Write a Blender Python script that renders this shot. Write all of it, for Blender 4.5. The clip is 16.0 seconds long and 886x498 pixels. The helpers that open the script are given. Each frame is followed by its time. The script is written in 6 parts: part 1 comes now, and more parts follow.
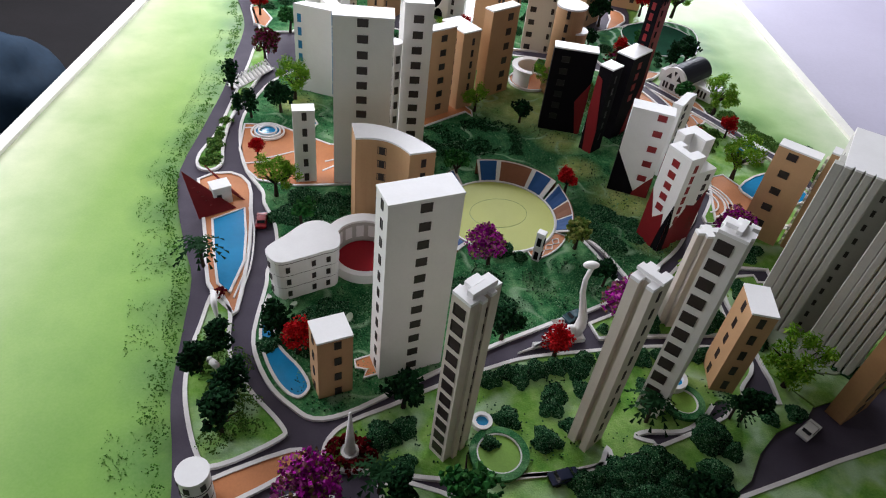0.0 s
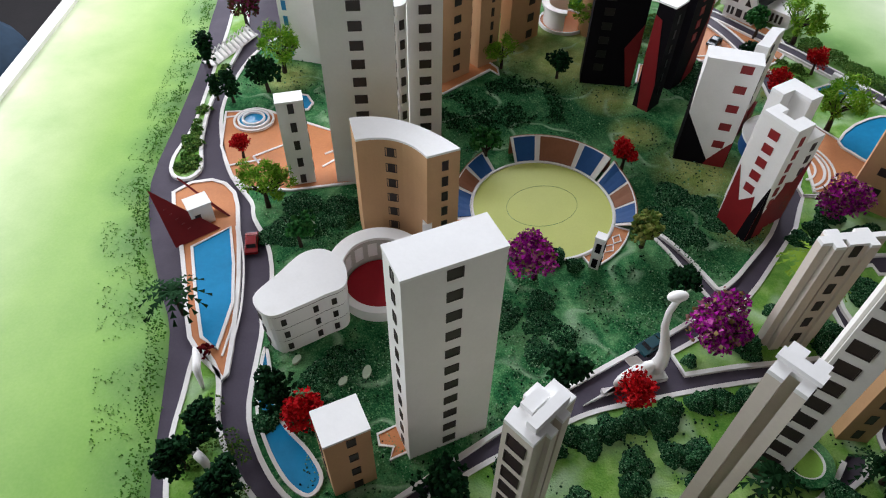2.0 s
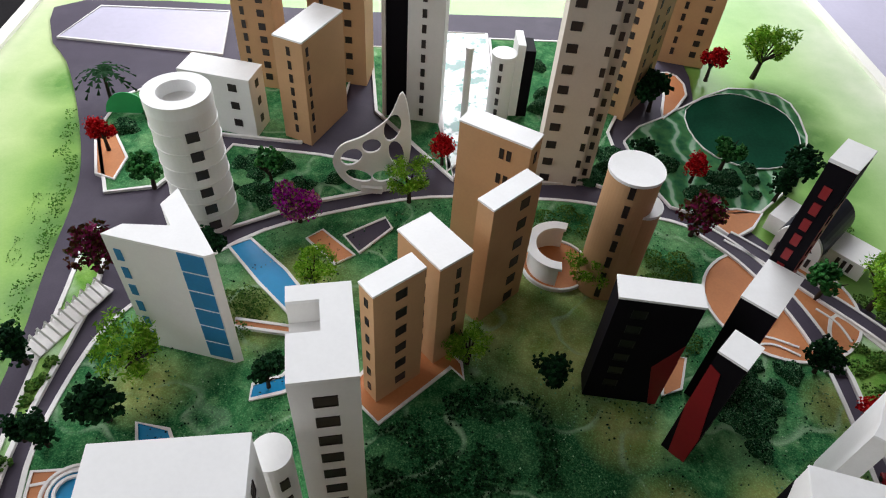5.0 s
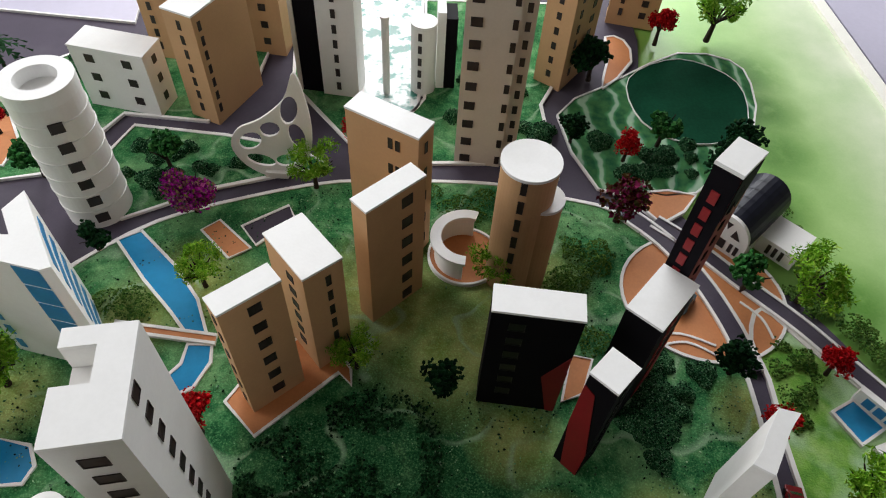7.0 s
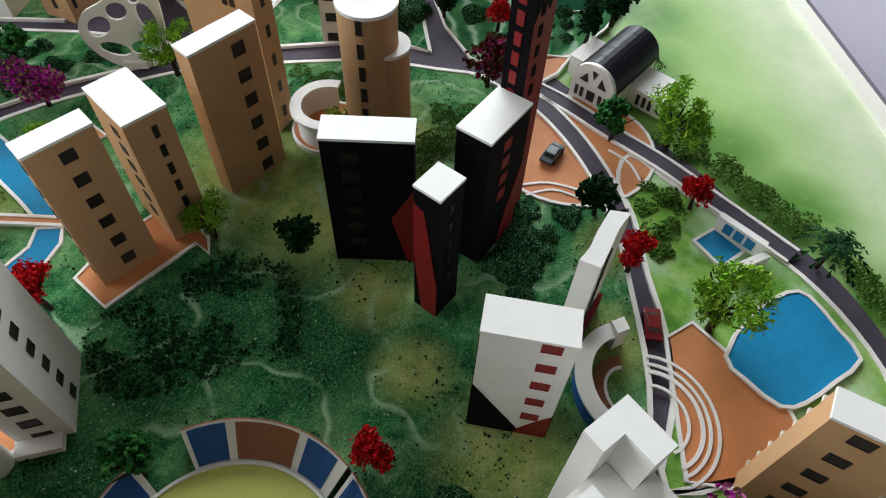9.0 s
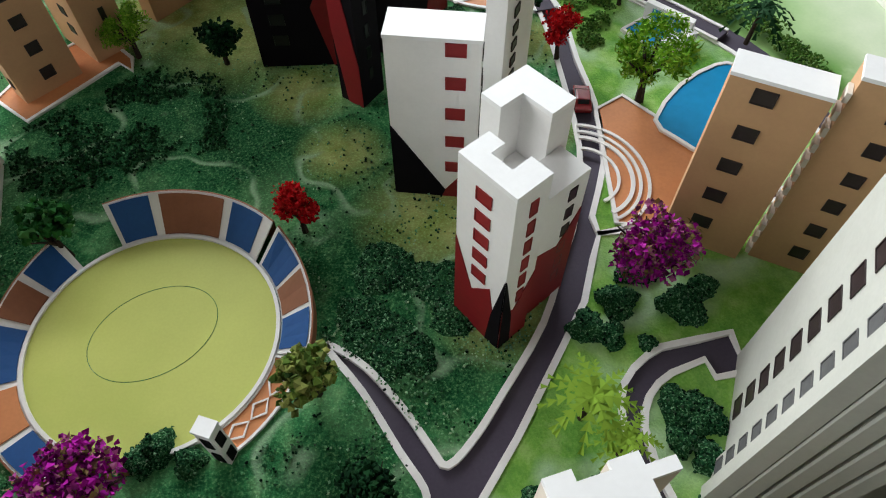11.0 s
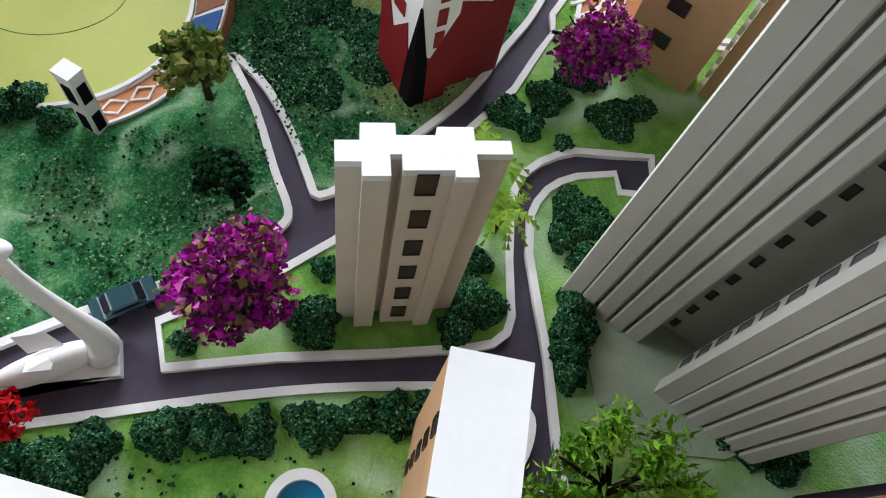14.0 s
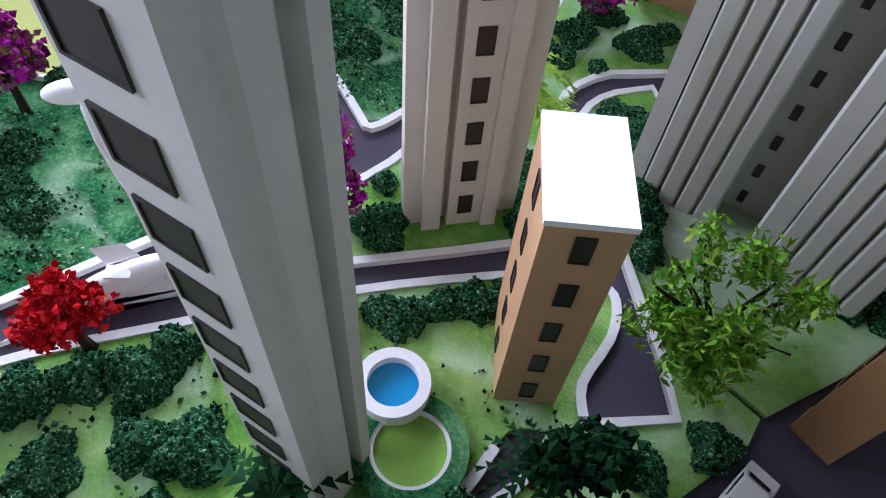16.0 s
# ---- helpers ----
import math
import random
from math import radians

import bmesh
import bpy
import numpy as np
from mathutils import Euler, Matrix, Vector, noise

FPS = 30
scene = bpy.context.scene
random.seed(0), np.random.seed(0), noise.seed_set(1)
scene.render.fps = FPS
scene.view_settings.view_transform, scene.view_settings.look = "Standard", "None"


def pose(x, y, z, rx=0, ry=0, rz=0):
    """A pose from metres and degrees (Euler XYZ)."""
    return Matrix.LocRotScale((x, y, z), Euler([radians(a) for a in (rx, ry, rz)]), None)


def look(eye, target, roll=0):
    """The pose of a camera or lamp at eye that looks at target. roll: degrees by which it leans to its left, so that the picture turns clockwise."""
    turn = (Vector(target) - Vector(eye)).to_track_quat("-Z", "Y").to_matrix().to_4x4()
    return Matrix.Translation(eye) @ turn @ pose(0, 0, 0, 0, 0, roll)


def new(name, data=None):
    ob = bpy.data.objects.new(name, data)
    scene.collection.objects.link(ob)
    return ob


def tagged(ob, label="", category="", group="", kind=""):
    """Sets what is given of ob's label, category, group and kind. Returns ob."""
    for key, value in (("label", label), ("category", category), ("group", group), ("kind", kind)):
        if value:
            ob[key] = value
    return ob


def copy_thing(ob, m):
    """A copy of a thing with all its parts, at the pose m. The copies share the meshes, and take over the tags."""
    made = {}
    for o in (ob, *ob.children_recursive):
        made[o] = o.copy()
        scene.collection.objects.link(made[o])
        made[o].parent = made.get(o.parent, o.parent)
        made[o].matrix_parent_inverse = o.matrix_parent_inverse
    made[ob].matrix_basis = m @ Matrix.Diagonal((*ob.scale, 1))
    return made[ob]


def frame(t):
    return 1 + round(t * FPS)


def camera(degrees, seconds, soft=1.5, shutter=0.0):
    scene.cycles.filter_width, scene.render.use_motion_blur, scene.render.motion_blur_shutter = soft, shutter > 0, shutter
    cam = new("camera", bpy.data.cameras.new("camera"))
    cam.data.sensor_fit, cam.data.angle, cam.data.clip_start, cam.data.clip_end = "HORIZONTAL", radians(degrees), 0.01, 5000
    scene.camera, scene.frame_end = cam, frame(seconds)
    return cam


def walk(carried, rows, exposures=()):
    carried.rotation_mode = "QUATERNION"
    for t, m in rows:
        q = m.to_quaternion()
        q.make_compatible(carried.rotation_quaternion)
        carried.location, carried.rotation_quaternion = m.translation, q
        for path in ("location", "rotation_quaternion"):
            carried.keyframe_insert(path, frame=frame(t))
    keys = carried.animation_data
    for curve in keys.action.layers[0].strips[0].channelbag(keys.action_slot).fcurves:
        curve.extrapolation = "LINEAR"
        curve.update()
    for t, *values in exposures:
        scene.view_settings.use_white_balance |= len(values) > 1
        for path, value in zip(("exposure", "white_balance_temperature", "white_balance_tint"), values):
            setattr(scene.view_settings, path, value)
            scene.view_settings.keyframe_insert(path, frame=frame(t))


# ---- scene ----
cam = camera(67.7, 16.0, soft=1.1)
PATH = [
    (0, (0.043, 0.028, 0.708), (0.14, 1.539, -0.599), 7.4),
    (0.5, (0.037, 0.064, 0.652), (0.088, 1.436, -0.802), 4.4),
    (1, (0.028, 0.154, 0.642), (0.151, 1.462, -0.866), 5.5),
    (1.5, (0.048, 0.224, 0.646), (0.242, 1.529, -0.857), 5.1),
    (2, (0.042, 0.27, 0.653), (0.061, 1.622, -0.82), 1.1),
    (2.5, (0.073, 0.341, 0.652), (0.13, 1.686, -0.827), 2.2),
    (3, (0.081, 0.441, 0.658), (0.161, 1.785, -0.82), 2.5),
    (3.5, (0.092, 0.548, 0.667), (0.237, 1.922, -0.779), 5.8),
    (4, (0.096, 0.663, 0.667), (0.171, 2.038, -0.783), 2.7),
    (4.5, (0.093, 0.783, 0.666), (0.085, 2.155, -0.789), 1.7),
    (4.7, (0.072, 0.816, 0.671), (0.193, 2.198, -0.77), 4.9),
    (6.8, (0.192, 0.919, 0.694), (0.234, 2.204, -0.837), 2.7),
    (7, (0.214, 0.928, 0.683), (0.313, 2.192, -0.863), 4.0),
    (7.5, (0.264, 0.919, 0.657), (0.394, 2.17, -0.898), 3.1),
    (8, (0.307, 0.887, 0.632), (0.421, 2.111, -0.946), 0.8),
    (8.5, (0.327, 0.857, 0.621), (0.474, 2.064, -0.968), 1.6),
    (9, (0.337, 0.828, 0.599), (0.525, 2.006, -1.006), 2.9),
    (9.5, (0.362, 0.79, 0.565), (0.6, 1.922, -1.067), 3.7),
    (9.7, (0.37, 0.778, 0.554), (0.62, 1.901, -1.082), 3.5),
    (11.8, (0.378, 0.619, 0.448), (0.526, 1.531, -0.86), -1.8),
    (12, (0.392, 0.623, 0.446), (0.543, 1.52, -0.873), 0.1),
    (12.5, (0.404, 0.634, 0.46), (0.521, 1.346, -0.974), 9.7),
    (13, (0.424, 0.623, 0.443), (0.592, 1.237, -1.032), 19.2),
    (13.5, (0.437, 0.602, 0.419), (0.586, 1.221, -1.056), 17.6),
    (14, (0.44, 0.572, 0.401), (0.618, 1.28, -1.029), 17.8),
    (14.5, (0.444, 0.542, 0.386), (0.633, 1.307, -1.014), 14.6),
    (15, (0.436, 0.516, 0.369), (0.647, 1.369, -0.977), 13.1),
    (15.5, (0.421, 0.483, 0.35), (0.593, 1.371, -0.973), 9.4),
    (16, (0.415, 0.459, 0.331), (0.544, 1.392, -0.966), 5.7),
]
EXPOSURES = [(0.0, -0.04, 6350, 15), (0.5, -0.06, 6400, 13), (1.0, 0.06, 6300, 13), (1.5, 0.15, 6300, 13), (2.5, 0.1, 6350, 12), (3.5, 0.1, 6450, 12), (4.0, 0.06, 6500, 12), (4.5, -0.28, 6500, 12), (7.0, -0.3, 6700, 10), (7.5, -0.33, 6750, 9), (8.5, -0.08, 6650, 7), (9.5, -0.02, 6500, 6), (12.0, 0.40, 6450, 8), (13.0, 0.42, 6350, 8), (14.0, 0.52, 6200, 11), (15.0, 0.62, 5950, 14), (15.5, 0.66, 5800, 15), (16.0, 0.86, 5450, 22)]
walk(cam, [(t, look(eye, target, roll)) for t, eye, target, roll in PATH], EXPOSURES)

from mathutils.geometry import tessellate_polygon

# ---------------------------------------------------------------- light
world = bpy.data.worlds.new("world")
scene.world = world
world.use_nodes = True
_nt = world.node_tree
_sky = _nt.nodes.new("ShaderNodeTexSky")
_sky.sky_type = "NISHITA"
_sky.sun_disc = False
_sky.sun_elevation, _sky.sun_rotation = radians(45), radians(-20)
_nt.links.new(_sky.outputs[0], _nt.nodes["Background"].inputs[0])
_nt.nodes["Background"].inputs[1].default_value = 0.12


def window_light(name, m, sx, sy, watts, colour):
    """Daylight in a window's opening."""
    data = bpy.data.lights.new(name, "AREA")
    data.shape, data.size, data.size_y, data.energy, data.color = "RECTANGLE", sx, sy, watts, colour
    ob = new(name, data)
    ob.matrix_world = m
    return ob


window_light("daylight_north", look((0.3, 4.25, 1.5), (0.2, 1.2, 0.0)), 3.0, 1.7, 205, (0.93, 0.96, 1.0))
window_light("daylight_west", look((-2.45, 1.9, 1.5), (0.0, 1.2, 0.0)), 2.6, 1.7, 84, (0.99, 0.98, 0.98))


# ---------------------------------------------------------------- materials
def material(name, rough=0.6, metal=0.0, spec=0.5):
    m = bpy.data.materials.new(name)
    m.use_nodes = True
    b = m.node_tree.nodes["Principled BSDF"]
    b.inputs["Roughness"].default_value = rough
    b.inputs["Metallic"].default_value = metal
    b.inputs["Specular IOR Level"].default_value = spec
    return m, m.node_tree, b


def noise_node(nt, scale, detail=4.0, rough=0.55, vec=None):
    n = nt.nodes.new("ShaderNodeTexNoise")
    n.inputs["Scale"].default_value, n.inputs["Detail"].default_value, n.inputs["Roughness"].default_value = scale, detail, rough
    nt.links.new((vec or coords(nt)), n.inputs["Vector"])
    return n.outputs["Fac"]


def coords(nt):
    for n in nt.nodes:
        if n.type == "NEW_GEOMETRY":
            return n.outputs["Position"]
    return nt.nodes.new("ShaderNodeNewGeometry").outputs["Position"]


def ramp(nt, fac, *stops):
    r = nt.nodes.new("ShaderNodeValToRGB")
    while len(r.color_ramp.elements) < len(stops):
        r.color_ramp.elements.new(0.5)
    for e, (p, c) in zip(r.color_ramp.elements, stops):
        e.position, e.color = p, (*c, 1)
    nt.links.new(fac, r.inputs[0])
    return r.outputs[0]


def mix(nt, fac, a, b, mode="MIX"):
    n = nt.nodes.new("ShaderNodeMix")
    n.data_type, n.blend_type = "RGBA", mode
    for key, v in ((0, fac), (6, a), (7, b)):
        if isinstance(v, (int, float)):
            n.inputs[key].default_value = v
        elif isinstance(v, tuple):
            n.inputs[key].default_value = (*v, 1)
        else:
            nt.links.new(v, n.inputs[key])
    return n.outputs[2]


def bump(nt, b, height, strength, dist=0.001):
    n = nt.nodes.new("ShaderNodeBump")
    n.inputs["Strength"].default_value, n.inputs["Distance"].default_value = strength, dist
    nt.links.new(height, n.inputs["Height"])
    nt.links.new(n.outputs[0], b.inputs["Normal"])


def surface(name, base, rough=0.6, vary=0.12, scale=40.0, fine=400.0, relief=0.2, spec=0.4, stain=None, stain_amount=0.5):
    """A painted or papered surface: base colour, cloudy variation, grain and an optional stain colour."""
    m, nt, b = material(name, rough, 0.0, spec)
    big, small = noise_node(nt, scale), noise_node(nt, fine, 3.0)
    lo, hi = tuple(c * (1 - vary) for c in base), tuple(min(1.0, c * (1 + vary)) for c in base)
    col = ramp(nt, big, (0.3, lo), (0.7, hi))
    col = mix(nt, 0.35, col, ramp(nt, small, (0.35, lo), (0.65, hi)))
    if stain:
        patch = ramp(nt, noise_node(nt, scale * 0.45, 6.0, 0.65), (0.5, (0, 0, 0)), (0.72, (stain_amount,) * 3))
        col = mix(nt, patch, col, stain)
    nt.links.new(col, b.inputs["Base Color"])
    bump(nt, b, small, relief, 0.0006)
    return m


def foliage(name, *stops, rough=0.7):
    """Leaves or foam: the colour changes from clump to clump."""
    m, nt, b = material(name, rough, 0.0, 0.03)
    g = nt.nodes.new("ShaderNodeNewGeometry")
    n = len(stops)
    nt.links.new(ramp(nt, g.outputs["Random Per Island"], *[(i / max(1, n - 1), c) for i, c in enumerate(stops)]), b.inputs["Base Color"])
    return m


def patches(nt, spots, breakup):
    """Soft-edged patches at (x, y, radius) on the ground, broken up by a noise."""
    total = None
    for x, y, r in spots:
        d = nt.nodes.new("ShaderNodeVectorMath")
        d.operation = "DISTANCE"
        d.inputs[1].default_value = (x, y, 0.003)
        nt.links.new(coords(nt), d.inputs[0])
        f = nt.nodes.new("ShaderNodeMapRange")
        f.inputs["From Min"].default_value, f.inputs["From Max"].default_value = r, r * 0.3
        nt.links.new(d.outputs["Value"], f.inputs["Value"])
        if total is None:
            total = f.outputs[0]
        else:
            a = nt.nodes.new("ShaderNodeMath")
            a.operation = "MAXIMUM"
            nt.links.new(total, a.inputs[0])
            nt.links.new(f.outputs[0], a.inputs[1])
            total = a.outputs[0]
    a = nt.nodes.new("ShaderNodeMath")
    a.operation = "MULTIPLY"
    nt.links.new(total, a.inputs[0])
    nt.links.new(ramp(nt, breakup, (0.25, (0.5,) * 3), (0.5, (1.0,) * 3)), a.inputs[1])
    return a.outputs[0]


def grass_material(name, dark, mid, light, shift=0.0, bare=(), deep=(), grain=0.45, streak=(0.42, 0.58, 0.38), streaks=0.75, wide=0.9):
    """Sponge-painted scenery grass in blotches of three greens, with foam grain, brushed pale streaks and patches."""
    m, nt, b = material(name, 0.9, 0.0, 0.04)
    big = noise_node(nt, 9.0 + shift, 5.0, 0.6)
    mid_n = noise_node(nt, 42.0, 5.0, 0.65)
    fine = noise_node(nt, 520.0, 2.0, 0.6)
    col = ramp(nt, big, (0.36, dark), (0.5, mid), (0.63, light))
    col = mix(nt, 0.55, col, ramp(nt, mid_n, (0.38, dark), (0.52, mid), (0.7, light)))
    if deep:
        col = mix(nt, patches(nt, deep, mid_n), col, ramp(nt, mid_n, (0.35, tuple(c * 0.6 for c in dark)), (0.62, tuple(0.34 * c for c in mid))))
    if bare:
        col = mix(nt, patches(nt, bare, mid_n), col, ramp(nt, noise_node(nt, 30.0), (0.3, (0.26, 0.33, 0.06)), (0.7, (0.54, 0.54, 0.20))))
    line = noise_node(nt, 6.5 + shift * 0.3, 2.0, 0.45)
    thin = ramp(nt, line, (0.5 - 0.015 * wide, (0, 0, 0)), (0.5 - 0.003 * wide, (streaks,) * 3), (0.5 + 0.003 * wide, (streaks,) * 3), (0.5 + 0.03 * wide, (0, 0, 0)))
    worn = ramp(nt, noise_node(nt, 17.0, 3.0), (0.38, (0, 0, 0)), (0.55, (1, 1, 1)))
    col = mix(nt, mix(nt, 1.0, thin, worn, "MULTIPLY"), col, streak)
    col = mix(nt, grain, col, ramp(nt, fine, (0.36, tuple(c * 0.35 for c in dark)), (0.55, mid), (0.72, light)))
    nt.links.new(col, b.inputs["Base Color"])
    bump(nt, b, fine, 0.6, 0.002)
    return m


WHITE = surface("white_card", (0.80, 0.79, 0.77), 0.55, 0.035, 25, 300, 0.12, 0.4, (0.62, 0.60, 0.56), 0.25)
ROOF = surface("white_roof_card", (0.84, 0.84, 0.83), 0.5, 0.03, 30, 300, 0.1, 0.4, (0.70, 0.69, 0.66), 0.3)
GREY = surface("grey_white_card", (0.47, 0.47, 0.42), 0.6, 0.06, 25, 300, 0.15, 0.35, (0.36, 0.36, 0.31), 0.4)
PALE = surface("pale_grey_card", (0.66, 0.65, 0.61), 0.6, 0.05, 22, 300, 0.14, 0.35, (0.50, 0.48, 0.42), 0.4)
APRON = surface("pale_green_wash", (0.36, 0.43, 0.31), 0.65, 0.14, 14, 300, 0.2, 0.3, (0.16, 0.34, 0.16), 0.6)
CREAM = surface("cream_card", (0.66, 0.60, 0.52), 0.6, 0.05, 20, 300, 0.12, 0.35, (0.5, 0.43, 0.35), 0.35)
TAN = surface("tan_card", (0.52, 0.31, 0.16), 0.6, 0.06, 18, 300, 0.15, 0.35, (0.40, 0.22, 0.11), 0.4)
BLACK = surface("black_card", (0.005, 0.004, 0.006), 0.7, 0.2, 30, 300, 0.15, 0.08)
RED = surface("dark_red_card", (0.20, 0.006, 0.010), 0.55, 0.12, 30, 300, 0.1, 0.4)
REDWIN = surface("red_window_card", (0.24, 0.015, 0.018), 0.5, 0.1, 60, 300, 0.1, 0.4)
PANE = surface("dark_brown_pane", (0.026, 0.017, 0.017), 0.4, 0.3, 60, 500, 0.12, 0.45)
BLUE = surface("blue_card", (0.02, 0.19, 0.40), 0.45, 0.1, 30, 300, 0.1, 0.4)
STADBLUE = surface("stadium_blue_card", (0.012, 0.075, 0.24), 0.6, 0.1, 40, 300, 0.15, 0.3)
STADBROWN = surface("brown_card", (0.25, 0.10, 0.05), 0.6, 0.1, 40, 300, 0.15, 0.3)
ORANGE = surface("orange_paving_paper", (0.56, 0.22, 0.085), 0.6, 0.1, 22, 300, 0.15, 0.3, (0.42, 0.14, 0.05), 0.5)
ASPHALT = surface("grey_violet_road_paper", (0.066, 0.055, 0.078), 0.65, 0.12, 16, 420, 0.2, 0.15, (0.12, 0.11, 0.13), 0.4)
CURB = surface("white_curb_card", (0.80, 0.78, 0.76), 0.6, 0.05, 60, 400, 0.2, 0.3, (0.55, 0.52, 0.48), 0.4)
WATER = surface("glossy_blue_water_sheet", (0.015, 0.25, 0.50), 0.18, 0.12, 20, 120, 0.12, 0.5)
FIELD = surface("yellow_green_field_paper", (0.52, 0.56, 0.14), 0.55, 0.06, 14, 500, 0.12, 0.3, (0.44, 0.52, 0.10), 0.5)
REDFLOOR = surface("red_floor_card", (0.35, 0.008, 0.018), 0.55, 0.12, 22, 300, 0.15, 0.3)
GRASS = grass_material("scenery_grass", (0.075, 0.25, 0.038), (0.20, 0.41, 0.07), (0.43, 0.60, 0.22), grain=0.14, streak=(0.52, 0.70, 0.46), streaks=0.8, wide=3.0)
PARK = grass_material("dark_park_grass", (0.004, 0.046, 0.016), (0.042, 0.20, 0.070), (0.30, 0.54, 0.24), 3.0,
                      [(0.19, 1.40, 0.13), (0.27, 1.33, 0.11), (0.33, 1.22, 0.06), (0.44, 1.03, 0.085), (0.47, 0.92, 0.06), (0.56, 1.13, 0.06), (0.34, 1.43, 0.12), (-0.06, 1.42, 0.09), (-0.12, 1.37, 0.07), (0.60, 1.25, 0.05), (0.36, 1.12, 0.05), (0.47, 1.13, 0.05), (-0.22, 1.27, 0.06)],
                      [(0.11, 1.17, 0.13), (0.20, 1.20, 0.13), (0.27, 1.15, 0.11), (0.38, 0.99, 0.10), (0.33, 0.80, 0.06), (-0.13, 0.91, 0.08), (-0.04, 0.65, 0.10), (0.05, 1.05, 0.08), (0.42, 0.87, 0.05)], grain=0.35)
BOARD, _bn, _bb = material("lime_painted_board", 0.42, 0.0, 0.4)
_axes = _bn.nodes.new("ShaderNodeSeparateXYZ")
_bn.links.new(coords(_bn), _axes.inputs[0])
_fade = _bn.nodes.new("ShaderNodeMapRange")
_fade.inputs["From Min"].default_value, _fade.inputs["From Max"].default_value = -0.72, 1.04
_bn.links.new(_axes.outputs["X"], _fade.inputs["Value"])
# the green goes over to cream towards both rims
_board_tint = ramp(_bn, _fade.outputs[0], (0.0, (0.78, 0.76, 0.62)), (0.05, (0.62, 0.70, 0.40)), (0.14, (0.30, 0.50, 0.10)), (0.22, (0.20, 0.42, 0.05)), (0.84, (0.28, 0.52, 0.12)), (0.90, (0.44, 0.62, 0.28)), (0.96, (0.68, 0.74, 0.56)), (1.0, (0.74, 0.76, 0.64)))
_cloud = ramp(_bn, noise_node(_bn, 5.0, 5.0, 0.6), (0.3, (0.55, 0.72, 0.50)), (0.65, (1.0, 1.0, 1.0)))
_edge = [(-0.19, 0.30, 0.08), (-0.225, 0.44, 0.08), (-0.25, 0.56, 0.08), (-0.275, 0.68, 0.08), (-0.305, 0.78, 0.08), (-0.355, 0.89, 0.08), (-0.385, 1.0, 0.075), (-0.385, 1.1, 0.07), (-0.39, 1.2, 0.07), (-0.39, 1.3, 0.07), (-0.40, 1.4, 0.07), (-0.41, 1.52, 0.08), (-0.43, 1.64, 0.08), (-0.47, 1.76, 0.08), (-0.53, 1.90, 0.08)]
_edge += [(0.80, 1.90, 0.10), (0.80, 1.80, 0.08), (0.78, 1.70, 0.08), (0.74, 1.58, 0.08), (0.78, 1.40, 0.09), (0.84, 1.28, 0.09), (0.88, 1.14, 0.08)]
_board_tint = mix(_bn, patches(_bn, _edge, noise_node(_bn, 26.0, 5.0, 0.6)), _board_tint, (0.10, 0.27, 0.04))
_bn.links.new(mix(_bn, 0.25, mix(_bn, 1.0, _board_tint, _cloud, "MULTIPLY"), mix(_bn, 0.35, _board_tint, ramp(_bn, noise_node(_bn, 300.0), (0.3, (0.16, 0.36, 0.04)), (0.7, (0.5, 0.66, 0.22))))), _bb.inputs["Base Color"])
bump(_bn, _bb, noise_node(_bn, 350.0), 0.15, 0.0006)
RIM = surface("white_board_rim", (0.80, 0.79, 0.72), 0.5, 0.05, 20, 300, 0.1)
TRUNK = surface("dark_wire_trunk", (0.03, 0.02, 0.014), 0.8, 0.3, 200, 900, 0.5, 0.2)


# ---------------------------------------------------------------- building helpers
def link(name, bm, mat, smooth=False):
    me = bpy.data.meshes.new(name)
    bm.normal_update()
    bm.to_mesh(me)
    bm.free()
    me.materials.append(mat)
    if smooth:
        for p in me.polygons:
            p.use_smooth = True
    return me


def part(name, bm, mat, parent, label="", smooth=False, kind=""):
    ob = new(name, bm if isinstance(bm, bpy.types.Mesh) else link(name, bm, mat, smooth))
    ob.parent = parent
    return tagged(ob, label, kind=kind)


def thing(name, label, category, x, y, turn=0.0, z=0.0, group=""):
    ob = new(name)
    ob.empty_display_size = 0.01
    ob.matrix_basis = pose(x, y, z, 0, 0, turn)
    return tagged(ob, label, category, group)


def slab(bm, pts, z0, z1):
    """A prism over a plan outline."""
    area = sum(a[0] * b[1] - b[0] * a[1] for a, b in zip(pts, pts[1:] + pts[:1]))
    if area < 0:
        pts = pts[::-1]
    lo, hi = [bm.verts.new((x, y, z0)) for x, y in pts], [bm.verts.new((x, y, z1)) for x, y in pts]
    for i in range(len(pts)):
        j = (i + 1) % len(pts)
        bm.faces.new((lo[i], lo[j], hi[j], hi[i]))
    for a, b, c in tessellate_polygon([[Vector((x, y, 0)) for x, y in pts]]):
        u, v, w = (Vector(pts[k]) for k in (a, b, c))
        if (v - u).cross(w - u) < 0:
            b, c = c, b
        if abs((v - u).cross(w - u)) > 1e-14:
            bm.faces.new((hi[a], hi[b], hi[c]))
            bm.faces.new((lo[a], lo[c], lo[b]))
    return bm


def prism(pts, z0, z1):
    return slab(bmesh.new(), pts, z0, z1)


def oblong(x0, y0, x1, y1):
    return [(x0, y0), (x1, y0), (x1, y1), (x0, y1)]


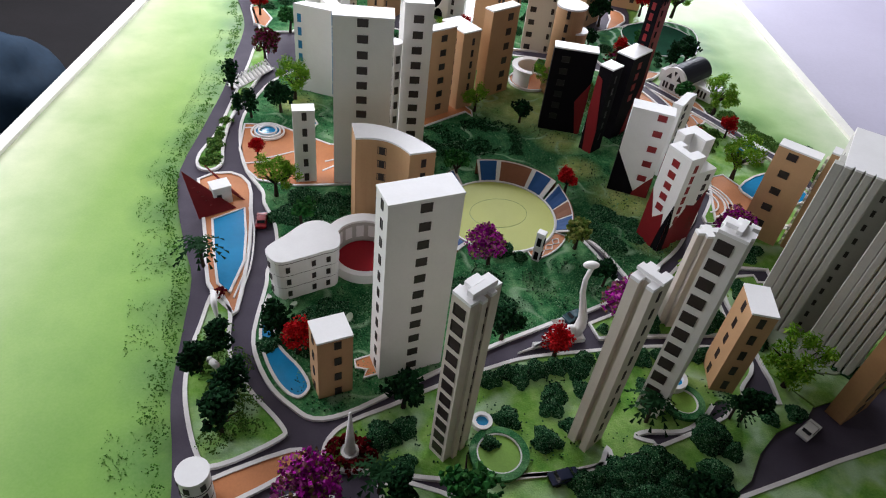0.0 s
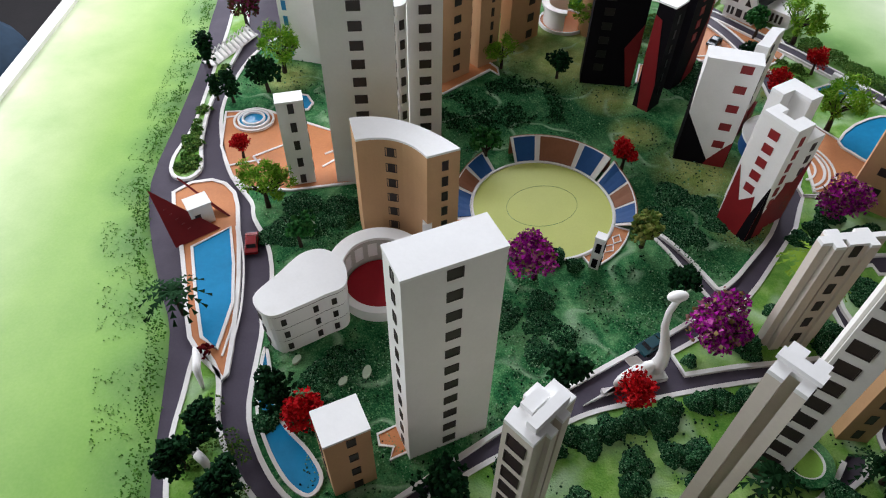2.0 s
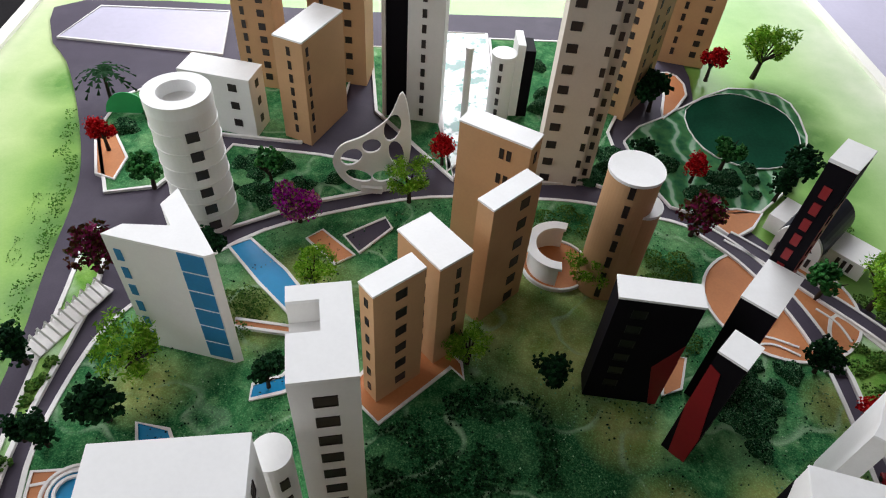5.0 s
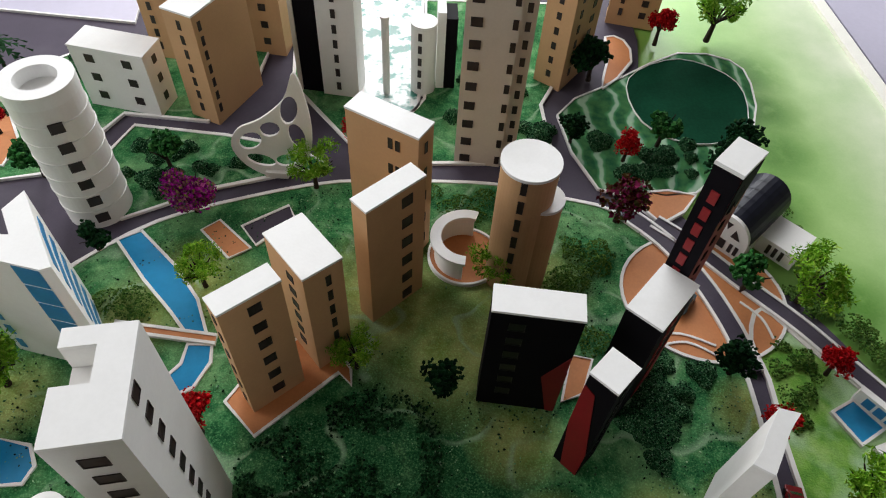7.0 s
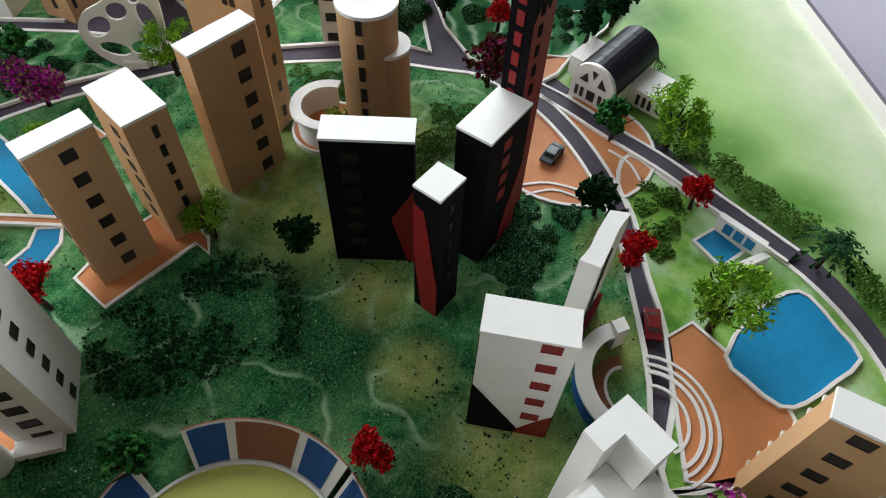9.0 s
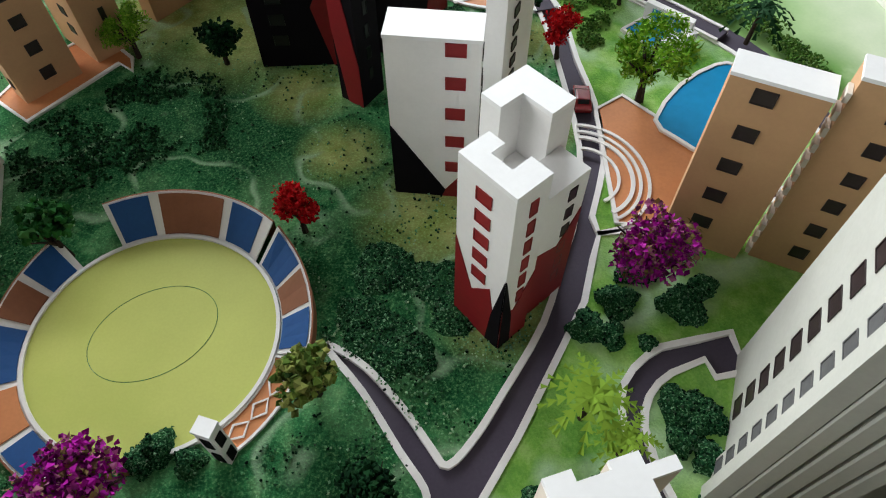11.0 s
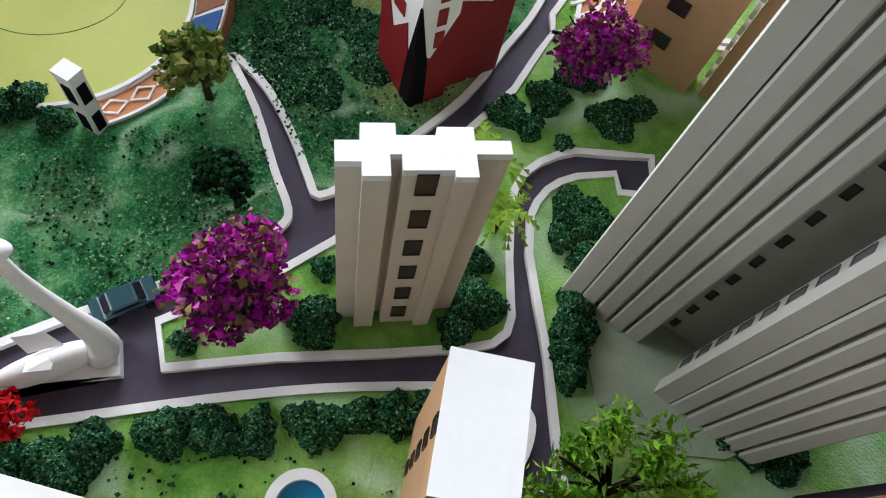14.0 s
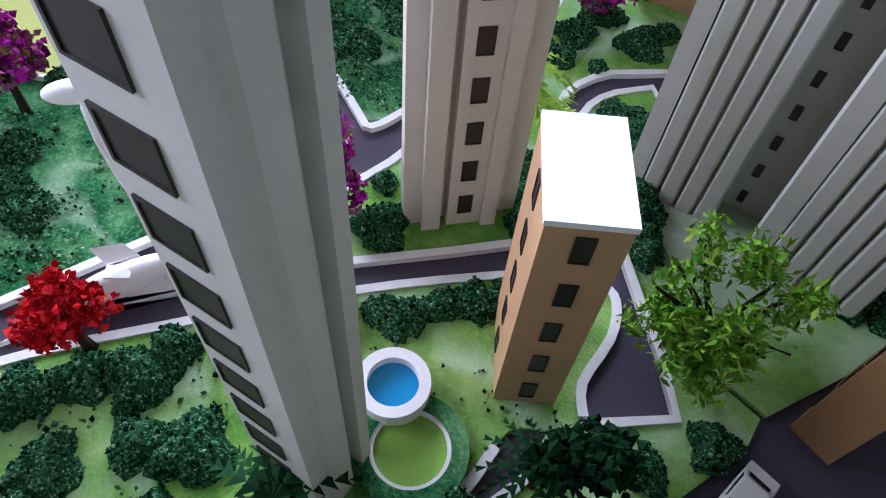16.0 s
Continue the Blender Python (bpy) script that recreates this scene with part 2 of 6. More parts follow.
def soft(pts, n=5, closed=True):
    """A smooth line through the points."""
    out, m = [], len(pts)
    for i in range(m if closed else m - 1):
        p = [Vector(pts[(i + k) % m]) if closed else Vector(pts[min(max(i + k, 0), m - 1)]) for k in (-1, 0, 1, 2)]
        for s in range(n):
            t = s / n
            q = 0.5 * (2 * p[1] + (p[2] - p[0]) * t + (2 * p[0] - 5 * p[1] + 4 * p[2] - p[3]) * t * t + (3 * p[1] - p[0] - 3 * p[2] + p[3]) * t ** 3)
            out.append((q.x, q.y))
    if not closed:
        out.append(tuple(pts[-1]))
    return out


def ring_pts(cx, cy, rx, ry=None, n=40, a0=0.0, a1=360.0, turn=0.0):
    ry = ry or rx
    full = abs(a1 - a0) >= 359.9
    c, s = math.cos(radians(turn)), math.sin(radians(turn))
    out = []
    for i in range(n if full else n + 1):
        a = radians(a0 + (a1 - a0) * i / n)
        u, v = rx * math.cos(a), ry * math.sin(a)
        out.append((cx + u * c - v * s, cy + u * s + v * c))
    return out


def strip(bm, pts, width, z0, z1, closed=True, side=0.0):
    """A band of that width along a line; side shifts it across (+ to the left)."""
    m, lines = len(pts), []
    for i in range(m):
        a, b = (pts[i - 1], pts[(i + 1) % m]) if closed else (pts[max(i - 1, 0)], pts[min(i + 1, m - 1)])
        d = Vector((b[0] - a[0], b[1] - a[1]))
        d = d.normalized() if d.length > 1e-9 else Vector((1, 0))
        n = Vector((-d.y, d.x))
        p = Vector(pts[i])
        l, r = p + n * (side + width / 2), p + n * (side - width / 2)
        lines.append([bm.verts.new((q.x, q.y, z)) for q, z in ((r, z0), (r, z1), (l, z1), (l, z0))])
    for i in range(m if closed else m - 1):
        a, b = lines[i], lines[(i + 1) % m]
        for k in range(4):
            bm.faces.new((a[k], b[k], b[(k + 1) % 4], a[(k + 1) % 4]))
    if not closed:
        bm.faces.new(lines[0][::-1])
        bm.faces.new(lines[-1])
    return bm


_panes = {}


def pane_mesh(w, h, mat):
    """A window: a dark pane set back in a thin raised frame."""
    key = (round(w, 4), round(h, 4), mat.name)
    if key not in _panes:
        bm = bmesh.new()
        y, r = 0.0008, min(w, h) * 0.07
        out = [bm.verts.new(p) for p in ((-w / 2, -y, 0), (w / 2, -y, 0), (w / 2, -y, h), (-w / 2, -y, h))]
        wall = [bm.verts.new(p) for p in ((-w / 2, 0.0006, 0), (w / 2, 0.0006, 0), (w / 2, 0.0006, h), (-w / 2, 0.0006, h))]
        edge = [bm.verts.new(p) for p in ((-w / 2 + r, -y, r), (w / 2 - r, -y, r), (w / 2 - r, -y, h - r), (-w / 2 + r, -y, h - r))]
        deep = [bm.verts.new((v.co.x, -0.0003, v.co.z)) for v in edge]
        for i in range(4):
            j = (i + 1) % 4
            for p, q in ((wall, out), (out, edge), (edge, deep)):
                bm.faces.new((p[i], p[j], q[j], q[i]))
        bm.faces.new(deep)
        _panes[key] = link("window", bm, mat)
    return _panes[key]


def window_at(parent, x, y, z, turn, w, h, mat):
    ob = new("window", pane_mesh(w, h, mat))
    ob.parent = parent
    ob.matrix_basis = pose(x, y, z, 0, 0, turn)


def column(parent, a, b, u, z0, z1, n, w, h, mat=None):
    """n windows one above another on the wall from a to b (seen from outside a is left), at the fraction u of its length."""
    d = Vector((b[0] - a[0], b[1] - a[1]))
    turn = math.degrees(math.atan2(d.y, d.x))
    for i in range(n):
        z = z0 + (z1 - z0) * i / max(1, n - 1)
        window_at(parent, a[0] + d.x * u, a[1] + d.y * u, z, turn, w, h, mat or PANE)


def block_building(name, label, corner, turn, w, d, h, wall, columns=(), group="", roof=None, lid=0.003, over=0.0006, mat=None):
    """A card tower on a four-sided plan: walls, a roof sheet and its columns of windows (side, u, z0, z1, n, w, h)."""
    t = thing(name, label, "model building", corner[0], corner[1], turn, group=group)
    bm = prism(oblong(0, 0, w, d), 0, h - lid)
    part("wall", bm, wall, t)
    bm = prism(oblong(-over, -over, w + over, d + over), h - lid, h)
    part("roof", bm, roof or ROOF, t, "white card roof")
    sides = {"s": ((0, 0), (w, 0)), "e": ((w, 0), (w, d)), "n": ((w, d), (0, d)), "w": ((0, d), (0, 0))}
    for side, u, z0, z1, n, ww, hh in columns:
        column(t, *sides[side], u, z0, z1, n, ww, hh, mat)
    return t

# ---------------------------------------------------------------- the room round the table
def box_thing(name, x0, y0, z0, x1, y1, z1, mat, label, category):
    ob = new(name, link(name, prism(oblong(x0, y0, x1, y1), z0, z1), mat))
    return tagged(ob, label, category, kind="structure")


# unseen walls and ceiling, greyed down to weaken the light they bounce
PLASTER = surface("plain_room_plaster", (0.20, 0.19, 0.18), 0.8, 0.05, 3, 120, 0.2)
FLOOR = surface("violet_grey_floor", (0.20, 0.18, 0.20), 0.45, 0.08, 4, 80, 0.15, 0.4, (0.12, 0.11, 0.13), 0.5)
DARKWOOD = surface("dark_room_clutter", (0.03, 0.025, 0.022), 0.6, 0.3, 6, 90, 0.2)
box_thing("floor", -2.6, -2.2, -0.82, 3.2, 4.4, -0.76, FLOOR, "violet-grey polished floor of the room", "floor")
box_thing("ceiling", -2.7, -2.3, 2.42, 3.3, 4.5, 2.5, PLASTER, "plain grey ceiling, unseen", "ceiling")


def wall_with_window(name, m, length, u0, u1, z0, z1):
    bm = bmesh.new()
    for a, b, lo, hi in ((0, u0, -0.82, 2.42), (u1, length, -0.82, 2.42), (u0, u1, -0.82, z0), (u0, u1, z1, 2.42)):
        slab(bm, oblong(a, 0, b, 0.1), lo, hi)
    ob = tagged(new(name, link(name, bm, PLASTER)), "plain grey room wall with a wide window opening, unseen", "wall", kind="structure")
    ob.matrix_basis = m


wall_with_window("wall_north", pose(-2.6, 4.3, 0), 5.8, 1.3, 4.5, 0.5, 2.3)
wall_with_window("wall_west", pose(-2.5, -2.2, 0, 0, 0, 90), 6.6, 2.4, 5.1, 0.5, 2.3)
box_thing("wall_south", -2.6, -2.3, -0.82, 3.2, -2.2, 2.42, PLASTER, "plain grey room wall, unseen", "wall")
box_thing("wall_east", 3.1, -2.2, -0.82, 3.2, 4.3, 2.42, PLASTER, "plain grey room wall, unseen", "wall")

# things beside the table
# black bench added to keep the cluttered area left of the table dark
NIGHT = surface("black_cover", (0.008, 0.007, 0.008), 0.9, 0.3, 8, 120, 0.3, 0.2)
side = thing("dark_bench", "low black bench standing in for dark clutter beside the table", "bench", -1.55, 1.2, z=-0.76)
part("top", prism(oblong(-0.72, -2.6, 0.78, 2.6), 0.30, 0.34), NIGHT, side)
for x in (-0.6, 0.6):
    for y in (-2.3, 0.0, 2.3):
        part("leg", prism(oblong(x, y, x + 0.05, y + 0.05), 0.0, 0.30), NIGHT, side)
BAGBLUE = surface("dull_blue_plastic", (0.012, 0.030, 0.055), 0.8, 0.25, 6, 60, 0.4, 0.15)
bm = bmesh.new()
bmesh.ops.create_icosphere(bm, subdivisions=4, radius=1.0)
for v in bm.verts:
    v.co *= 1 + 0.16 * noise.noise(v.co * 2.3) + 0.05 * noise.noise(v.co * 7)
    v.co = Vector((v.co.x * 0.22, v.co.y * 0.24, max(-0.12, v.co.z * 0.17)))
bag = tagged(new("plastic_bag", link("plastic_bag", bm, BAGBLUE, True)), "crumpled dull blue plastic bag on a dark bench", "bag")
bag.matrix_basis = pose(-1.20, 1.66, -0.30)
PAPER = surface("grey_paper", (0.30, 0.31, 0.29), 0.7, 0.15, 8, 80, 0.3)
for x, y, a, w, d, h in ((-1.02, 1.92, 12, 0.26, 0.20, 0.04), (-1.05, 0.95, -20, 0.22, 0.16, 0.05)):
    ob = tagged(new("paper_parcel", link("paper_parcel", prism(oblong(-w / 2, -d / 2, w / 2, d / 2), 0, h), PAPER)), "flat grey paper parcel lying on a dark bench", "parcel")
    ob.matrix_basis = pose(x, y, -0.42, 0, 0, a)
LILAC = surface("lilac_grey_tabletop", (0.44, 0.42, 0.52), 0.5, 0.06, 4, 90, 0.12, 0.4, (0.36, 0.34, 0.44), 0.4)
side = thing("side_table", "lilac-grey side table with a dark wooden frame", "table", 1.75, 1.3, z=-0.76)
part("top", prism(oblong(-0.55, -2.6, 0.7, 2.6), 0.60, 0.64), LILAC, side)
part("frame", prism(oblong(-0.56, -2.55, -0.54, 2.55), 0.40, 0.598), DARKWOOD, side, "dark wooden rail")
for x in (-0.5, 0.6):
    for y in (-2.4, 0.0, 2.4):
        part("leg", prism(oblong(x, y, x + 0.06, y + 0.06), 0.0, 0.598), DARKWOOD, side)

# ---------------------------------------------------------------- the model's table
table = thing("display_table", "wide low table carrying the model, lime-green painted board with white rim", "table", 0.17, 1.3, z=-0.76)
TX0, TX1, TY0, TY1 = -0.69, 1.02, -0.05, 2.45
part("table_board", prism(oblong(TX0 - 0.17, TY0 - 1.3, TX1 - 0.17, TY1 - 1.3), 0.715, 0.756), BOARD, table, "lime-green painted board")
for x0, y0, x1, y1 in ((TX0 - 0.025, TY0, TX0, TY1), (TX1, TY0, TX1 + 0.025, TY1), (TX0 - 0.025, TY1, TX1 + 0.025, TY1 + 0.025), (TX0 - 0.025, TY0 - 0.025, TX1 + 0.025, TY0)):
    part("rim", prism(oblong(x0 - 0.17, y0 - 1.3, x1 - 0.17, y1 - 1.3), 0.69, 0.763), RIM, table, "white painted rim")
for x in (-0.6, 0.9):
    for y in (0.05, 2.3):
        part("leg", prism(oblong(x - 0.2, y - 1.33, x - 0.14, y - 1.27), 0.0, 0.715), DARKWOOD, table, "dark leg")

# ---------------------------------------------------------------- roads, blocks and paving
SHEET = [(-0.16, 0.05), (-0.185, 0.33), (-0.207, 0.43), (-0.238, 0.52), (-0.256, 0.62), (-0.276, 0.73), (-0.308, 0.80), (-0.350, 0.90), (-0.378, 1.0), (-0.380, 1.15), (-0.384, 1.32), (-0.400, 1.45),
         (-0.410, 1.57), (-0.430, 1.67), (-0.488, 1.82), (-0.556, 1.96), (-0.62, 2.06), (-0.60, 2.2), (0.0, 2.2), (0.55, 2.2), (0.63, 2.05), (0.60, 1.85), (0.56, 1.7), (0.60, 1.55), (0.68, 1.45), (0.735, 1.37),
         (0.775, 1.29), (0.83, 1.21), (0.855, 1.12), (0.86, 1.0), (0.84, 0.8), (0.82, 0.5), (0.78, 0.05)]
road = new("road", link("road", prism(soft(SHEET, 3), -0.003, 0.0), ASPHALT))
tagged(road, "dark grey-violet paper roads of the model town", "road", kind="structure")


def plot(name, pts, mat, label, z=0.003, curb=0.0055, smooth=4, category="lawn", lift=0.0015):
    """A plot of ground with a white card kerb round it."""
    line = soft(pts, smooth) if smooth > 1 else pts
    ob = tagged(new(name, link(name, prism(line, 0.0, z), mat)), label, category, kind="structure")
    if curb:
        k = new("curb", link("curb", strip(bmesh.new(), line, curb, 0.0, z + lift), CURB))
        k.parent = ob
    return ob


def inlay(name, pts, mat, label, z=0.0045, edge=0.004, smooth=4, category="paving", base=0.003):
    """A sheet laid on a plot, with a thin white edge strip."""
    line = soft(pts, smooth) if smooth > 1 else pts
    ob = tagged(new(name, link(name, prism(line, base, z), mat)), label, category, kind="structure")
    if edge:
        k = new("edging", link("edging", strip(bmesh.new(), line, edge, base, z + 0.0012), CURB))
        k.parent = ob
    return ob


MAIN = [(-0.165, 0.725), (-0.162, 0.635), (-0.147, 0.588), (-0.118, 0.544), (-0.087, 0.518), (-0.058, 0.503), (-0.020, 0.514), (0.035, 0.551), (0.102, 0.598), (0.170, 0.644), (0.220, 0.674),
        (0.271, 0.704), (0.317, 0.728), (0.366, 0.760), (0.381, 0.775), (0.384, 0.788), (0.371, 0.817), (0.350, 0.868), (0.327, 0.909), (0.331, 0.911), (0.355, 0.888), (0.379, 0.848), (0.394, 0.815), (0.403, 0.801),
        (0.426, 0.817), (0.453, 0.845), (0.502, 0.900), (0.537, 0.959), (0.562, 1.003),
        (0.590, 1.082), (0.604, 1.193), (0.610, 1.274), (0.608, 1.354), (0.590, 1.434), (0.558, 1.501), (0.499, 1.558), (0.436, 1.579), (0.356, 1.603), (0.266, 1.610), (0.111, 1.607), (-0.013, 1.574),
        (-0.126, 1.527), (-0.212, 1.452), (-0.285, 1.363), (-0.310, 1.259), (-0.312, 1.170), (-0.290, 1.077), (-0.262, 1.010), (-0.222, 0.955), (-0.212, 0.922), (-0.185, 0.874), (-0.168, 0.813), (-0.170, 0.758)]
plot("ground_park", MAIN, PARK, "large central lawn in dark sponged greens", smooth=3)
plot("ground_verge", [(-0.358, 1.051), (-0.348, 1.124), (-0.351, 1.242), (-0.358, 1.413), (-0.364, 1.52), (-0.338, 1.50), (-0.322, 1.40), (-0.332, 1.258), (-0.336, 1.183), (-0.326, 1.089), (-0.312, 1.028), (-0.325, 1.003), (-0.349, 1.011)], GRASS, "narrow roadside lawn strip")
plot("ground_poolside", [(-0.337, 0.972), (-0.288, 1.0), (-0.25, 0.973), (-0.232, 0.912), (-0.212, 0.821), (-0.202, 0.75), (-0.195, 0.672), (-0.207, 0.674), (-0.249, 0.721), (-0.282, 0.821), (-0.304, 0.884)], ORANGE, "orange paved poolside plot", category="paving", smooth=2)
plot("ground_grove", [(-0.235, 0.703), (-0.205, 0.673), (-0.188, 0.604), (-0.150, 0.544), (-0.095, 0.490), (-0.095, 0.471), (-0.154, 0.432), (-0.181, 0.441), (-0.218, 0.515), (-0.234, 0.583), (-0.236, 0.641)], GRASS, "small wooded lawn plot")
plot("ground_paved_strip", [(-0.162, 0.411), (-0.078, 0.457), (-0.060, 0.449), (-0.082, 0.422), (-0.142, 0.380), (-0.160, 0.377), (-0.168, 0.392)], ORANGE, "orange paved roadside strip", smooth=3, category="paving")
plot("ground_corner", [(-0.117, 0.368), (-0.069, 0.399), (-0.012, 0.400), (0.03, 0.336), (0.08, 0.25), (0.0, 0.16), (-0.1, 0.16), (-0.128, 0.345)], GRASS, "corner lawn with shrubs", smooth=3)
FRONT = [(0.467, 0.571), (0.447, 0.548), (0.413, 0.525), (0.368, 0.521), (0.347, 0.511), (0.374, 0.501), (0.318, 0.475), (0.309, 0.493), (0.293, 0.465), (0.254, 0.454), (0.176, 0.443), (0.106, 0.434), (0.035, 0.437), (-0.026, 0.438), (-0.039, 0.459), (-0.030, 0.486), (-0.006, 0.507), (0.036, 0.531), (0.101, 0.571), (0.175, 0.609), (0.211, 0.625), (0.251, 0.636), (0.288, 0.644), (0.354, 0.658), (0.420, 0.669), (0.490, 0.675), (0.528, 0.676), (0.545, 0.663), (0.547, 0.650), (0.539, 0.630), (0.518, 0.604), (0.515, 0.585), (0.496, 0.579), (0.478, 0.580)]
plot("ground_front_park", FRONT, GRASS, "front lawn with hedges and round basins", smooth=3, curb=0)
k = new("curb_front", link("curb_front", strip(bmesh.new(), soft(FRONT[:32], 3, False), 0.0055, 0.0, 0.0047, closed=False), CURB))
tagged(k, "white card kerb round the front lawn", "kerb", kind="structure")
plot("ground_tower_lawn", [(0.318, 0.703), (0.327, 0.675), (0.390, 0.686), (0.453, 0.693), (0.510, 0.701), (0.524, 0.705), (0.533, 0.713), (0.536, 0.724), (0.535, 0.765), (0.537, 0.808), (0.540, 0.822), (0.548, 0.837), (0.560, 0.848), (0.574, 0.856), (0.588, 0.861), (0.619, 0.862), (0.648, 0.863),
      (0.646, 0.831), (0.840, 0.831), (0.830, 0.980), (0.700, 0.985), (0.575, 0.977), (0.562, 0.954), (0.541, 0.913), (0.511, 0.876), (0.457, 0.811), (0.417, 0.768), (0.383, 0.741)], GRASS, "lawn round a pale tower and below tan towers", smooth=1)
plot("ground_east", [(0.563, 0.644), (0.559, 0.700), (0.554, 0.734), (0.549, 0.771), (0.551, 0.801), (0.556, 0.813), (0.564, 0.824), (0.574, 0.832), (0.587, 0.838), (0.617, 0.844), (0.619, 0.828), (0.642, 0.828), (0.840, 0.826), (0.828, 0.641), (0.714, 0.622), (0.615, 0.582)], GRASS, "eastern lawn under the ribbed towers", smooth=1, curb=0.0)
plot("ground_east_plaza", [(0.575, 0.977), (0.608, 1.060), (0.625, 1.140), (0.628, 1.210), (0.636, 1.290), (0.632, 1.345), (0.660, 1.390), (0.700, 1.335), (0.755, 1.260), (0.800, 1.190), (0.825, 1.120), (0.830, 1.050), (0.797, 1.001), (0.695, 0.991)], GRASS, "eastern lawn by the pool", smooth=3)
inlay("plaza_east", [(0.594, 0.985), (0.622, 1.129), (0.656, 1.144), (0.69, 1.09), (0.717, 1.042), (0.72, 0.99), (0.631, 0.975)], ORANGE, "orange paved plaza beside the blue pool", smooth=1)
inlay("water_east", [(0.676, 1.102), (0.721, 1.146), (0.771, 1.169), (0.794, 1.162), (0.806, 1.121), (0.813, 1.084), (0.775, 1.063), (0.736, 1.045), (0.709, 1.044), (0.686, 1.074)], WATER, "bright blue pool with white edge", category="water", z=0.0062, smooth=2)
inlay("water_west", [(-0.283, 0.865), (-0.24, 0.902), (-0.222, 0.838), (-0.209, 0.773), (-0.213, 0.704), (-0.235, 0.721), (-0.259, 0.788)], WATER, "bright blue wedge-shaped pool with white edge", smooth=1, category="water")
inlay("water_south", [(-0.157, 0.707), (-0.153, 0.635), (-0.135, 0.588), (-0.108, 0.548), (-0.083, 0.532), (-0.072, 0.550), (-0.089, 0.578), (-0.123, 0.613), (-0.140, 0.656)], WATER, "curved blue pond with white edge", category="water")
inlay("plaza_west", [(-0.262, 1.01), (-0.292, 1.077), (-0.304, 1.165), (-0.237, 1.17), (-0.13, 1.12), (-0.02, 1.13), (0.0, 1.08), (-0.06, 1.0), (-0.17, 0.978), (-0.235, 0.984)], ORANGE, "orange paved plaza with white lines", smooth=1)
inlay("plaza_north", [(0.05, 1.223), (0.012, 1.263), (0.039, 1.308), (0.103, 1.362), (0.147, 1.305), (0.149, 1.283), (0.134, 1.299)], ORANGE, "orange paved apron under tan towers", smooth=1)
inlay("plaza_hangar", ring_pts(0.59, 1.41, 0.105, 0.098, 40), ORANGE, "round orange plaza crossed by roads", smooth=1, base=-0.001, z=0.0042)
inlay("plaza_north_east", [(0.546, 1.592), (0.629, 1.588), (0.565, 1.532)], ORANGE, "orange paved corner with white edge", smooth=2, base=-0.001)
inlay("water_north_west", [(-0.168, 1.492), (-0.141, 1.509), (-0.085, 1.452), (-0.046, 1.400), (-0.025, 1.350), (-0.051, 1.353), (-0.074, 1.381), (-0.118, 1.429)], WATER, "blue canal with white edges that widens as it bends", category="water", smooth=1)
inlay("water_canal_end", [(-0.044, 1.336), (-0.016, 1.335), (-0.013, 1.312), (-0.026, 1.280), (-0.062, 1.262), (-0.098, 1.252), (-0.098, 1.272), (-0.066, 1.284), (-0.046, 1.310)], WATER, "short blue end of the canal", category="water", smooth=1)
inlay("canal_bridge", [(-0.135, 1.366), (-0.012, 1.347), (-0.012, 1.336), (-0.133, 1.354)], ORANGE, "orange paved strip bridging the canal", smooth=1, z=0.0065)

inlay("plaza_canal", [(-0.064, 1.512), (-0.043, 1.530), (0.006, 1.481), (-0.020, 1.464)], ORANGE, "small orange paved square by the canal", smooth=1, edge=0.003)

inlay("water_lagoon", [(-0.215, 1.222), (-0.178, 1.214), (-0.166, 1.192), (-0.172, 1.174), (-0.200, 1.172)], WATER, "small blue lagoon with white edge", category="water", smooth=1)
inlay("plaza_north_west", [(-0.428, 1.735), (-0.408, 1.758), (-0.362, 1.680), (-0.366, 1.628), (-0.396, 1.640)], ORANGE, "orange paved corner under a red tree", smooth=1, base=-0.001)
inlay("road_parking", [(-0.012, 1.519), (0.046, 1.558), (0.056, 1.536), (0.012, 1.486)], ASPHALT, "square of dark road paper with white edge", smooth=1, category="road")
inlay("plaza_black_towers", [(0.405, 1.322), (0.430, 1.316), (0.412, 1.272), (0.386, 1.262)], ORANGE, "orange paved strip between black towers", smooth=1, edge=0.003)
inlay("plaza_crown", [(0.500, 0.949), (0.514, 0.932), (0.490, 0.915), (0.480, 0.930)], ORANGE, "orange paved square at a tower's foot", smooth=1, edge=0.003)

# far plots behind the cross road
# the next four lawns take the dark park green to stand in for shade
plot("ground_sculpture", [(-0.174, 1.532), (-0.228, 1.664), (-0.207, 1.722), (-0.067, 1.703), (0.046, 1.677), (0.096, 1.637), (0.021, 1.618), (-0.061, 1.592)], PARK, "lawn round a white leaf sculpture", smooth=1)
plot("ground_north_west", [(-0.37, 1.60), (-0.30, 1.616), (-0.255, 1.70), (-0.23, 1.75), (-0.10, 1.735), (-0.04, 1.86), (-0.03, 1.95), (-0.30, 1.95), (-0.42, 1.85), (-0.43, 1.75)], PARK, "lawn behind low white blocks", smooth=1)
plot("ground_arrow", [(0.02, 1.83), (0.15, 1.65), (0.13, 1.80), (0.10, 2.05), (0.0, 2.05)], PARK, "wedge-shaped lawn under a black and white tower", smooth=1)
plot("ground_north", [(0.20, 1.648), (0.37, 1.652), (0.43, 1.62), (0.425, 1.79), (0.46, 1.86), (0.52, 1.97), (0.50, 2.10), (0.24, 2.1), (0.235, 1.80), (0.15, 1.655)], PARK, "lawn under cream towers", smooth=1)
MARBLE, _mn, _mb = material("teal_washed_lawn", 0.85, 0.0, 0.05)
_wave = _mn.nodes.new("ShaderNodeTexWave")
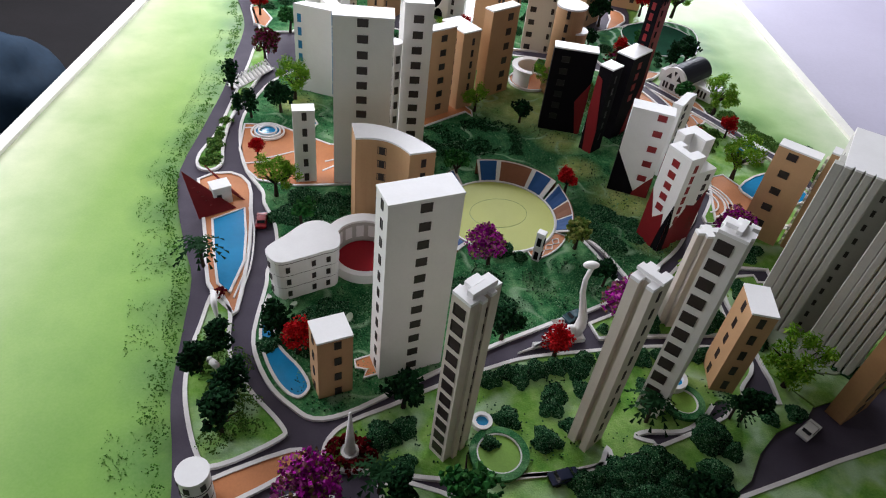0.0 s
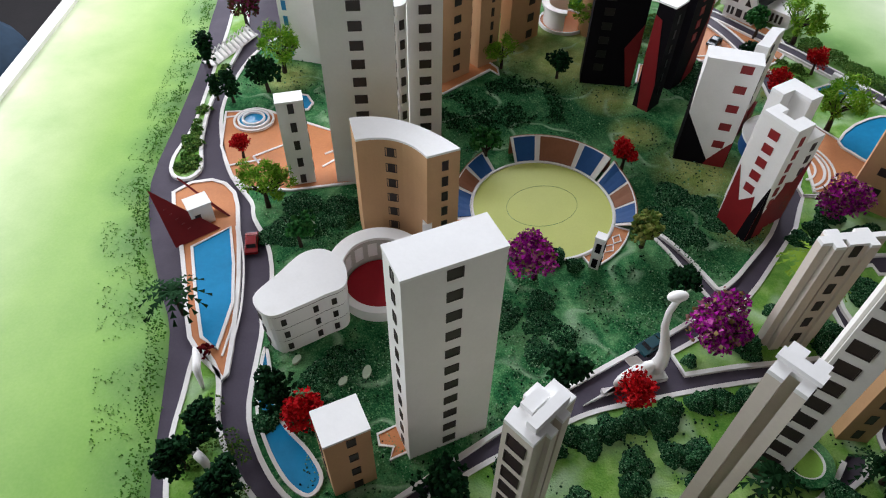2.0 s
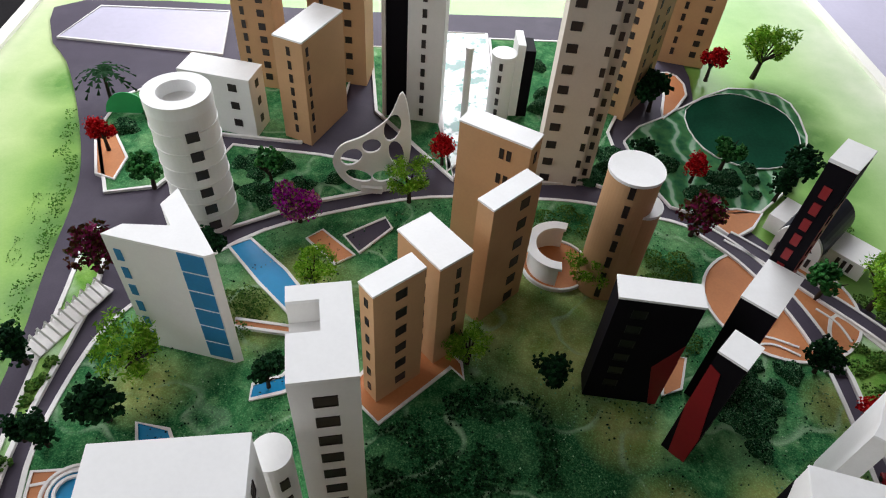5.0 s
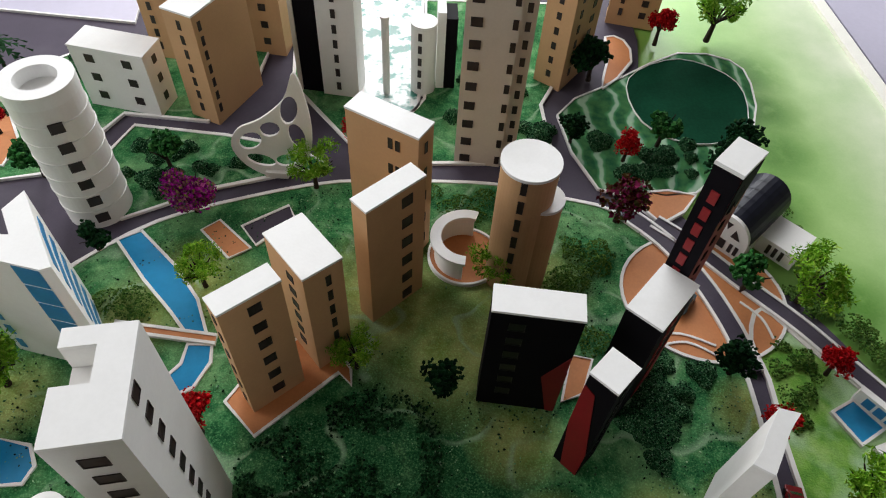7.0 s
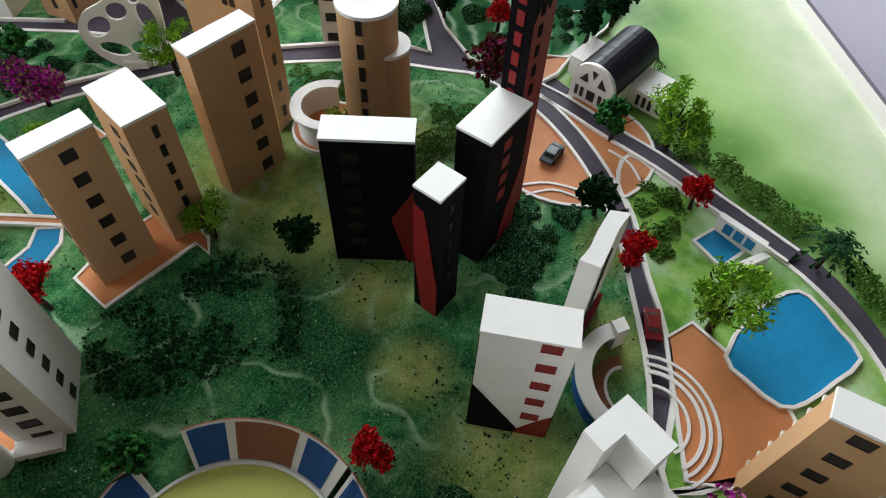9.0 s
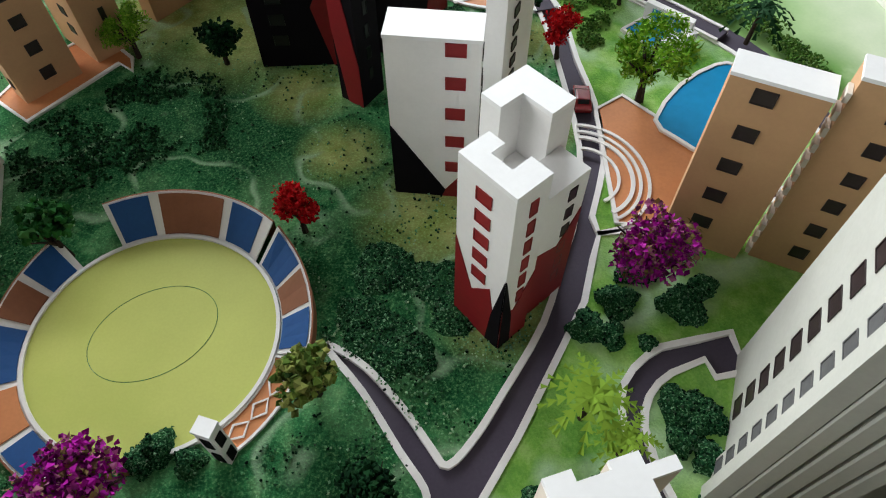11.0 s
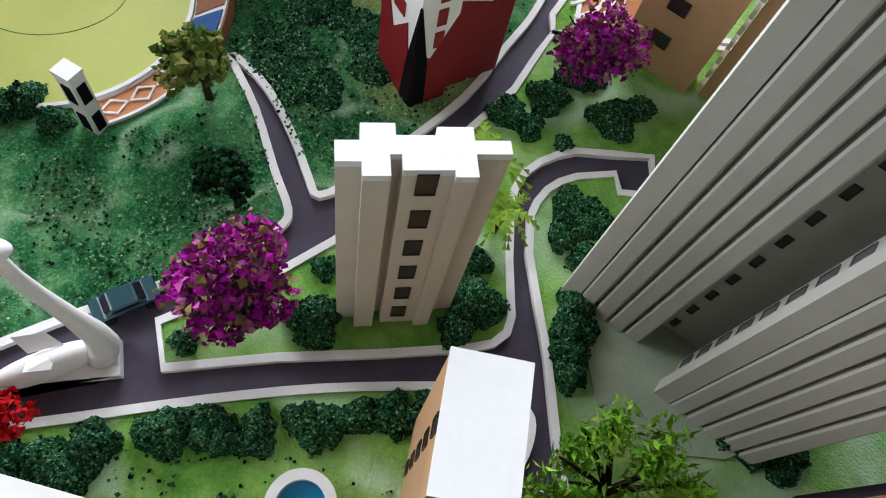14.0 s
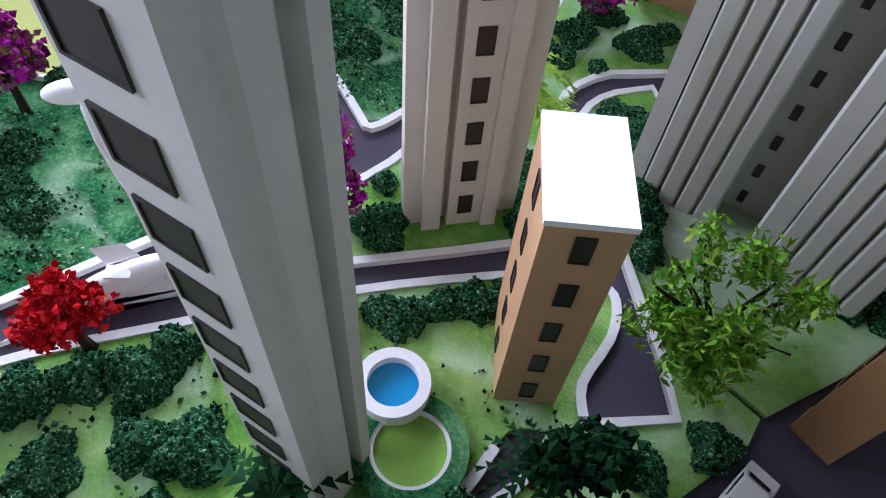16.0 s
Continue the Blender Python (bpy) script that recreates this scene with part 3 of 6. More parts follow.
_wave.inputs["Scale"].default_value, _wave.inputs["Distortion"].default_value, _wave.inputs["Detail"].default_value = 9.0, 9.0, 3.0
_mn.links.new(coords(_mn), _wave.inputs["Vector"])
_wash = ramp(_mn, _wave.outputs["Fac"], (0.35, (0.012, 0.085, 0.045)), (0.75, (0.06, 0.24, 0.12)), (0.95, (0.45, 0.60, 0.48)))
_mn.links.new(mix(_mn, 0.4, _wash, ramp(_mn, noise_node(_mn, 45.0), (0.35, (0.02, 0.10, 0.03)), (0.7, (0.14, 0.34, 0.09)))), _mb.inputs["Base Color"])
plot("ground_north_east", [(0.449, 1.765), (0.487, 1.600), (0.545, 1.598), (0.631, 1.594), (0.76, 1.728), (0.80, 1.86), (0.783, 1.927), (0.693, 1.945), (0.576, 1.87), (0.531, 1.837)], MARBLE, "lawn with a dark pond and pale washed streaks", smooth=2, curb=0.003)
POND = surface("dark_green_pond_sheet", (0.004, 0.045, 0.022), 0.9, 0.3, 14, 200, 0.1, 0.04)
inlay("water_pond", [(0.586, 1.865), (0.69, 1.925), (0.775, 1.861), (0.75, 1.735), (0.659, 1.699), (0.585, 1.751)], POND, "dark green pond with a thin pale edge", edge=0.0012, category="water")
PATTERN, _pn, _pb = material("white_and_teal_tile_sheet", 0.22, 0.0, 0.28)
_pn.links.new(ramp(_pn, noise_node(_pn, 26.0, 3.0, 0.6), (0.42, (0.02, 0.16, 0.12)), (0.5, (0.75, 0.80, 0.78))), _pb.inputs["Base Color"])
plot("ground_tiles", [(0.14, 1.67), (0.225, 1.78), (0.235, 2.12), (0.11, 2.12), (0.135, 1.80)], PATTERN, "glossy white sheet with teal patches", smooth=1, category="paving")
plot("ground_parking", [(-0.60, 2.04), (-0.28, 2.00), (-0.30, 2.17), (-0.56, 2.17)], LILAC, "pale violet paved yard", smooth=1, category="paving", curb=0.004)
inlay("plaza_far", [(0.535, 1.835), (0.601, 1.915), (0.60, 1.98), (0.568, 1.989), (0.56, 1.92)], ORANGE, "orange paved corner with white edge", smooth=2, base=-0.001)
plot("ground_south", [(0.12, 0.430), (0.19, 0.442), (0.25, 0.454), (0.324, 0.477), (0.387, 0.504), (0.452, 0.537), (0.482, 0.556), (0.489, 0.567), (0.493, 0.576), (0.515, 0.583), (0.567, 0.580), (0.568, 0.636), (0.611, 0.581), (0.597, 0.564), (0.543, 0.535), (0.508, 0.500), (0.483, 0.461), (0.45, 0.437), (0.40, 0.405), (0.345, 0.345),
      (0.31, 0.22), (0.22, 0.2), (0.195, 0.33), (0.17, 0.40)], GRASS, "southern lawn with shrubs and two small tan blocks", smooth=1, curb=0)
k = new("curb_south", link("curb_south", strip(bmesh.new(), soft([(0.345, 0.345), (0.31, 0.22), (0.22, 0.2), (0.195, 0.33), (0.17, 0.40), (0.13, 0.428), (0.19, 0.442), (0.25, 0.454), (0.324, 0.477), (0.387, 0.504), (0.452, 0.537), (0.482, 0.556), (0.490, 0.567)], 3, False), 0.0055, 0.0, 0.0047, closed=False), CURB))
tagged(k, "white card kerb along the southern lawn", "kerb", kind="structure")
plot("ground_south_west", [(0.03, 0.42), (0.10, 0.418), (0.135, 0.395), (0.16, 0.32), (0.17, 0.2), (0.12, 0.2), (0.085, 0.30)], GRASS, "dark lawn between two roads", smooth=2)
plot("ground_south_east", [(0.43, 0.425), (0.469, 0.440), (0.536, 0.467), (0.606, 0.496), (0.687, 0.526), (0.80, 0.57), (0.79, 0.1), (0.42, 0.1), (0.38, 0.33)], GRASS, "dark green corner lawn", smooth=1)
east_line = [(0.517, 0.581), (0.565, 0.582), (0.566, 0.622), (0.563, 0.644), (0.559, 0.700), (0.554, 0.734), (0.549, 0.771), (0.551, 0.801), (0.556, 0.813), (0.564, 0.824), (0.574, 0.832), (0.587, 0.838), (0.617, 0.844), (0.619, 0.828), (0.642, 0.828)]
k = new("curb_east", link("curb_east", strip(bmesh.new(), east_line, 0.0055, 0.0, 0.0047, closed=False), CURB))
tagged(k, "white card kerb along the eastern lawn", "kerb", kind="structure")

# ---------------------------------------------------------------- towers
def face_panel(parent, name, a, b, pts, mat, label="", proud=0.0007):
    """Thin card glued on the wall from a to b: outline in metres along the wall and up."""
    d = Vector((b[0] - a[0], b[1] - a[1])).normalized()
    n = Vector((d.y, -d.x))
    bm = bmesh.new()
    area = sum(p[0] * q[1] - q[0] * p[1] for p, q in zip(pts, pts[1:] + pts[:1]))
    if area < 0:
        pts = pts[::-1]
    rows = [[bm.verts.new((a[0] + d.x * u + n.x * o, a[1] + d.y * u + n.y * o, z)) for u, z in pts] for o in (-0.0004, proud)]
    for i in range(len(pts)):
        j = (i + 1) % len(pts)
        bm.faces.new((rows[0][i], rows[0][j], rows[1][j], rows[1][i]))
    bm.faces.new(rows[1])
    return part(name, bm, mat, parent, label)


def shaped_building(name, label, x, y, turn, outline, h, wall, roof=None, lid=0.003, group=""):
    """A card tower on any plan outline, with a roof sheet of the same shape."""
    t = thing(name, label, "model building", x, y, turn, group=group)
    part("wall", prism(outline, 0, h - lid), wall, t)
    part("roof", prism(outline, h - lid, h), roof or ROOF, t, "white card roof")
    return t


block_building("tower_block", "tall white card tower with a column of dark windows", (0.016, 0.571), 24, 0.088, 0.038, 0.291, WHITE,
               [("s", 0.50, 0.011, 0.273, 11, 0.014, 0.012), ("w", 0.55, 0.011, 0.273, 11, 0.007, 0.013)])
block_building("small_block", "short tan card block with white roof and dark windows", (-0.056, 0.532), 25, 0.044, 0.038, 0.110, TAN,
               [("s", 0.57, 0.004, 0.091, 4, 0.009, 0.013), ("w", 0.5, 0.004, 0.091, 4, 0.007, 0.013)])

# white tower with black and red pattern
t = block_building("slab_tower", "white card slab tower patterned in black and red with red windows", (0.405, 1.061), -17, 0.073, 0.032, 0.178, WHITE,
                   [("s", 0.74, 0.037, 0.162, 5, 0.016, 0.012)], mat=REDWIN)
face_panel(t, "black_pattern", (0, 0), (0.073, 0), [(0.0, 0.0), (0.042, 0.0), (0.046, 0.012), (0.0, 0.088)], BLACK, "black triangular card")
face_panel(t, "red_pattern", (0, 0), (0.073, 0), [(0.042, 0.0), (0.0728, 0.0), (0.0728, 0.05), (0.062, 0.036), (0.046, 0.012)], RED, "dark red card")
face_panel(t, "black_pattern", (0.073, 0), (0.073, 0.032), [(0.0, 0.0), (0.032, 0.0), (0.032, 0.12), (0.0, 0.05)], BLACK, "black triangular card")
column(t, (0.073, 0), (0.073, 0.032), 0.5, 0.03, 0.15, 6, 0.008, 0.012)
face_panel(t, "black_pattern", (0, 0.032), (0, 0), [(0.0, 0.0), (0.032, 0.0), (0.032, 0.088), (0.0, 0.15)], BLACK, "black triangular card")

# curved white tower behind it
arc_out = soft([(0.0, 0.0), (0.012, 0.012), (0.022, 0.027), (0.040, 0.050)], 5, False)
arc_in = soft([(0.058, 0.045), (0.042, 0.028), (0.030, 0.010), (0.016, -0.010)], 5, False)
t = shaped_building("curved_tower", "curved white card tower with dark windows and red base", 0.500, 1.130, 0, arc_out + arc_in, 0.158, WHITE)
face_panel(t, "red_pattern", (0.016, -0.010), (0.058, 0.045), [(0.0, 0.0), (0.069, 0.0), (0.069, 0.03), (0.03, 0.02), (0.0, 0.055)], RED, "dark red card", 0.0045)
for i in range(6):
    window_at(t, 0.031, 0.010, 0.05 + 0.018 * i, 55, 0.012, 0.010, PANE)

# white and red tower with two angular crowns
cx, cy, ca = 0.4595, 0.885, 31
t = thing("crown_tower", "white tower with two L-shaped crowns, red windows, red and black base", "model building", cx, cy, ca)
front = [(0, 0), (0.030, 0), (0.030, 0.018), (0.014, 0.018), (0.014, 0.036), (0.026, 0.036), (0.026, 0.050), (0, 0.050)]
back = [(0.046, 0.060), (0.066, 0.060), (0.066, 0.034), (0.088, 0.034), (0.088, 0.078), (0.046, 0.078)]
part("wall", prism(front, 0, 0.184), WHITE, t)
part("wall", prism(back, 0, 0.184), WHITE, t)
part("wall", prism(oblong(0.0145, 0.0185, 0.0655, 0.0595), 0, 0.135), WHITE, t)
part("wall", prism(oblong(0.0305, 0.006, 0.0805, 0.0335), 0, 0.150), WHITE, t)
part("roof", prism(front, 0.184, 0.188), ROOF, t, "white L-shaped roof")
part("roof", prism(back, 0.184, 0.188), ROOF, t, "white L-shaped roof")
column(t, (0, 0.05), (0, 0), 0.48, 0.075, 0.160, 5, 0.014, 0.012, REDWIN)
column(t, (0, 0), (0.03, 0), 0.55, 0.06, 0.160, 6, 0.007, 0.014, REDWIN)
column(t, (0.088, 0.034), (0.088, 0.078), 0.5, 0.06, 0.160, 6, 0.010, 0.012)
column(t, (0.03, 0.006), (0.0805, 0.006), 0.7, 0.03, 0.13, 6, 0.008, 0.012)
face_panel(t, "red_pattern", (0, 0.05), (0, 0), [(0, 0), (0.0497, 0), (0.036, 0.075), (0.018, 0.055), (0.0, 0.105)], RED, "dark red card")
face_panel(t, "black_pattern", (0, 0.05), (0, 0), [(0.036, 0.0), (0.0497, 0), (0.0497, 0.10), (0.040, 0.045)], BLACK, "black card", 0.0011)
face_panel(t, "black_pattern", (0, 0), (0.03, 0), [(0.0, 0.0), (0.012, 0), (0.010, 0.045), (0.0, 0.10)], BLACK, "black card", 0.0011)
face_panel(t, "red_pattern", (0, 0), (0.03, 0), [(0, 0), (0.0298, 0), (0.0298, 0.085), (0.012, 0.05), (0.0, 0.06)], RED, "dark red card")
face_panel(t, "red_pattern", (0.03, 0.006), (0.0805, 0.006), [(0, 0), (0.050, 0), (0.050, 0.11), (0.03, 0.08), (0.0, 0.09)], RED, "dark red card")

# black towers
DARKPANE = surface("near_black_pane", (0.006, 0.005, 0.006), 0.35, 0.2, 60, 300, 0.1, 0.4)
t = block_building("black_slab", "wide black card slab tower with red corner and white roof", (0.289, 1.264), -8, 0.086, 0.030, 0.185, BLACK,
                   [("s", 0.3, 0.03, 0.155, 6, 0.016, 0.013)], mat=DARKPANE)
face_panel(t, "red_pattern", (0, 0), (0.086, 0), [(0.078, 0.0), (0.0857, 0.0), (0.0857, 0.12), (0.062, 0.075)], RED, "dark red card")
face_panel(t, "red_pattern", (0.086, 0), (0.086, 0.03), [(0.0, 0.0), (0.02, 0.0), (0.012, 0.06), (0.0, 0.09)], RED, "dark red card")
t = block_building("black_block", "narrow black card tower with a red flank and white roof", (0.389, 1.179), 45, 0.034, 0.029, 0.187, BLACK,
                   [("s", 0.5, 0.03, 0.155, 6, 0.006, 0.014)], mat=DARKPANE)
face_panel(t, "red_pattern", (0, 0.029), (0, 0), [(0.010, 0.0), (0.0287, 0.0), (0.0287, 0.055), (0.012, 0.16), (0.0, 0.165), (0.0, 0.09)], RED, "dark red card band")
t = block_building("black_tower", "black card tower with red windows and a white roof", (0.442, 1.242), 47, 0.069, 0.038, 0.186, BLACK,
                   [("s", 0.45, 0.085, 0.155, 4, 0.013, 0.014)], mat=REDWIN)
face_panel(t, "red_pattern", (0, 0), (0.069, 0), [(0.034, 0.0), (0.0687, 0.0), (0.0687, 0.11), (0.048, 0.055)], RED, "dark red card")
# the tall red and black one, roof sloping down to one side
t = thing("red_black_tower", "tall slender red and black tower with a slanted white roof", "model building", 0.482, 1.303, 42)
bm = prism(oblong(0, 0, 0.031, 0.026), 0, 0.317)
for v in bm.verts:
    if v.co.z > 0.3:
        v.co.z += 0.22 * v.co.x - 0.05 * v.co.y
part("wall", bm, RED, t)
bm = prism(oblong(-0.0006, -0.0006, 0.0316, 0.0266), 0.317, 0.321)
for v in bm.verts:
    v.co.z += 0.22 * v.co.x - 0.05 * v.co.y
part("roof", bm, ROOF, t, "slanted white roof")
face_panel(t, "black_pattern", (0, 0.026), (0, 0), [(0, 0), (0.0258, 0), (0.0258, 0.3162), (0, 0.3152)], BLACK, "black card flank")
face_panel(t, "black_pattern", (0, 0), (0.031, 0), [(0, 0.265), (0.010, 0.285), (0.020, 0.27), (0.0308, 0.30), (0.0308, 0.3205), (0, 0.3162)], BLACK, "black card")
for i in range(9):
    z = 0.11 + 0.021 * i
    face_panel(t, "window", (0, 0.026), (0, 0), [(0.008, z), (0.016, z), (0.016, z + 0.014), (0.008, z + 0.014)], REDWIN, "dark red window", 0.0018)
column(t, (0, 0), (0.031, 0), 0.35, 0.03, 0.29, 13, 0.005, 0.012, BLACK)

# tan towers
block_building("tan_slab", "tan card tower with white roof and dark windows", (0.046, 1.250), 38, 0.064, 0.024, 0.195, TAN,
               [("s", 0.53, 0.019, 0.168, 6, 0.014, 0.013), ("w", 0.5, 0.019, 0.168, 6, 0.006, 0.012)])
block_building("tan_wing", "tan card tower with white roof and narrow windows", (0.112, 1.3035), 38, 0.045, 0.073, 0.176, TAN,
               [("s", 0.6, 0.045, 0.145, 5, 0.006, 0.015), ("w", 0.62, 0.03, 0.145, 6, 0.012, 0.011)])
block_building("tan_tower", "tan card tower with white roof and dark windows", (0.170, 1.368), 42, 0.080, 0.024, 0.201, TAN,
               [("s", 0.68, 0.009, 0.172, 6, 0.015, 0.015)])
block_building("tan_back_tower", "tan card tower with white roof and paired slit windows", (0.222, 1.470), 58, 0.032, 0.098, 0.208, TAN,
               [("w", 0.62, 0.02, 0.175, 5, 0.006, 0.015), ("w", 0.72, 0.02, 0.175, 5, 0.006, 0.015), ("s", 0.5, 0.02, 0.175, 5, 0.006, 0.015)])
block_building("tan_far_tower", "tan card tower with white roof and narrow windows", (-0.081, 1.729), 64, 0.115, 0.05, 0.186, TAN,
               [("s", 0.1, 0.02, 0.158, 7, 0.006, 0.014), ("w", 0.5, 0.02, 0.158, 7, 0.006, 0.014)])
t = block_building("tan_right_tower", "tan card tower with white roof and dark windows", (0.629, 0.968), -36, 0.066, 0.025, 0.185, TAN,
                   [("s", 0.40, 0.029, 0.164, 5, 0.016, 0.013)])
for i in range(7):
    part("balcony", prism(oblong(0.0005, 0.0255, 0.004, 0.031), 0.02 + 0.023 * i, 0.024 + 0.023 * i), CREAM, t)
t = block_building("tan_balcony_tower", "tan card tower edged with pale stepped balconies", (0.695, 0.931), -36, 0.060, 0.024, 0.20, TAN,
                   [("s", 0.55, 0.02, 0.17, 6, 0.013, 0.013)])
for i in range(12):
    part("balcony", prism(oblong(-0.004, -0.002, -0.0006, 0.010), 0.008 + 0.0155 * i, 0.016 + 0.0155 * i), CREAM, t)
block_building("tan_front_tower", "tan card block with a pale roof and narrow windows", (0.4685, 0.597), -7.5, 0.0325, 0.0545, 0.156, TAN,
               [("s", 0.5, 0.010, 0.132, 5, 0.008, 0.016), ("w", 0.5, 0.010, 0.132, 5, 0.008, 0.016)])
# darker copy of the tan card: the corner tower's shade is in its colour
TANSHADE = surface("tan_card_shaded", (0.33, 0.18, 0.08), 0.65, 0.1, 18, 300, 0.15, 0.3, (0.24, 0.12, 0.05), 0.5)
block_building("tan_corner_tower", "plain tan card tower, colour darkened for shade, with slit windows beside a yard", (0.640, 0.556), 32, 0.062, 0.025, 0.27, TANSHADE,
               [("n", 0.75, 0.012, 0.235, 10, 0.009, 0.014), ("s", 0.5, 0.012, 0.235, 10, 0.012, 0.013)])
block_building("tan_twin_block", "small tan card block with a pale roof", (0.226, 0.316), -3, 0.037, 0.022, 0.085, TAN, [("s", 0.5, 0.015, 0.06, 3, 0.010, 0.012)])
block_building("tan_twin_block", "small narrow tan card block with a pale roof", (0.292, 0.348), -30, 0.021, 0.036, 0.088, TAN, [("w", 0.5, 0.015, 0.064, 3, 0.008, 0.012), ("s", 0.5, 0.015, 0.064, 3, 0.008, 0.012)])
for x, y, a, w, d, h in ((0.46, 1.83, 52, 0.10, 0.05, 0.26), (0.578, 2.045, -16, 0.09, 0.05, 0.24), (-0.10, 1.93, -10, 0.10, 0.06, 0.30), (-0.22, 1.90, -10, 0.07, 0.05, 0.24)):
    block_building("tan_far_block", "tan card tower far back with narrow windows", (x, y), a, w, d, h, TAN,
                   [("s", 0.25, 0.02, h - 0.03, 9, 0.007, 0.014), ("s", 0.7, 0.02, h - 0.03, 9, 0.012, 0.012), ("w", 0.5, 0.02, h - 0.03, 9, 0.008, 0.012)], group="tan towers at the back")

# white towers
t = thing("notched_tower", "narrow white card tower with a stepped notch in its roof", "model building", 0.0, 1.083, 8)
part("wall", prism(oblong(0, 0, 0.048, 0.083), 0, 0.283), WHITE, t)
part("wall", prism([(0, 0), (0.048, 0), (0.048, 0.083), (0, 0.083), (0, 0.068), (0.024, 0.068), (0.024, 0.040), (0, 0.040)], 0.283, 0.305), WHITE, t)
part("roof", prism([(0, 0), (0.048, 0), (0.048, 0.083), (0, 0.083), (0, 0.068), (0.024, 0.068), (0.024, 0.040), (0, 0.040)], 0.305, 0.308), ROOF, t)
column(t, (0, 0), (0.048, 0), 0.5, 0.005, 0.275, 11, 0.017, 0.013)
column(t, (0.048, 0), (0.048, 0.083), 0.43, 0.010, 0.290, 11, 0.012, 0.013)
part("porch", prism(oblong(0.0, -0.016, 0.04, -0.0005), 0, 0.012), WHITE, t)
t = block_building("white_slab", "tall white card slab tower with a column of dark windows", (-0.104, 0.997), 5, 0.093, 0.042, 0.311, WHITE,
                   [("s", 0.49, 0.010, 0.295, 12, 0.017, 0.013), ("e", 0.4, 0.02, 0.28, 11, 0.008, 0.014)])
t = thing("round_turret", "slim white round tower with dark windows", "model building", -0.014, 1.066)
part("wall", prism(ring_pts(0, 0, 0.014, n=28), 0, 0.245), WHITE, t)
part("roof", prism(ring_pts(0, 0, 0.0146, n=28), 0.245, 0.249), ROOF, t)
for i in range(8):
    window_at(t, 0.0085, -0.0115, 0.02 + 0.028 * i, 37, 0.007, 0.013, PANE)
block_building("white_stub", "small white card tower with slit windows", (-0.170, 0.988), 14, 0.036, 0.022, 0.147, WHITE,
               [("s", 0.52, 0.007, 0.128, 5, 0.008, 0.015), ("e", 0.5, 0.02, 0.12, 5, 0.004, 0.015)])
block_building("white_low_block", "low white card block with dark windows", (-0.285, 1.772), -14, 0.118, 0.05, 0.110, WHITE,
               [("s", 0.25, 0.02, 0.085, 3, 0.014, 0.013), ("s", 0.75, 0.02, 0.085, 3, 0.014, 0.013), ("e", 0.5, 0.02, 0.085, 3, 0.010, 0.013)])
t = block_building("black_white_tower", "tall tower with black side and white windowed front", (0.072, 1.809), -10, 0.058, 0.045, 0.30, WHITE,
                   [("s", 0.45, 0.015, 0.27, 11, 0.007, 0.014)])
part("wall", prism(oblong(-0.035, 0.004, -0.0006, 0.045), 0, 0.297), BLACK, t, "black card side block")
part("wall", prism(oblong(-0.042, 0.002, -0.0355, 0.045), 0, 0.30), CREAM, t, "pale edge strip")
t = block_building("cream_far_tower", "tall cream card tower with dark windows", (0.278, 1.654), -7, 0.068, 0.05, 0.33, CREAM,
                   [("s", 0.22, 0.006, 0.294, 10, 0.015, 0.013), ("s", 0.92, 0.006, 0.294, 10, 0.007, 0.014)])
part("wall", prism(oblong(0.0685, 0.012, 0.088, 0.05), 0, 0.325), CREAM, t)
column(t, (0.0685, 0.012), (0.088, 0.012), 0.5, 0.015, 0.30, 12, 0.007, 0.013)
t = thing("round_turret", "small white round tower beside a white gabled slab", "model building", 0.232, 1.83)
part("wall", prism(ring_pts(0, 0, 0.020, n=28), 0, 0.122), WHITE, t)
part("roof", prism(ring_pts(0, 0, 0.021, n=28), 0.122, 0.126), ROOF, t)
part("wall", prism(oblong(0.021, 0.0, 0.034, 0.05), 0, 0.14), WHITE, t)
part("wall", prism(oblong(0.0345, 0.0, 0.052, 0.045), 0, 0.13), BLACK, t, "black card block")
for i in range(5):
    window_at(t, -0.006, -0.0193, 0.015 + 0.022 * i, -17, 0.006, 0.013, PANE)

# winged white tower with blue glazing
wing = [(-0.232, 1.330), (-0.123, 1.302), (-0.114, 1.306), (-0.173, 1.402), (-0.185, 1.376), (-0.166, 1.344), (-0.215, 1.345)]
t = shaped_building("winged_tower", "white V-shaped tower with bright blue glazed stripes", 0, 0, 0, wing, 0.190, WHITE)
for i in range(6):
    face_panel(t, "glazing", wing[0], wing[1], [(0.082, 0.010 + 0.030 * i), (0.111, 0.010 + 0.030 * i), (0.111, 0.037 + 0.030 * i), (0.082, 0.037 + 0.030 * i)], BLUE, "bright blue pane")
    face_panel(t, "window", wing[0], wing[1], [(0.008, 0.014 + 0.028 * i), (0.016, 0.014 + 0.028 * i), (0.016, 0.031 + 0.028 * i), (0.008, 0.031 + 0.028 * i)], BLUE, "small blue pane")
for i in range(6):
    face_panel(t, "glazing", wing[2], wing[3], [(0.02, 0.014 + 0.029 * i), (0.06, 0.020 + 0.029 * i), (0.09, 0.014 + 0.029 * i), (0.09, 0.028 + 0.029 * i), (0.06, 0.034 + 0.029 * i), (0.02, 0.028 + 0.029 * i)], BLUE, "bright blue chevron pane")

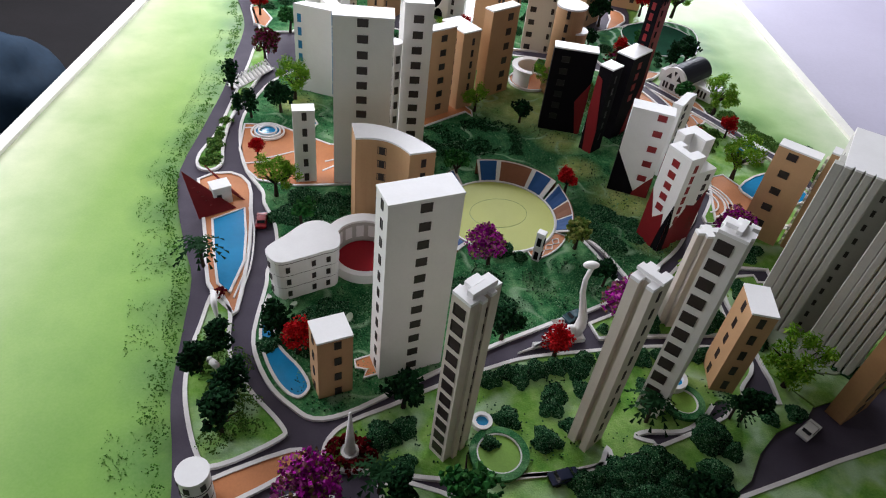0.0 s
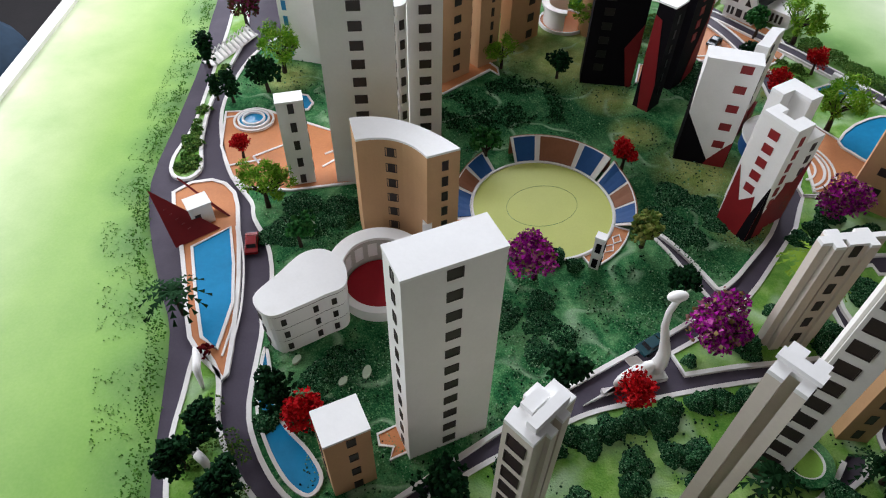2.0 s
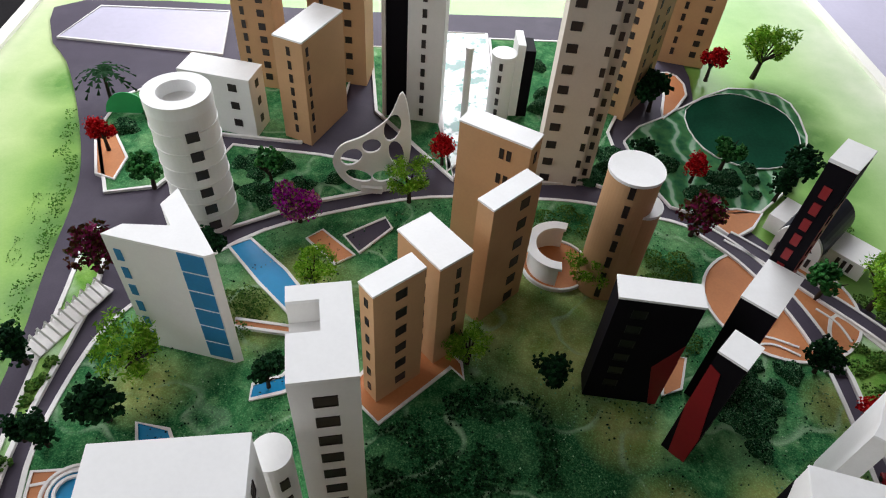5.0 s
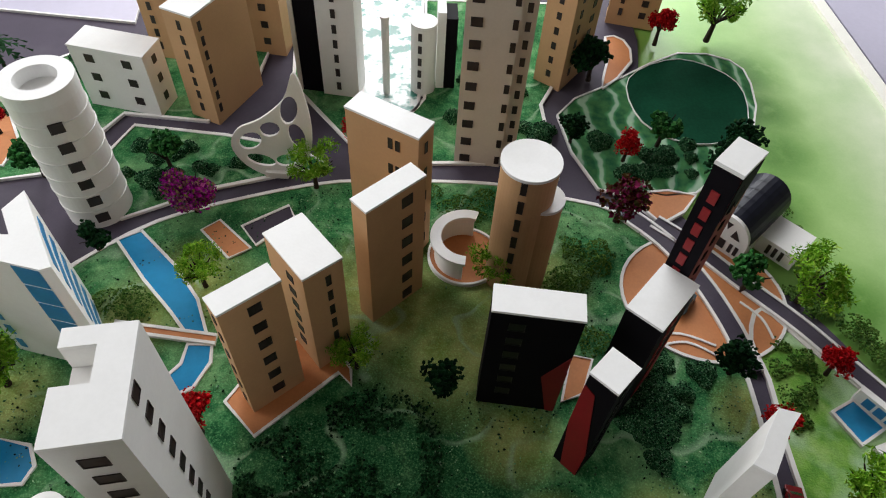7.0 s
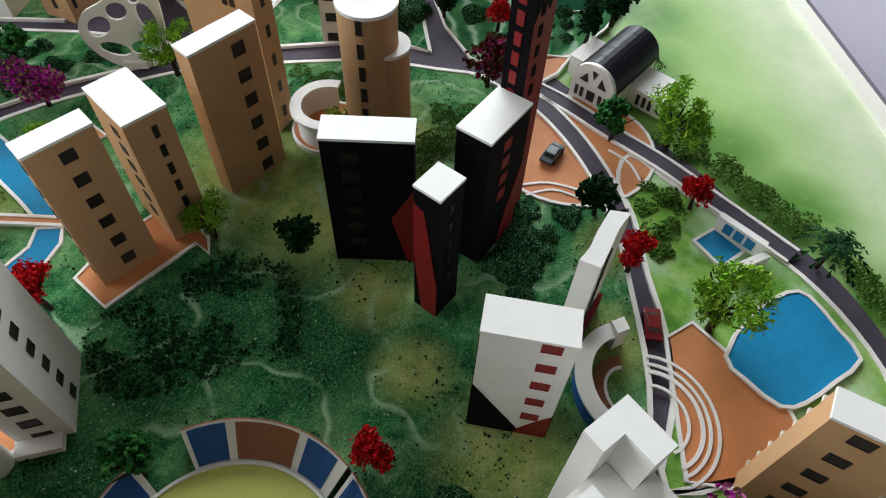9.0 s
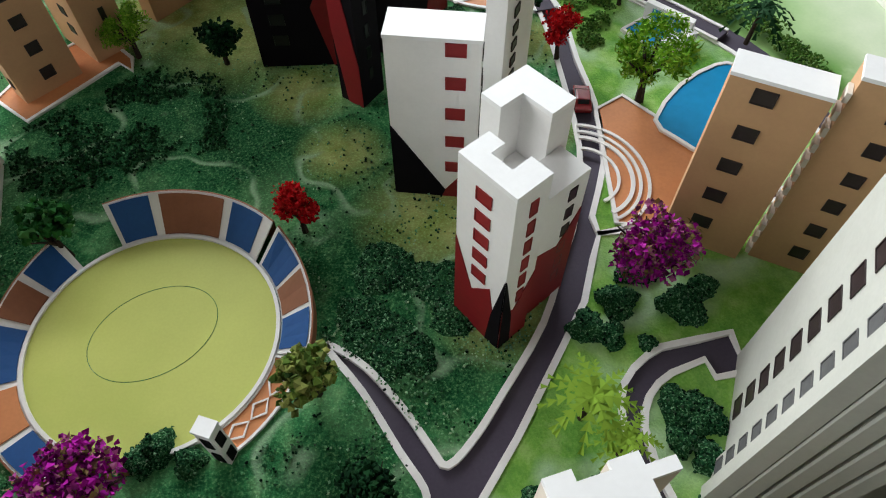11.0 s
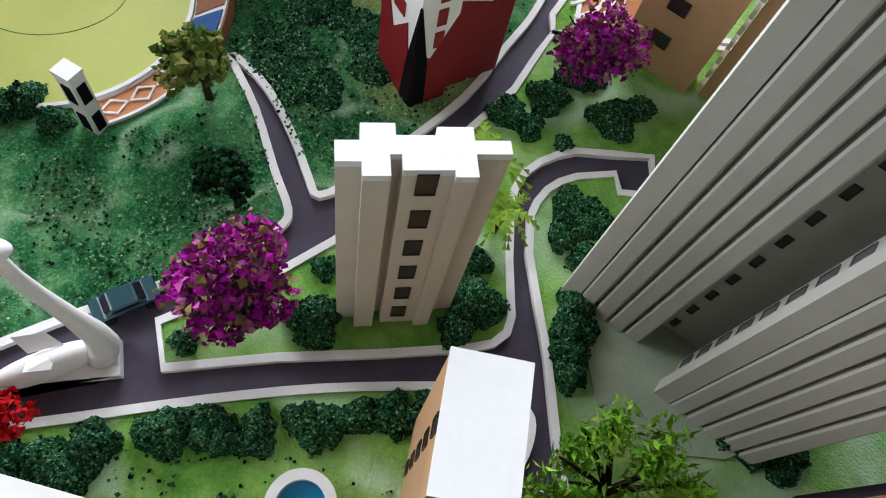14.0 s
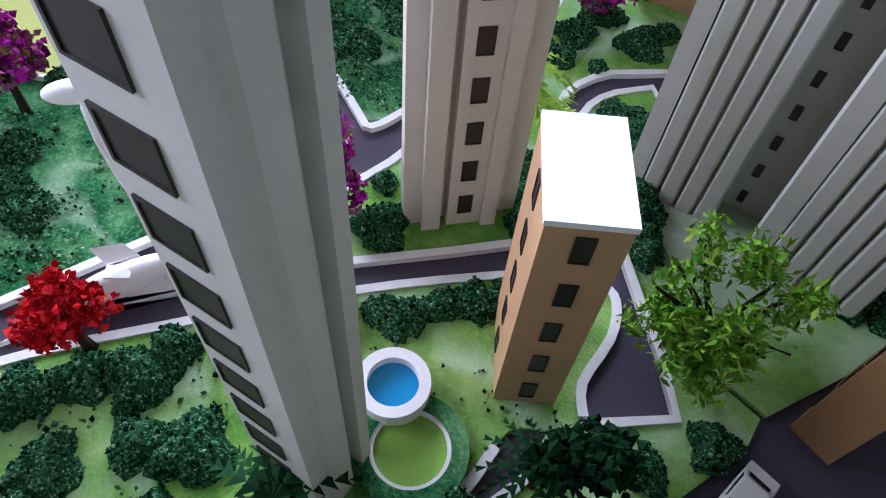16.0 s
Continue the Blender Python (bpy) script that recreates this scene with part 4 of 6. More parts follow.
# white hollow cylinder
t = thing("hollow_cylinder_tower", "white card cylinder tower with an open top and dark windows", "model building", -0.209, 1.557)
bm = bmesh.new()
slab(bm, ring_pts(0, 0, 0.0415, n=40), 0, 0.195)
part("wall", bm, WHITE, t)
bm = bmesh.new()
strip(bm, ring_pts(0, 0, 0.033, n=40), 0.018, 0.195, 0.212)
part("rim", bm, ROOF, t, "thick white rim")
for i in range(6):
    bm = bmesh.new()
    strip(bm, ring_pts(0, 0, 0.0418, n=40), 0.0016, 0.03 + 0.028 * i, 0.032 + 0.028 * i)
    part("seam", bm, WHITE, t)
    a = radians(-62)
    window_at(t, 0.0424 * math.cos(a), 0.0424 * math.sin(a), 0.012 + 0.030 * i, 28, 0.016, 0.014, PANE)

# tan cylinder of two tiers
t = thing("round_tan_tower", "round tan tower of two tiers with white tops", "model building", 0.342, 1.441)
part("wall", prism(ring_pts(0, 0, 0.032, n=40), 0, 0.202), TAN, t)
part("roof", prism(ring_pts(0, 0, 0.0335, n=40), 0.202, 0.206), ROOF, t)
part("wall", prism(ring_pts(0.020, -0.004, 0.024, n=36), 0, 0.150), TAN, t)
part("roof", prism(ring_pts(0.020, -0.004, 0.0252, n=36), 0.150, 0.154), ROOF, t)
for i in range(7):
    a = radians(-108)
    window_at(t, 0.0325 * math.cos(a), 0.0325 * math.sin(a), 0.01 + 0.029 * i, -18, 0.007, 0.018, PANE)

# C-shaped pavilion
t = thing("ring_pavilion", "white C-shaped pavilion round an orange floor", "model building", 0.285, 1.470)
part("floor", prism(ring_pts(0, 0, 0.046, n=40), 0.003, 0.006), ORANGE, t, "orange floor")
bm = bmesh.new()
strip(bm, ring_pts(0, 0, 0.047, n=48), 0.003, 0.003, 0.009)
part("low_wall", bm, WHITE, t)
bm = bmesh.new()
strip(bm, ring_pts(0, 0, 0.038, n=30, a0=70, a1=262), 0.003, 0.006, 0.042, closed=False)
part("wall", bm, WHITE, t)
bm = bmesh.new()
strip(bm, ring_pts(0, 0, 0.039, n=30, a0=66, a1=266), 0.014, 0.042, 0.046, closed=False)
part("roof", bm, ROOF, t, "white curved roof")

# curved tan building
inner = [(-0.053 + 0.083 * s + 0.018 * 4 * s * (1 - s) * 0.3, 0.876 - 0.029 * s + 0.016 * 4 * s * (1 - s)) for s in [i / 12 for i in range(13)]]
outer = [(0.068 - 0.132 * s, 0.863 + 0.055 * s + 0.022 * 4 * s * (1 - s)) for s in [i / 14 for i in range(15)]]
t = shaped_building("curved_tan_building", "tan building with a curved white roof and dark windows", 0, 0, 0, inner + outer, 0.177, TAN)
d = Vector((inner[6][0] - inner[4][0], inner[6][1] - inner[4][1]))
for i in range(6):
    window_at(t, inner[5][0], inner[5][1], 0.03 + 0.024 * i, math.degrees(math.atan2(d.y, d.x)), 0.014, 0.013, PANE)
column(t, inner[12], outer[0], 0.55, 0.03, 0.15, 6, 0.008, 0.014)

# rounded white building of three storeys
blob = [(-0.160, 0.722), (-0.138, 0.757), (-0.116, 0.788), (-0.090, 0.795), (-0.066, 0.776), (-0.060, 0.742), (-0.083, 0.726), (-0.107, 0.711), (-0.138, 0.697)]
line = soft(blob, 5)
mx, my = sum(p[0] for p in line) / len(line), sum(p[1] for p in line) / len(line)
t = thing("rounded_building", "low white building with a rounded roof and three storeys", "model building", mx, my)
for k in range(3):
    g = 0.93 + 0.02 * k
    part("storey", prism([((x - mx) * g, (y - my) * g) for x, y in line], 0.003 + 0.0235 * k, 0.0255 + 0.0235 * k), WHITE, t)
    part("ledge", prism([((x - mx) * (g + 0.012), (y - my) * (g + 0.012)) for x, y in line], 0.0255 + 0.0235 * k, 0.0265 + 0.0235 * k), PANE, t, "thin dark floor line")
    for i in (28, 32, 38):
        x, y = (line[i][0] - mx) * g, (line[i][1] - my) * g
        e = Vector((line[i + 1][0] - line[i - 1][0], line[i + 1][1] - line[i - 1][1]))
        ang = math.degrees(math.atan2(e.y, e.x)) + 180
        window_at(t, x, y, 0.009 + 0.0235 * k, ang, 0.006, 0.010, PANE)
    x, y = (line[43][0] - mx) * g, (line[43][1] - my) * g
    window_at(t, x, y, 0.009 + 0.0235 * k, -50, 0.006, 0.010, PANE)
part("roof", prism([(x - mx, y - my) for x, y in line], 0.074, 0.079), ROOF, t, "rounded white roof")

# round hall with red floor
t = thing("round_hall", "white ring-shaped hall open round a red floor", "model building", -0.028, 0.800)
part("floor", prism(ring_pts(0, 0, 0.043, n=40), 0.003, 0.007), REDFLOOR, t, "deep red round floor")
bm = bmesh.new()
strip(bm, ring_pts(0, 0, 0.047, n=36, a0=-15, a1=195), 0.002, 0.003, 0.043, closed=False)
part("inner_wall", bm, GREY, t)
bm = bmesh.new()
strip(bm, ring_pts(0, 0, 0.061, n=36, a0=-15, a1=195), 0.002, 0.003, 0.043, closed=False)
part("outer_wall", bm, WHITE, t)
bm = bmesh.new()
strip(bm, ring_pts(0, 0, 0.054, n=40, a0=-18, a1=198), 0.0185, 0.043, 0.047, closed=False)
part("roof", bm, ROOF, t, "white ring roof")
bm = bmesh.new()
strip(bm, ring_pts(0, 0, 0.049, n=30, a0=195, a1=345), 0.010, 0.003, 0.020, closed=False)
part("front_wall", bm, WHITE, t)
for a in range(10, 180, 24):
    window_at(t, 0.0458 * math.cos(radians(a)), 0.0458 * math.sin(radians(a)), 0.014, a + 90 + 180, 0.012, 0.022, WHITE)
for x, y, a, w, d, h in ((0.058, 0.012, 60, 0.03, 0.014, 0.062), (0.064, 0.046, 90, 0.022, 0.012, 0.07)):
    m = pose(x, y, 0, 0, 0, a)
    part("stair_block", prism([(m @ Vector((p[0], p[1], 0)))[:2] for p in oblong(0, 0, w, d)], 0.003, h), WHITE, t)


# pale towers on stepped plans
def stepped_tower(name, label, x, y, turn, outline, h, wall, cols=(), caps=()):
    t = shaped_building(name, label, x, y, turn, outline, h, wall, lid=0.004)
    for a, b, u, z0, z1, n, w, hh in cols:
        column(t, a, b, u, z0, z1, n, w, hh)
    for x0, y0, x1, y1, z in caps:
        part("roof_block", prism(oblong(x0, y0, x1, y1), h, h + z), ROOF, t)
    return t


stepped_tower("pale_tower", "tall pale tower on a stepped plan with large dark windows", 0.103, 0.456, 44,
              [(0, 0), (0.012, 0), (0.012, -0.004), (0.019, -0.004), (0.019, 0.004), (0.026, 0.004), (0.026, -0.002), (0.034, -0.002), (0.034, 0.003), (0.046, 0.003), (0.046, 0.022), (0.036, 0.022), (0.036, 0.028), (0.022, 0.028), (0.022, 0.024), (0.012, 0.024), (0.012, 0.027), (0, 0.025)], 0.272, CREAM,
              [((0, 0.025), (0, 0), 0.5, 0.012, 0.245, 11, 0.016, 0.015), ((0.026, 0.0), (0.034, 0.0), 0.1, 0.02, 0.24, 10, 0.003, 0.013)], [(0.006, 0.004, 0.04, 0.012, 0.007), (0.014, 0.014, 0.032, 0.024, 0.005)])
stepped_tower("pale_tower", "tall pale tower of two joined slabs", 0.278, 0.483, 42,
              [(0, 0), (0.034, 0), (0.034, 0.010), (0.024, 0.010), (0.024, 0.016), (0.034, 0.016), (0.034, 0.028), (0, 0.028), (0, 0.017), (0.010, 0.017), (0.010, 0.009), (0, 0.009)], 0.285, CREAM,
              [((0, 0.0), (0.034, 0.0), 0.5, 0.012, 0.26, 11, 0.004, 0.014)], [(0.012, -0.002, 0.022, 0.030, 0.004)])
stepped_tower("pale_tower", "tall pale tower with a column of large dark windows", 0.382, 0.541, 54,
              [(0, 0), (0.009, 0), (0.0105, -0.003), (0.0205, -0.003), (0.022, 0.0045), (0.028, 0.0045), (0.029, -0.002), (0.0355, -0.002), (0.036, 0.008), (0.030, 0.008), (0.030, 0.014), (0.037, 0.014), (0.037, 0.022), (0.030, 0.022), (0.030, 0.033), (0.013, 0.033), (0.013, 0.030), (0, 0.032)], 0.308, PALE,
              [((0, 0.032), (0, 0), 0.38, 0.012, 0.281, 11, 0.018, 0.016), ((0.022, 0.0045), (0.028, 0.0045), 0.5, 0.01, 0.282, 12, 0.0035, 0.014)], [(0.004, 0.010, 0.03, 0.016, 0.005), (0.010, 0.0165, 0.016, 0.029, 0.005)])
stepped_tower("pale_tower", "pale tower on a stepped plan with small dark windows", 0.4245, 0.708, 7,
              [(0, 0.0067), (0.0104, 0.0067), (0.0104, 0.0), (0.0218, 0.0), (0.0218, 0.0101), (0.0266, 0.0101), (0.0266, 0.0025), (0.0475, 0.0025), (0.0475, -0.0008), (0.0570, -0.0008), (0.0570, 0.0101), (0.0722, 0.0101), (0.0722, 0.0168), (0.0570, 0.0168), (0.0570, 0.0235), (0.0418, 0.0235), (0.0418, 0.0193), (0.0247, 0.0193), (0.0247, 0.0252), (0.0104, 0.0252), (0.0104, 0.0168), (0, 0.0168)], 0.181, CREAM,
              [((0.0266, 0.0025), (0.0475, 0.0025), 0.5, 0.014, 0.162, 6, 0.009, 0.016)])


def ribbed_tower(x, y, turn, w, d, h, n):
    """A tower of vertical ribs with a windowed end."""
    line = [(0, 0)]
    for i in range(n):
        x0, x1 = w * i / n, w * (i + 1) / n
        line += [(x0 + 0.0004, -0.0045), (x0 + 0.0016, -0.0055), (x1 - 0.0030, -0.0055), (x1 - 0.0018, -0.0045), (x1 - 0.0014, 0.0), (x1, 0.0)]
    line += [(w + 0.001, d), (0, d)]
    t = shaped_building("ribbed_tower", "tall grey-white tower of vertical ribs with a windowed end", x, y, turn, line, h, GREY, group="ribbed towers")
    column(t, (0, d), (0, 0), 0.45, 0.012, h - 0.035, 11, 0.016, 0.015)
    part("pilaster", prism(oblong(-0.012, -0.005, -0.0006, 0.006), 0, h - 0.002), GREY, t)
    part("pilaster", prism(oblong(-0.007, 0.0065, -0.0006, 0.026), 0, h - 0.002), GREY, t)
    column(t, (-0.007, 0.026), (-0.007, 0.0065), 0.45, 0.012, h - 0.03, 12, 0.012, 0.014, SLATE)
    return t


SLATE = surface("slate_grey_pane", (0.10, 0.10, 0.10), 0.45, 0.2, 60, 400, 0.1, 0.4)
ribbed_tower(0.582, 0.742, -32, 0.050, 0.12, 0.292, 4)
ribbed_tower(0.640, 0.677, -35, 0.062, 0.065, 0.292, 5)
block_building("grey_core_tower", "plain grey-white tower between the ribbed ones", (0.634, 0.730), -33, 0.085, 0.075, 0.288, GREY, [("s", 0.12, 0.012, 0.25, 11, 0.0045, 0.010)])
plot("ground_apron", [(0.583, 0.751), (0.585, 0.702), (0.591, 0.657), (0.619, 0.643), (0.669, 0.641), (0.734, 0.664), (0.714, 0.702), (0.654, 0.762)], APRON, "pale green-grey apron below the ribbed towers", z=0.0052, curb=0.0, smooth=1, category="paving")

# ---------------------------------------------------------------- stadium
t = thing("stadium", "round stadium with tilted blue and brown stands round a field", "stadium", 0.191, 0.945)
part("field", prism(ring_pts(0, 0, 0.0985, n=64), 0.003, 0.0055), FIELD, t, "yellow-green field")
bm = bmesh.new()
strip(bm, ring_pts(0.0, 0.005, 0.052, 0.040, 48, turn=20), 0.0005, 0.0055, 0.0057)
part("track_line", bm, PARK, t, "thin dark oval line")
bm = bmesh.new()
strip(bm, ring_pts(0, 0, 0.0995, n=64), 0.003, 0.003, 0.0075)
part("edging", bm, WHITE, t, "white edge")


def stand_height(a):
    return 0.034 if 30 <= a <= 110 else max(0.006, 0.030 - 0.00030 * max(0.0, (30 - a) if a < 70 else (a - 110)))


def tilted(a0, a1, s0, s1, lift, depth, n=None):
    """A sector of the tilted stand between two angles and two shares of its rise."""
    bm = bmesh.new()
    n = n or max(2, int(abs(a1 - a0) / 5))
    rows = []
    for i in range(n + 1):
        a = a0 + (a1 - a0) * i / n
        h, c, s = stand_height(a), math.cos(radians(a)), math.sin(radians(a))
        q = []
        for sh, dz in ((s0, lift), (s1, lift), (s1, lift - depth), (s0, lift - depth)):
            r, z = 0.1015 + 0.027 * sh, 0.005 + (h - 0.004) * sh + dz
            q.append(bm.verts.new((r * c, r * s, z)))
        rows.append(q)
    for i in range(n):
        for k in range(4):
            bm.faces.new((rows[i][k], rows[i + 1][k], rows[i + 1][(k + 1) % 4], rows[i][(k + 1) % 4]))
    bm.faces.new(rows[0])
    bm.faces.new(rows[-1][::-1])
    bmesh.ops.recalc_face_normals(bm, faces=bm.faces)
    return bm


for a0, a1 in ((36, 108), (-19, 33), (128, 236)):
    part("stand", tilted(a0, a1, 0.0, 1.0, 0.0, 0.002), WHITE, t, "white tilted stand")
    bm = bmesh.new()
    n = 24
    rows = []
    for i in range(n + 1):
        a = a0 + (a1 - a0) * i / n
        h = stand_height(a)
        rows.append([bm.verts.new((r * math.cos(radians(a)), r * math.sin(radians(a)), z)) for r, z in ((0.1285, 0.003), (0.130, 0.003), (0.130, h + 0.001), (0.1285, h + 0.001))])
    for i in range(n):
        for k in range(4):
            bm.faces.new((rows[i][k], rows[i + 1][k], rows[i + 1][(k + 1) % 4], rows[i][(k + 1) % 4]))
    bmesh.ops.recalc_face_normals(bm, faces=bm.faces)
    part("outer_wall", bm, STADBROWN, t, "brown outer wall")
for a0, a1, m in ((106, 91, STADBLUE), (87, 60, STADBROWN), (56, 41, STADBLUE), (31, 16, STADBLUE), (14, 0, STADBROWN), (-2, -17, STADBLUE), (131, 145, STADBLUE), (148, 163, STADBROWN), (166, 190, STADBLUE), (193, 214, ORANGE), (217, 233, STADBLUE)):
    part("panel", tilted(a1, a0, 0.05, 0.93, 0.0012, 0.001), m, t)
t = block_building("gate_tower", "slim white gate tower with two black openings", (0.240, 0.837), -28, 0.013, 0.011, 0.060, WHITE, [("s", 0.5, 0.006, 0.034, 2, 0.007, 0.016), ("e", 0.5, 0.006, 0.034, 2, 0.007, 0.016)], mat=BLACK)
inlay("plaza_gate", ring_pts(0.191, 0.945, 0.123, n=14, a0=-64, a1=-20) + ring_pts(0.191, 0.945, 0.1015, n=14, a0=-20, a1=-64), ORANGE, "curved orange paved strip with white diamonds", smooth=1, edge=0.0022)
for a in (-54, -43, -32):
    c, n = Vector((math.cos(radians(a)), math.sin(radians(a)))), Vector((-math.sin(radians(a)), math.cos(radians(a))))
    mid = Vector((0.191, 0.945)) + c * 0.112
    pts = [mid + n * 0.0095, mid + c * 0.0062, mid - n * 0.0095, mid - c * 0.0062]
    k = new("paving_diamond", link("paving_diamond", strip(bmesh.new(), [tuple(p) for p in pts], 0.0018, 0.0045, 0.0058), CURB))
    tagged(k, "white diamond outline on orange paving", "paving", kind="structure")

# ---------------------------------------------------------------- small buildings and fittings
# gable hall with a dark barrel roof
hall = thing("barrel_roof_hall", "white hall with a dark ribbed barrel roof and slit windows", "model building", 0.609, 1.512, -48)
hall.matrix_basis = hall.matrix_basis @ Matrix.Diagonal((0.83, 1.28, 1.0, 1.0))
part("wall", prism(oblong(0.0, 0.0, 0.078, 0.085), 0.003, 0.034), WHITE, hall)
bm = bmesh.new()
arc = [(0.039 + 0.040 * math.cos(radians(a)), 0.034 + 0.034 * math.sin(radians(a))) for a in range(0, 181, 12)]
rows = [[bm.verts.new((x, y, z)) for x, z in arc] for y in (0.004, 0.088)]
for i in range(len(arc) - 1):
    bm.faces.new((rows[0][i], rows[0][i + 1], rows[1][i + 1], rows[1][i]))
for r in rows:
    bm.faces.new(r)
bmesh.ops.recalc_face_normals(bm, faces=bm.faces)
NAVY = surface("glossy_navy_card", (0.007, 0.008, 0.016), 0.42, 0.2, 40, 300, 0.1, 0.15)
part("barrel_roof", bm, NAVY, hall, "glossy dark blue-black barrel roof")
for y in (0.018, 0.036, 0.054, 0.072):
    bm = bmesh.new()
    pts = [(0.039 + 0.0408 * math.cos(radians(a)), 0.034 + 0.0348 * math.sin(radians(a))) for a in range(0, 181, 12)]
    for k in range(len(pts) - 1):
        v = [bm.verts.new((x, yy, z)) for (x, z), yy in ((pts[k], y), (pts[k + 1], y), (pts[k + 1], y + 0.0015), (pts[k], y + 0.0015))]
        bm.faces.new(v)
    bmesh.ops.remove_doubles(bm, verts=bm.verts, dist=1e-6)
    part("roof_rib", bm, NAVY, hall)
bm = bmesh.new()
half = [(0.039 + 0.0395 * math.cos(radians(a)), 0.034 + 0.0335 * math.sin(radians(a))) for a in range(0, 181, 12)]
f, b2 = [bm.verts.new((x, -0.001, z)) for x, z in half], [bm.verts.new((x, 0.0035, z)) for x, z in half]
bm.faces.new(f)
bm.faces.new(b2[::-1])
for i in range(len(half)):
    j = (i + 1) % len(half)
    bm.faces.new((f[i], b2[i], b2[j], f[j]))
part("gable", bm, WHITE, hall, "white arched gable")
for tri in ([(0.014, 0.038), (0.030, 0.038), (0.026, 0.052)], [(0.034, 0.058), (0.044, 0.058), (0.039, 0.046)], [(0.048, 0.038), (0.064, 0.038), (0.052, 0.052)]):
    face_panel(hall, "gable_opening", (0, -0.001), (0.078, -0.001), tri, PANE, "dark triangular opening")
for u in (0.012, 0.022, 0.039, 0.056, 0.066):
    face_panel(hall, "window", (0, 0), (0.078, 0), [(u - 0.003 - (0.004 if u == 0.039 else 0), 0.011), (u + 0.003 + (0.004 if u == 0.039 else 0), 0.011), (u + 0.003 + (0.004 if u == 0.039 else 0), 0.026), (u - 0.003 - (0.004 if u == 0.039 else 0), 0.026)], PANE)
part("side_wing", prism(oblong(0.0785, 0.032, 0.142, 0.074), 0.003, 0.030), WHITE, hall)
for u in (0.020, 0.031, 0.042):
    face_panel(hall, "window", (0.0785, 0.032), (0.142, 0.032), [(u - 0.003, 0.008), (u + 0.003, 0.008), (u + 0.003, 0.024), (u - 0.003, 0.024)], PANE)
part("side_wing", prism(oblong(-0.034, 0.030, -0.0005, 0.075), 0.003, 0.032), WHITE, hall)

# small kiosk with its own basin
kiosk = thing("pool_kiosk", "white L-shaped kiosk with blue windows beside a small basin", "model building", 0.73, 1.235)
part("basin_edge", strip(bmesh.new(), [(-0.036, 0.013), (-0.005, 0.028), (0.017, -0.007), (-0.018, -0.026)], 0.005, 0.003, 0.007), CURB, kiosk)
part("basin", prism([(-0.035, 0.012), (-0.005, 0.026), (0.015, -0.007), (-0.018, -0.024)], 0.003, 0.006), WATER, kiosk, "blue water")
part("wall", prism([(0.000, 0.036), (0.036, -0.012), (0.030, -0.018), (-0.006, 0.030)], 0.003, 0.026), WHITE, kiosk)
part("wall", prism([(-0.016, -0.034), (0.030, -0.019), (0.034, -0.027), (-0.012, -0.042)], 0.003, 0.020), WHITE, kiosk)
for k in range(3):
    face_panel(kiosk, "window", (-0.006, 0.030), (0.030, -0.018), [(0.010 + 0.014 * k, 0.008), (0.021 + 0.014 * k, 0.008), (0.021 + 0.014 * k, 0.022), (0.010 + 0.014 * k, 0.022)], BLUE, "blue pane")

# hut between red sails
hut = thing("sail_hut", "white hut between two dark red triangular sails", "model building", -0.283, 0.918, 33)
part("wall", prism(oblong(-0.014, -0.012, 0.016, 0.012), 0.003, 0.036), WHITE, hut)
part("roof", prism(oblong(-0.015, -0.013, 0.017, 0.013), 0.036, 0.038), ROOF, hut)
column(hut, (-0.014, -0.012), (0.016, -0.012), 0.3, 0.012, 0.012, 1, 0.008, 0.012)
column(hut, (0.016, -0.012), (0.016, 0.012), 0.5, 0.012, 0.012, 1, 0.008, 0.012)


def sail(a, b, c, parent):
    bm = bmesh.new()
    a, b, c = Vector(a), Vector(b), Vector(c)
    n = (b - a).cross(c - a).normalized() * 0.0012
    lo, hi = [bm.verts.new(p - n) for p in (a, b, c)], [bm.verts.new(p + n) for p in (a, b, c)]
    bm.faces.new(hi)
    bm.faces.new(lo[::-1])
    for i in range(3):
        j = (i + 1) % 3
        bm.faces.new((lo[i], lo[j], hi[j], hi[i]))
    return part("sail", bm, RED, parent, "dark red card triangle")


inv = pose(-0.283, 0.918, 0, 0, 0, 33).inverted()
sail(*[inv @ Vector(p) for p in ((-0.304, 0.864, 0.003), (-0.254, 0.902, 0.003), (-0.342, 0.918, 0.056))], hut)
sail(*[inv @ Vector(p) for p in ((-0.268, 0.940, 0.003), (-0.246, 0.925, 0.003), (-0.318, 0.960, 0.042))], hut)
for i in range(5):
    p = Vector((-0.318, 0.899, 0.040)).lerp(Vector((-0.288, 0.886, 0.018)), i / 4)
    bm = bmesh.new()
    bmesh.ops.create_cube(bm, size=1.0, matrix=Matrix.LocRotScale(inv @ p, Euler((radians(50), 0, radians(10))), (0.0035, 0.0012, 0.007)))
    part("lettering_bar", bm, REDWIN, hut)

# round gatehouse, roundabout spire
gate = thing("round_gatehouse", "small white round gatehouse with dark bands", "model building", -0.162, 0.388)
for z0, z1 in ((0.003, 0.0215), (0.0225, 0.0405), (0.0415, 0.060)):
    part("storey", prism(ring_pts(0, 0, 0.0165, n=28), z0, z1), WHITE, gate)
    part("band", prism(ring_pts(0, 0, 0.0168, n=28), z1, z1 + 0.001), BLACK, gate, "thin dark band")
    for a in (-100, -40, -160):
        window_at(gate, 0.0168 * math.cos(radians(a)), 0.0168 * math.sin(radians(a)), z0 + 0.005, a + 90, 0.006, 0.009, PANE)
part("roof", prism(ring_pts(0, 0, 0.0175, n=28), 0.061, 0.064), ROOF, gate)
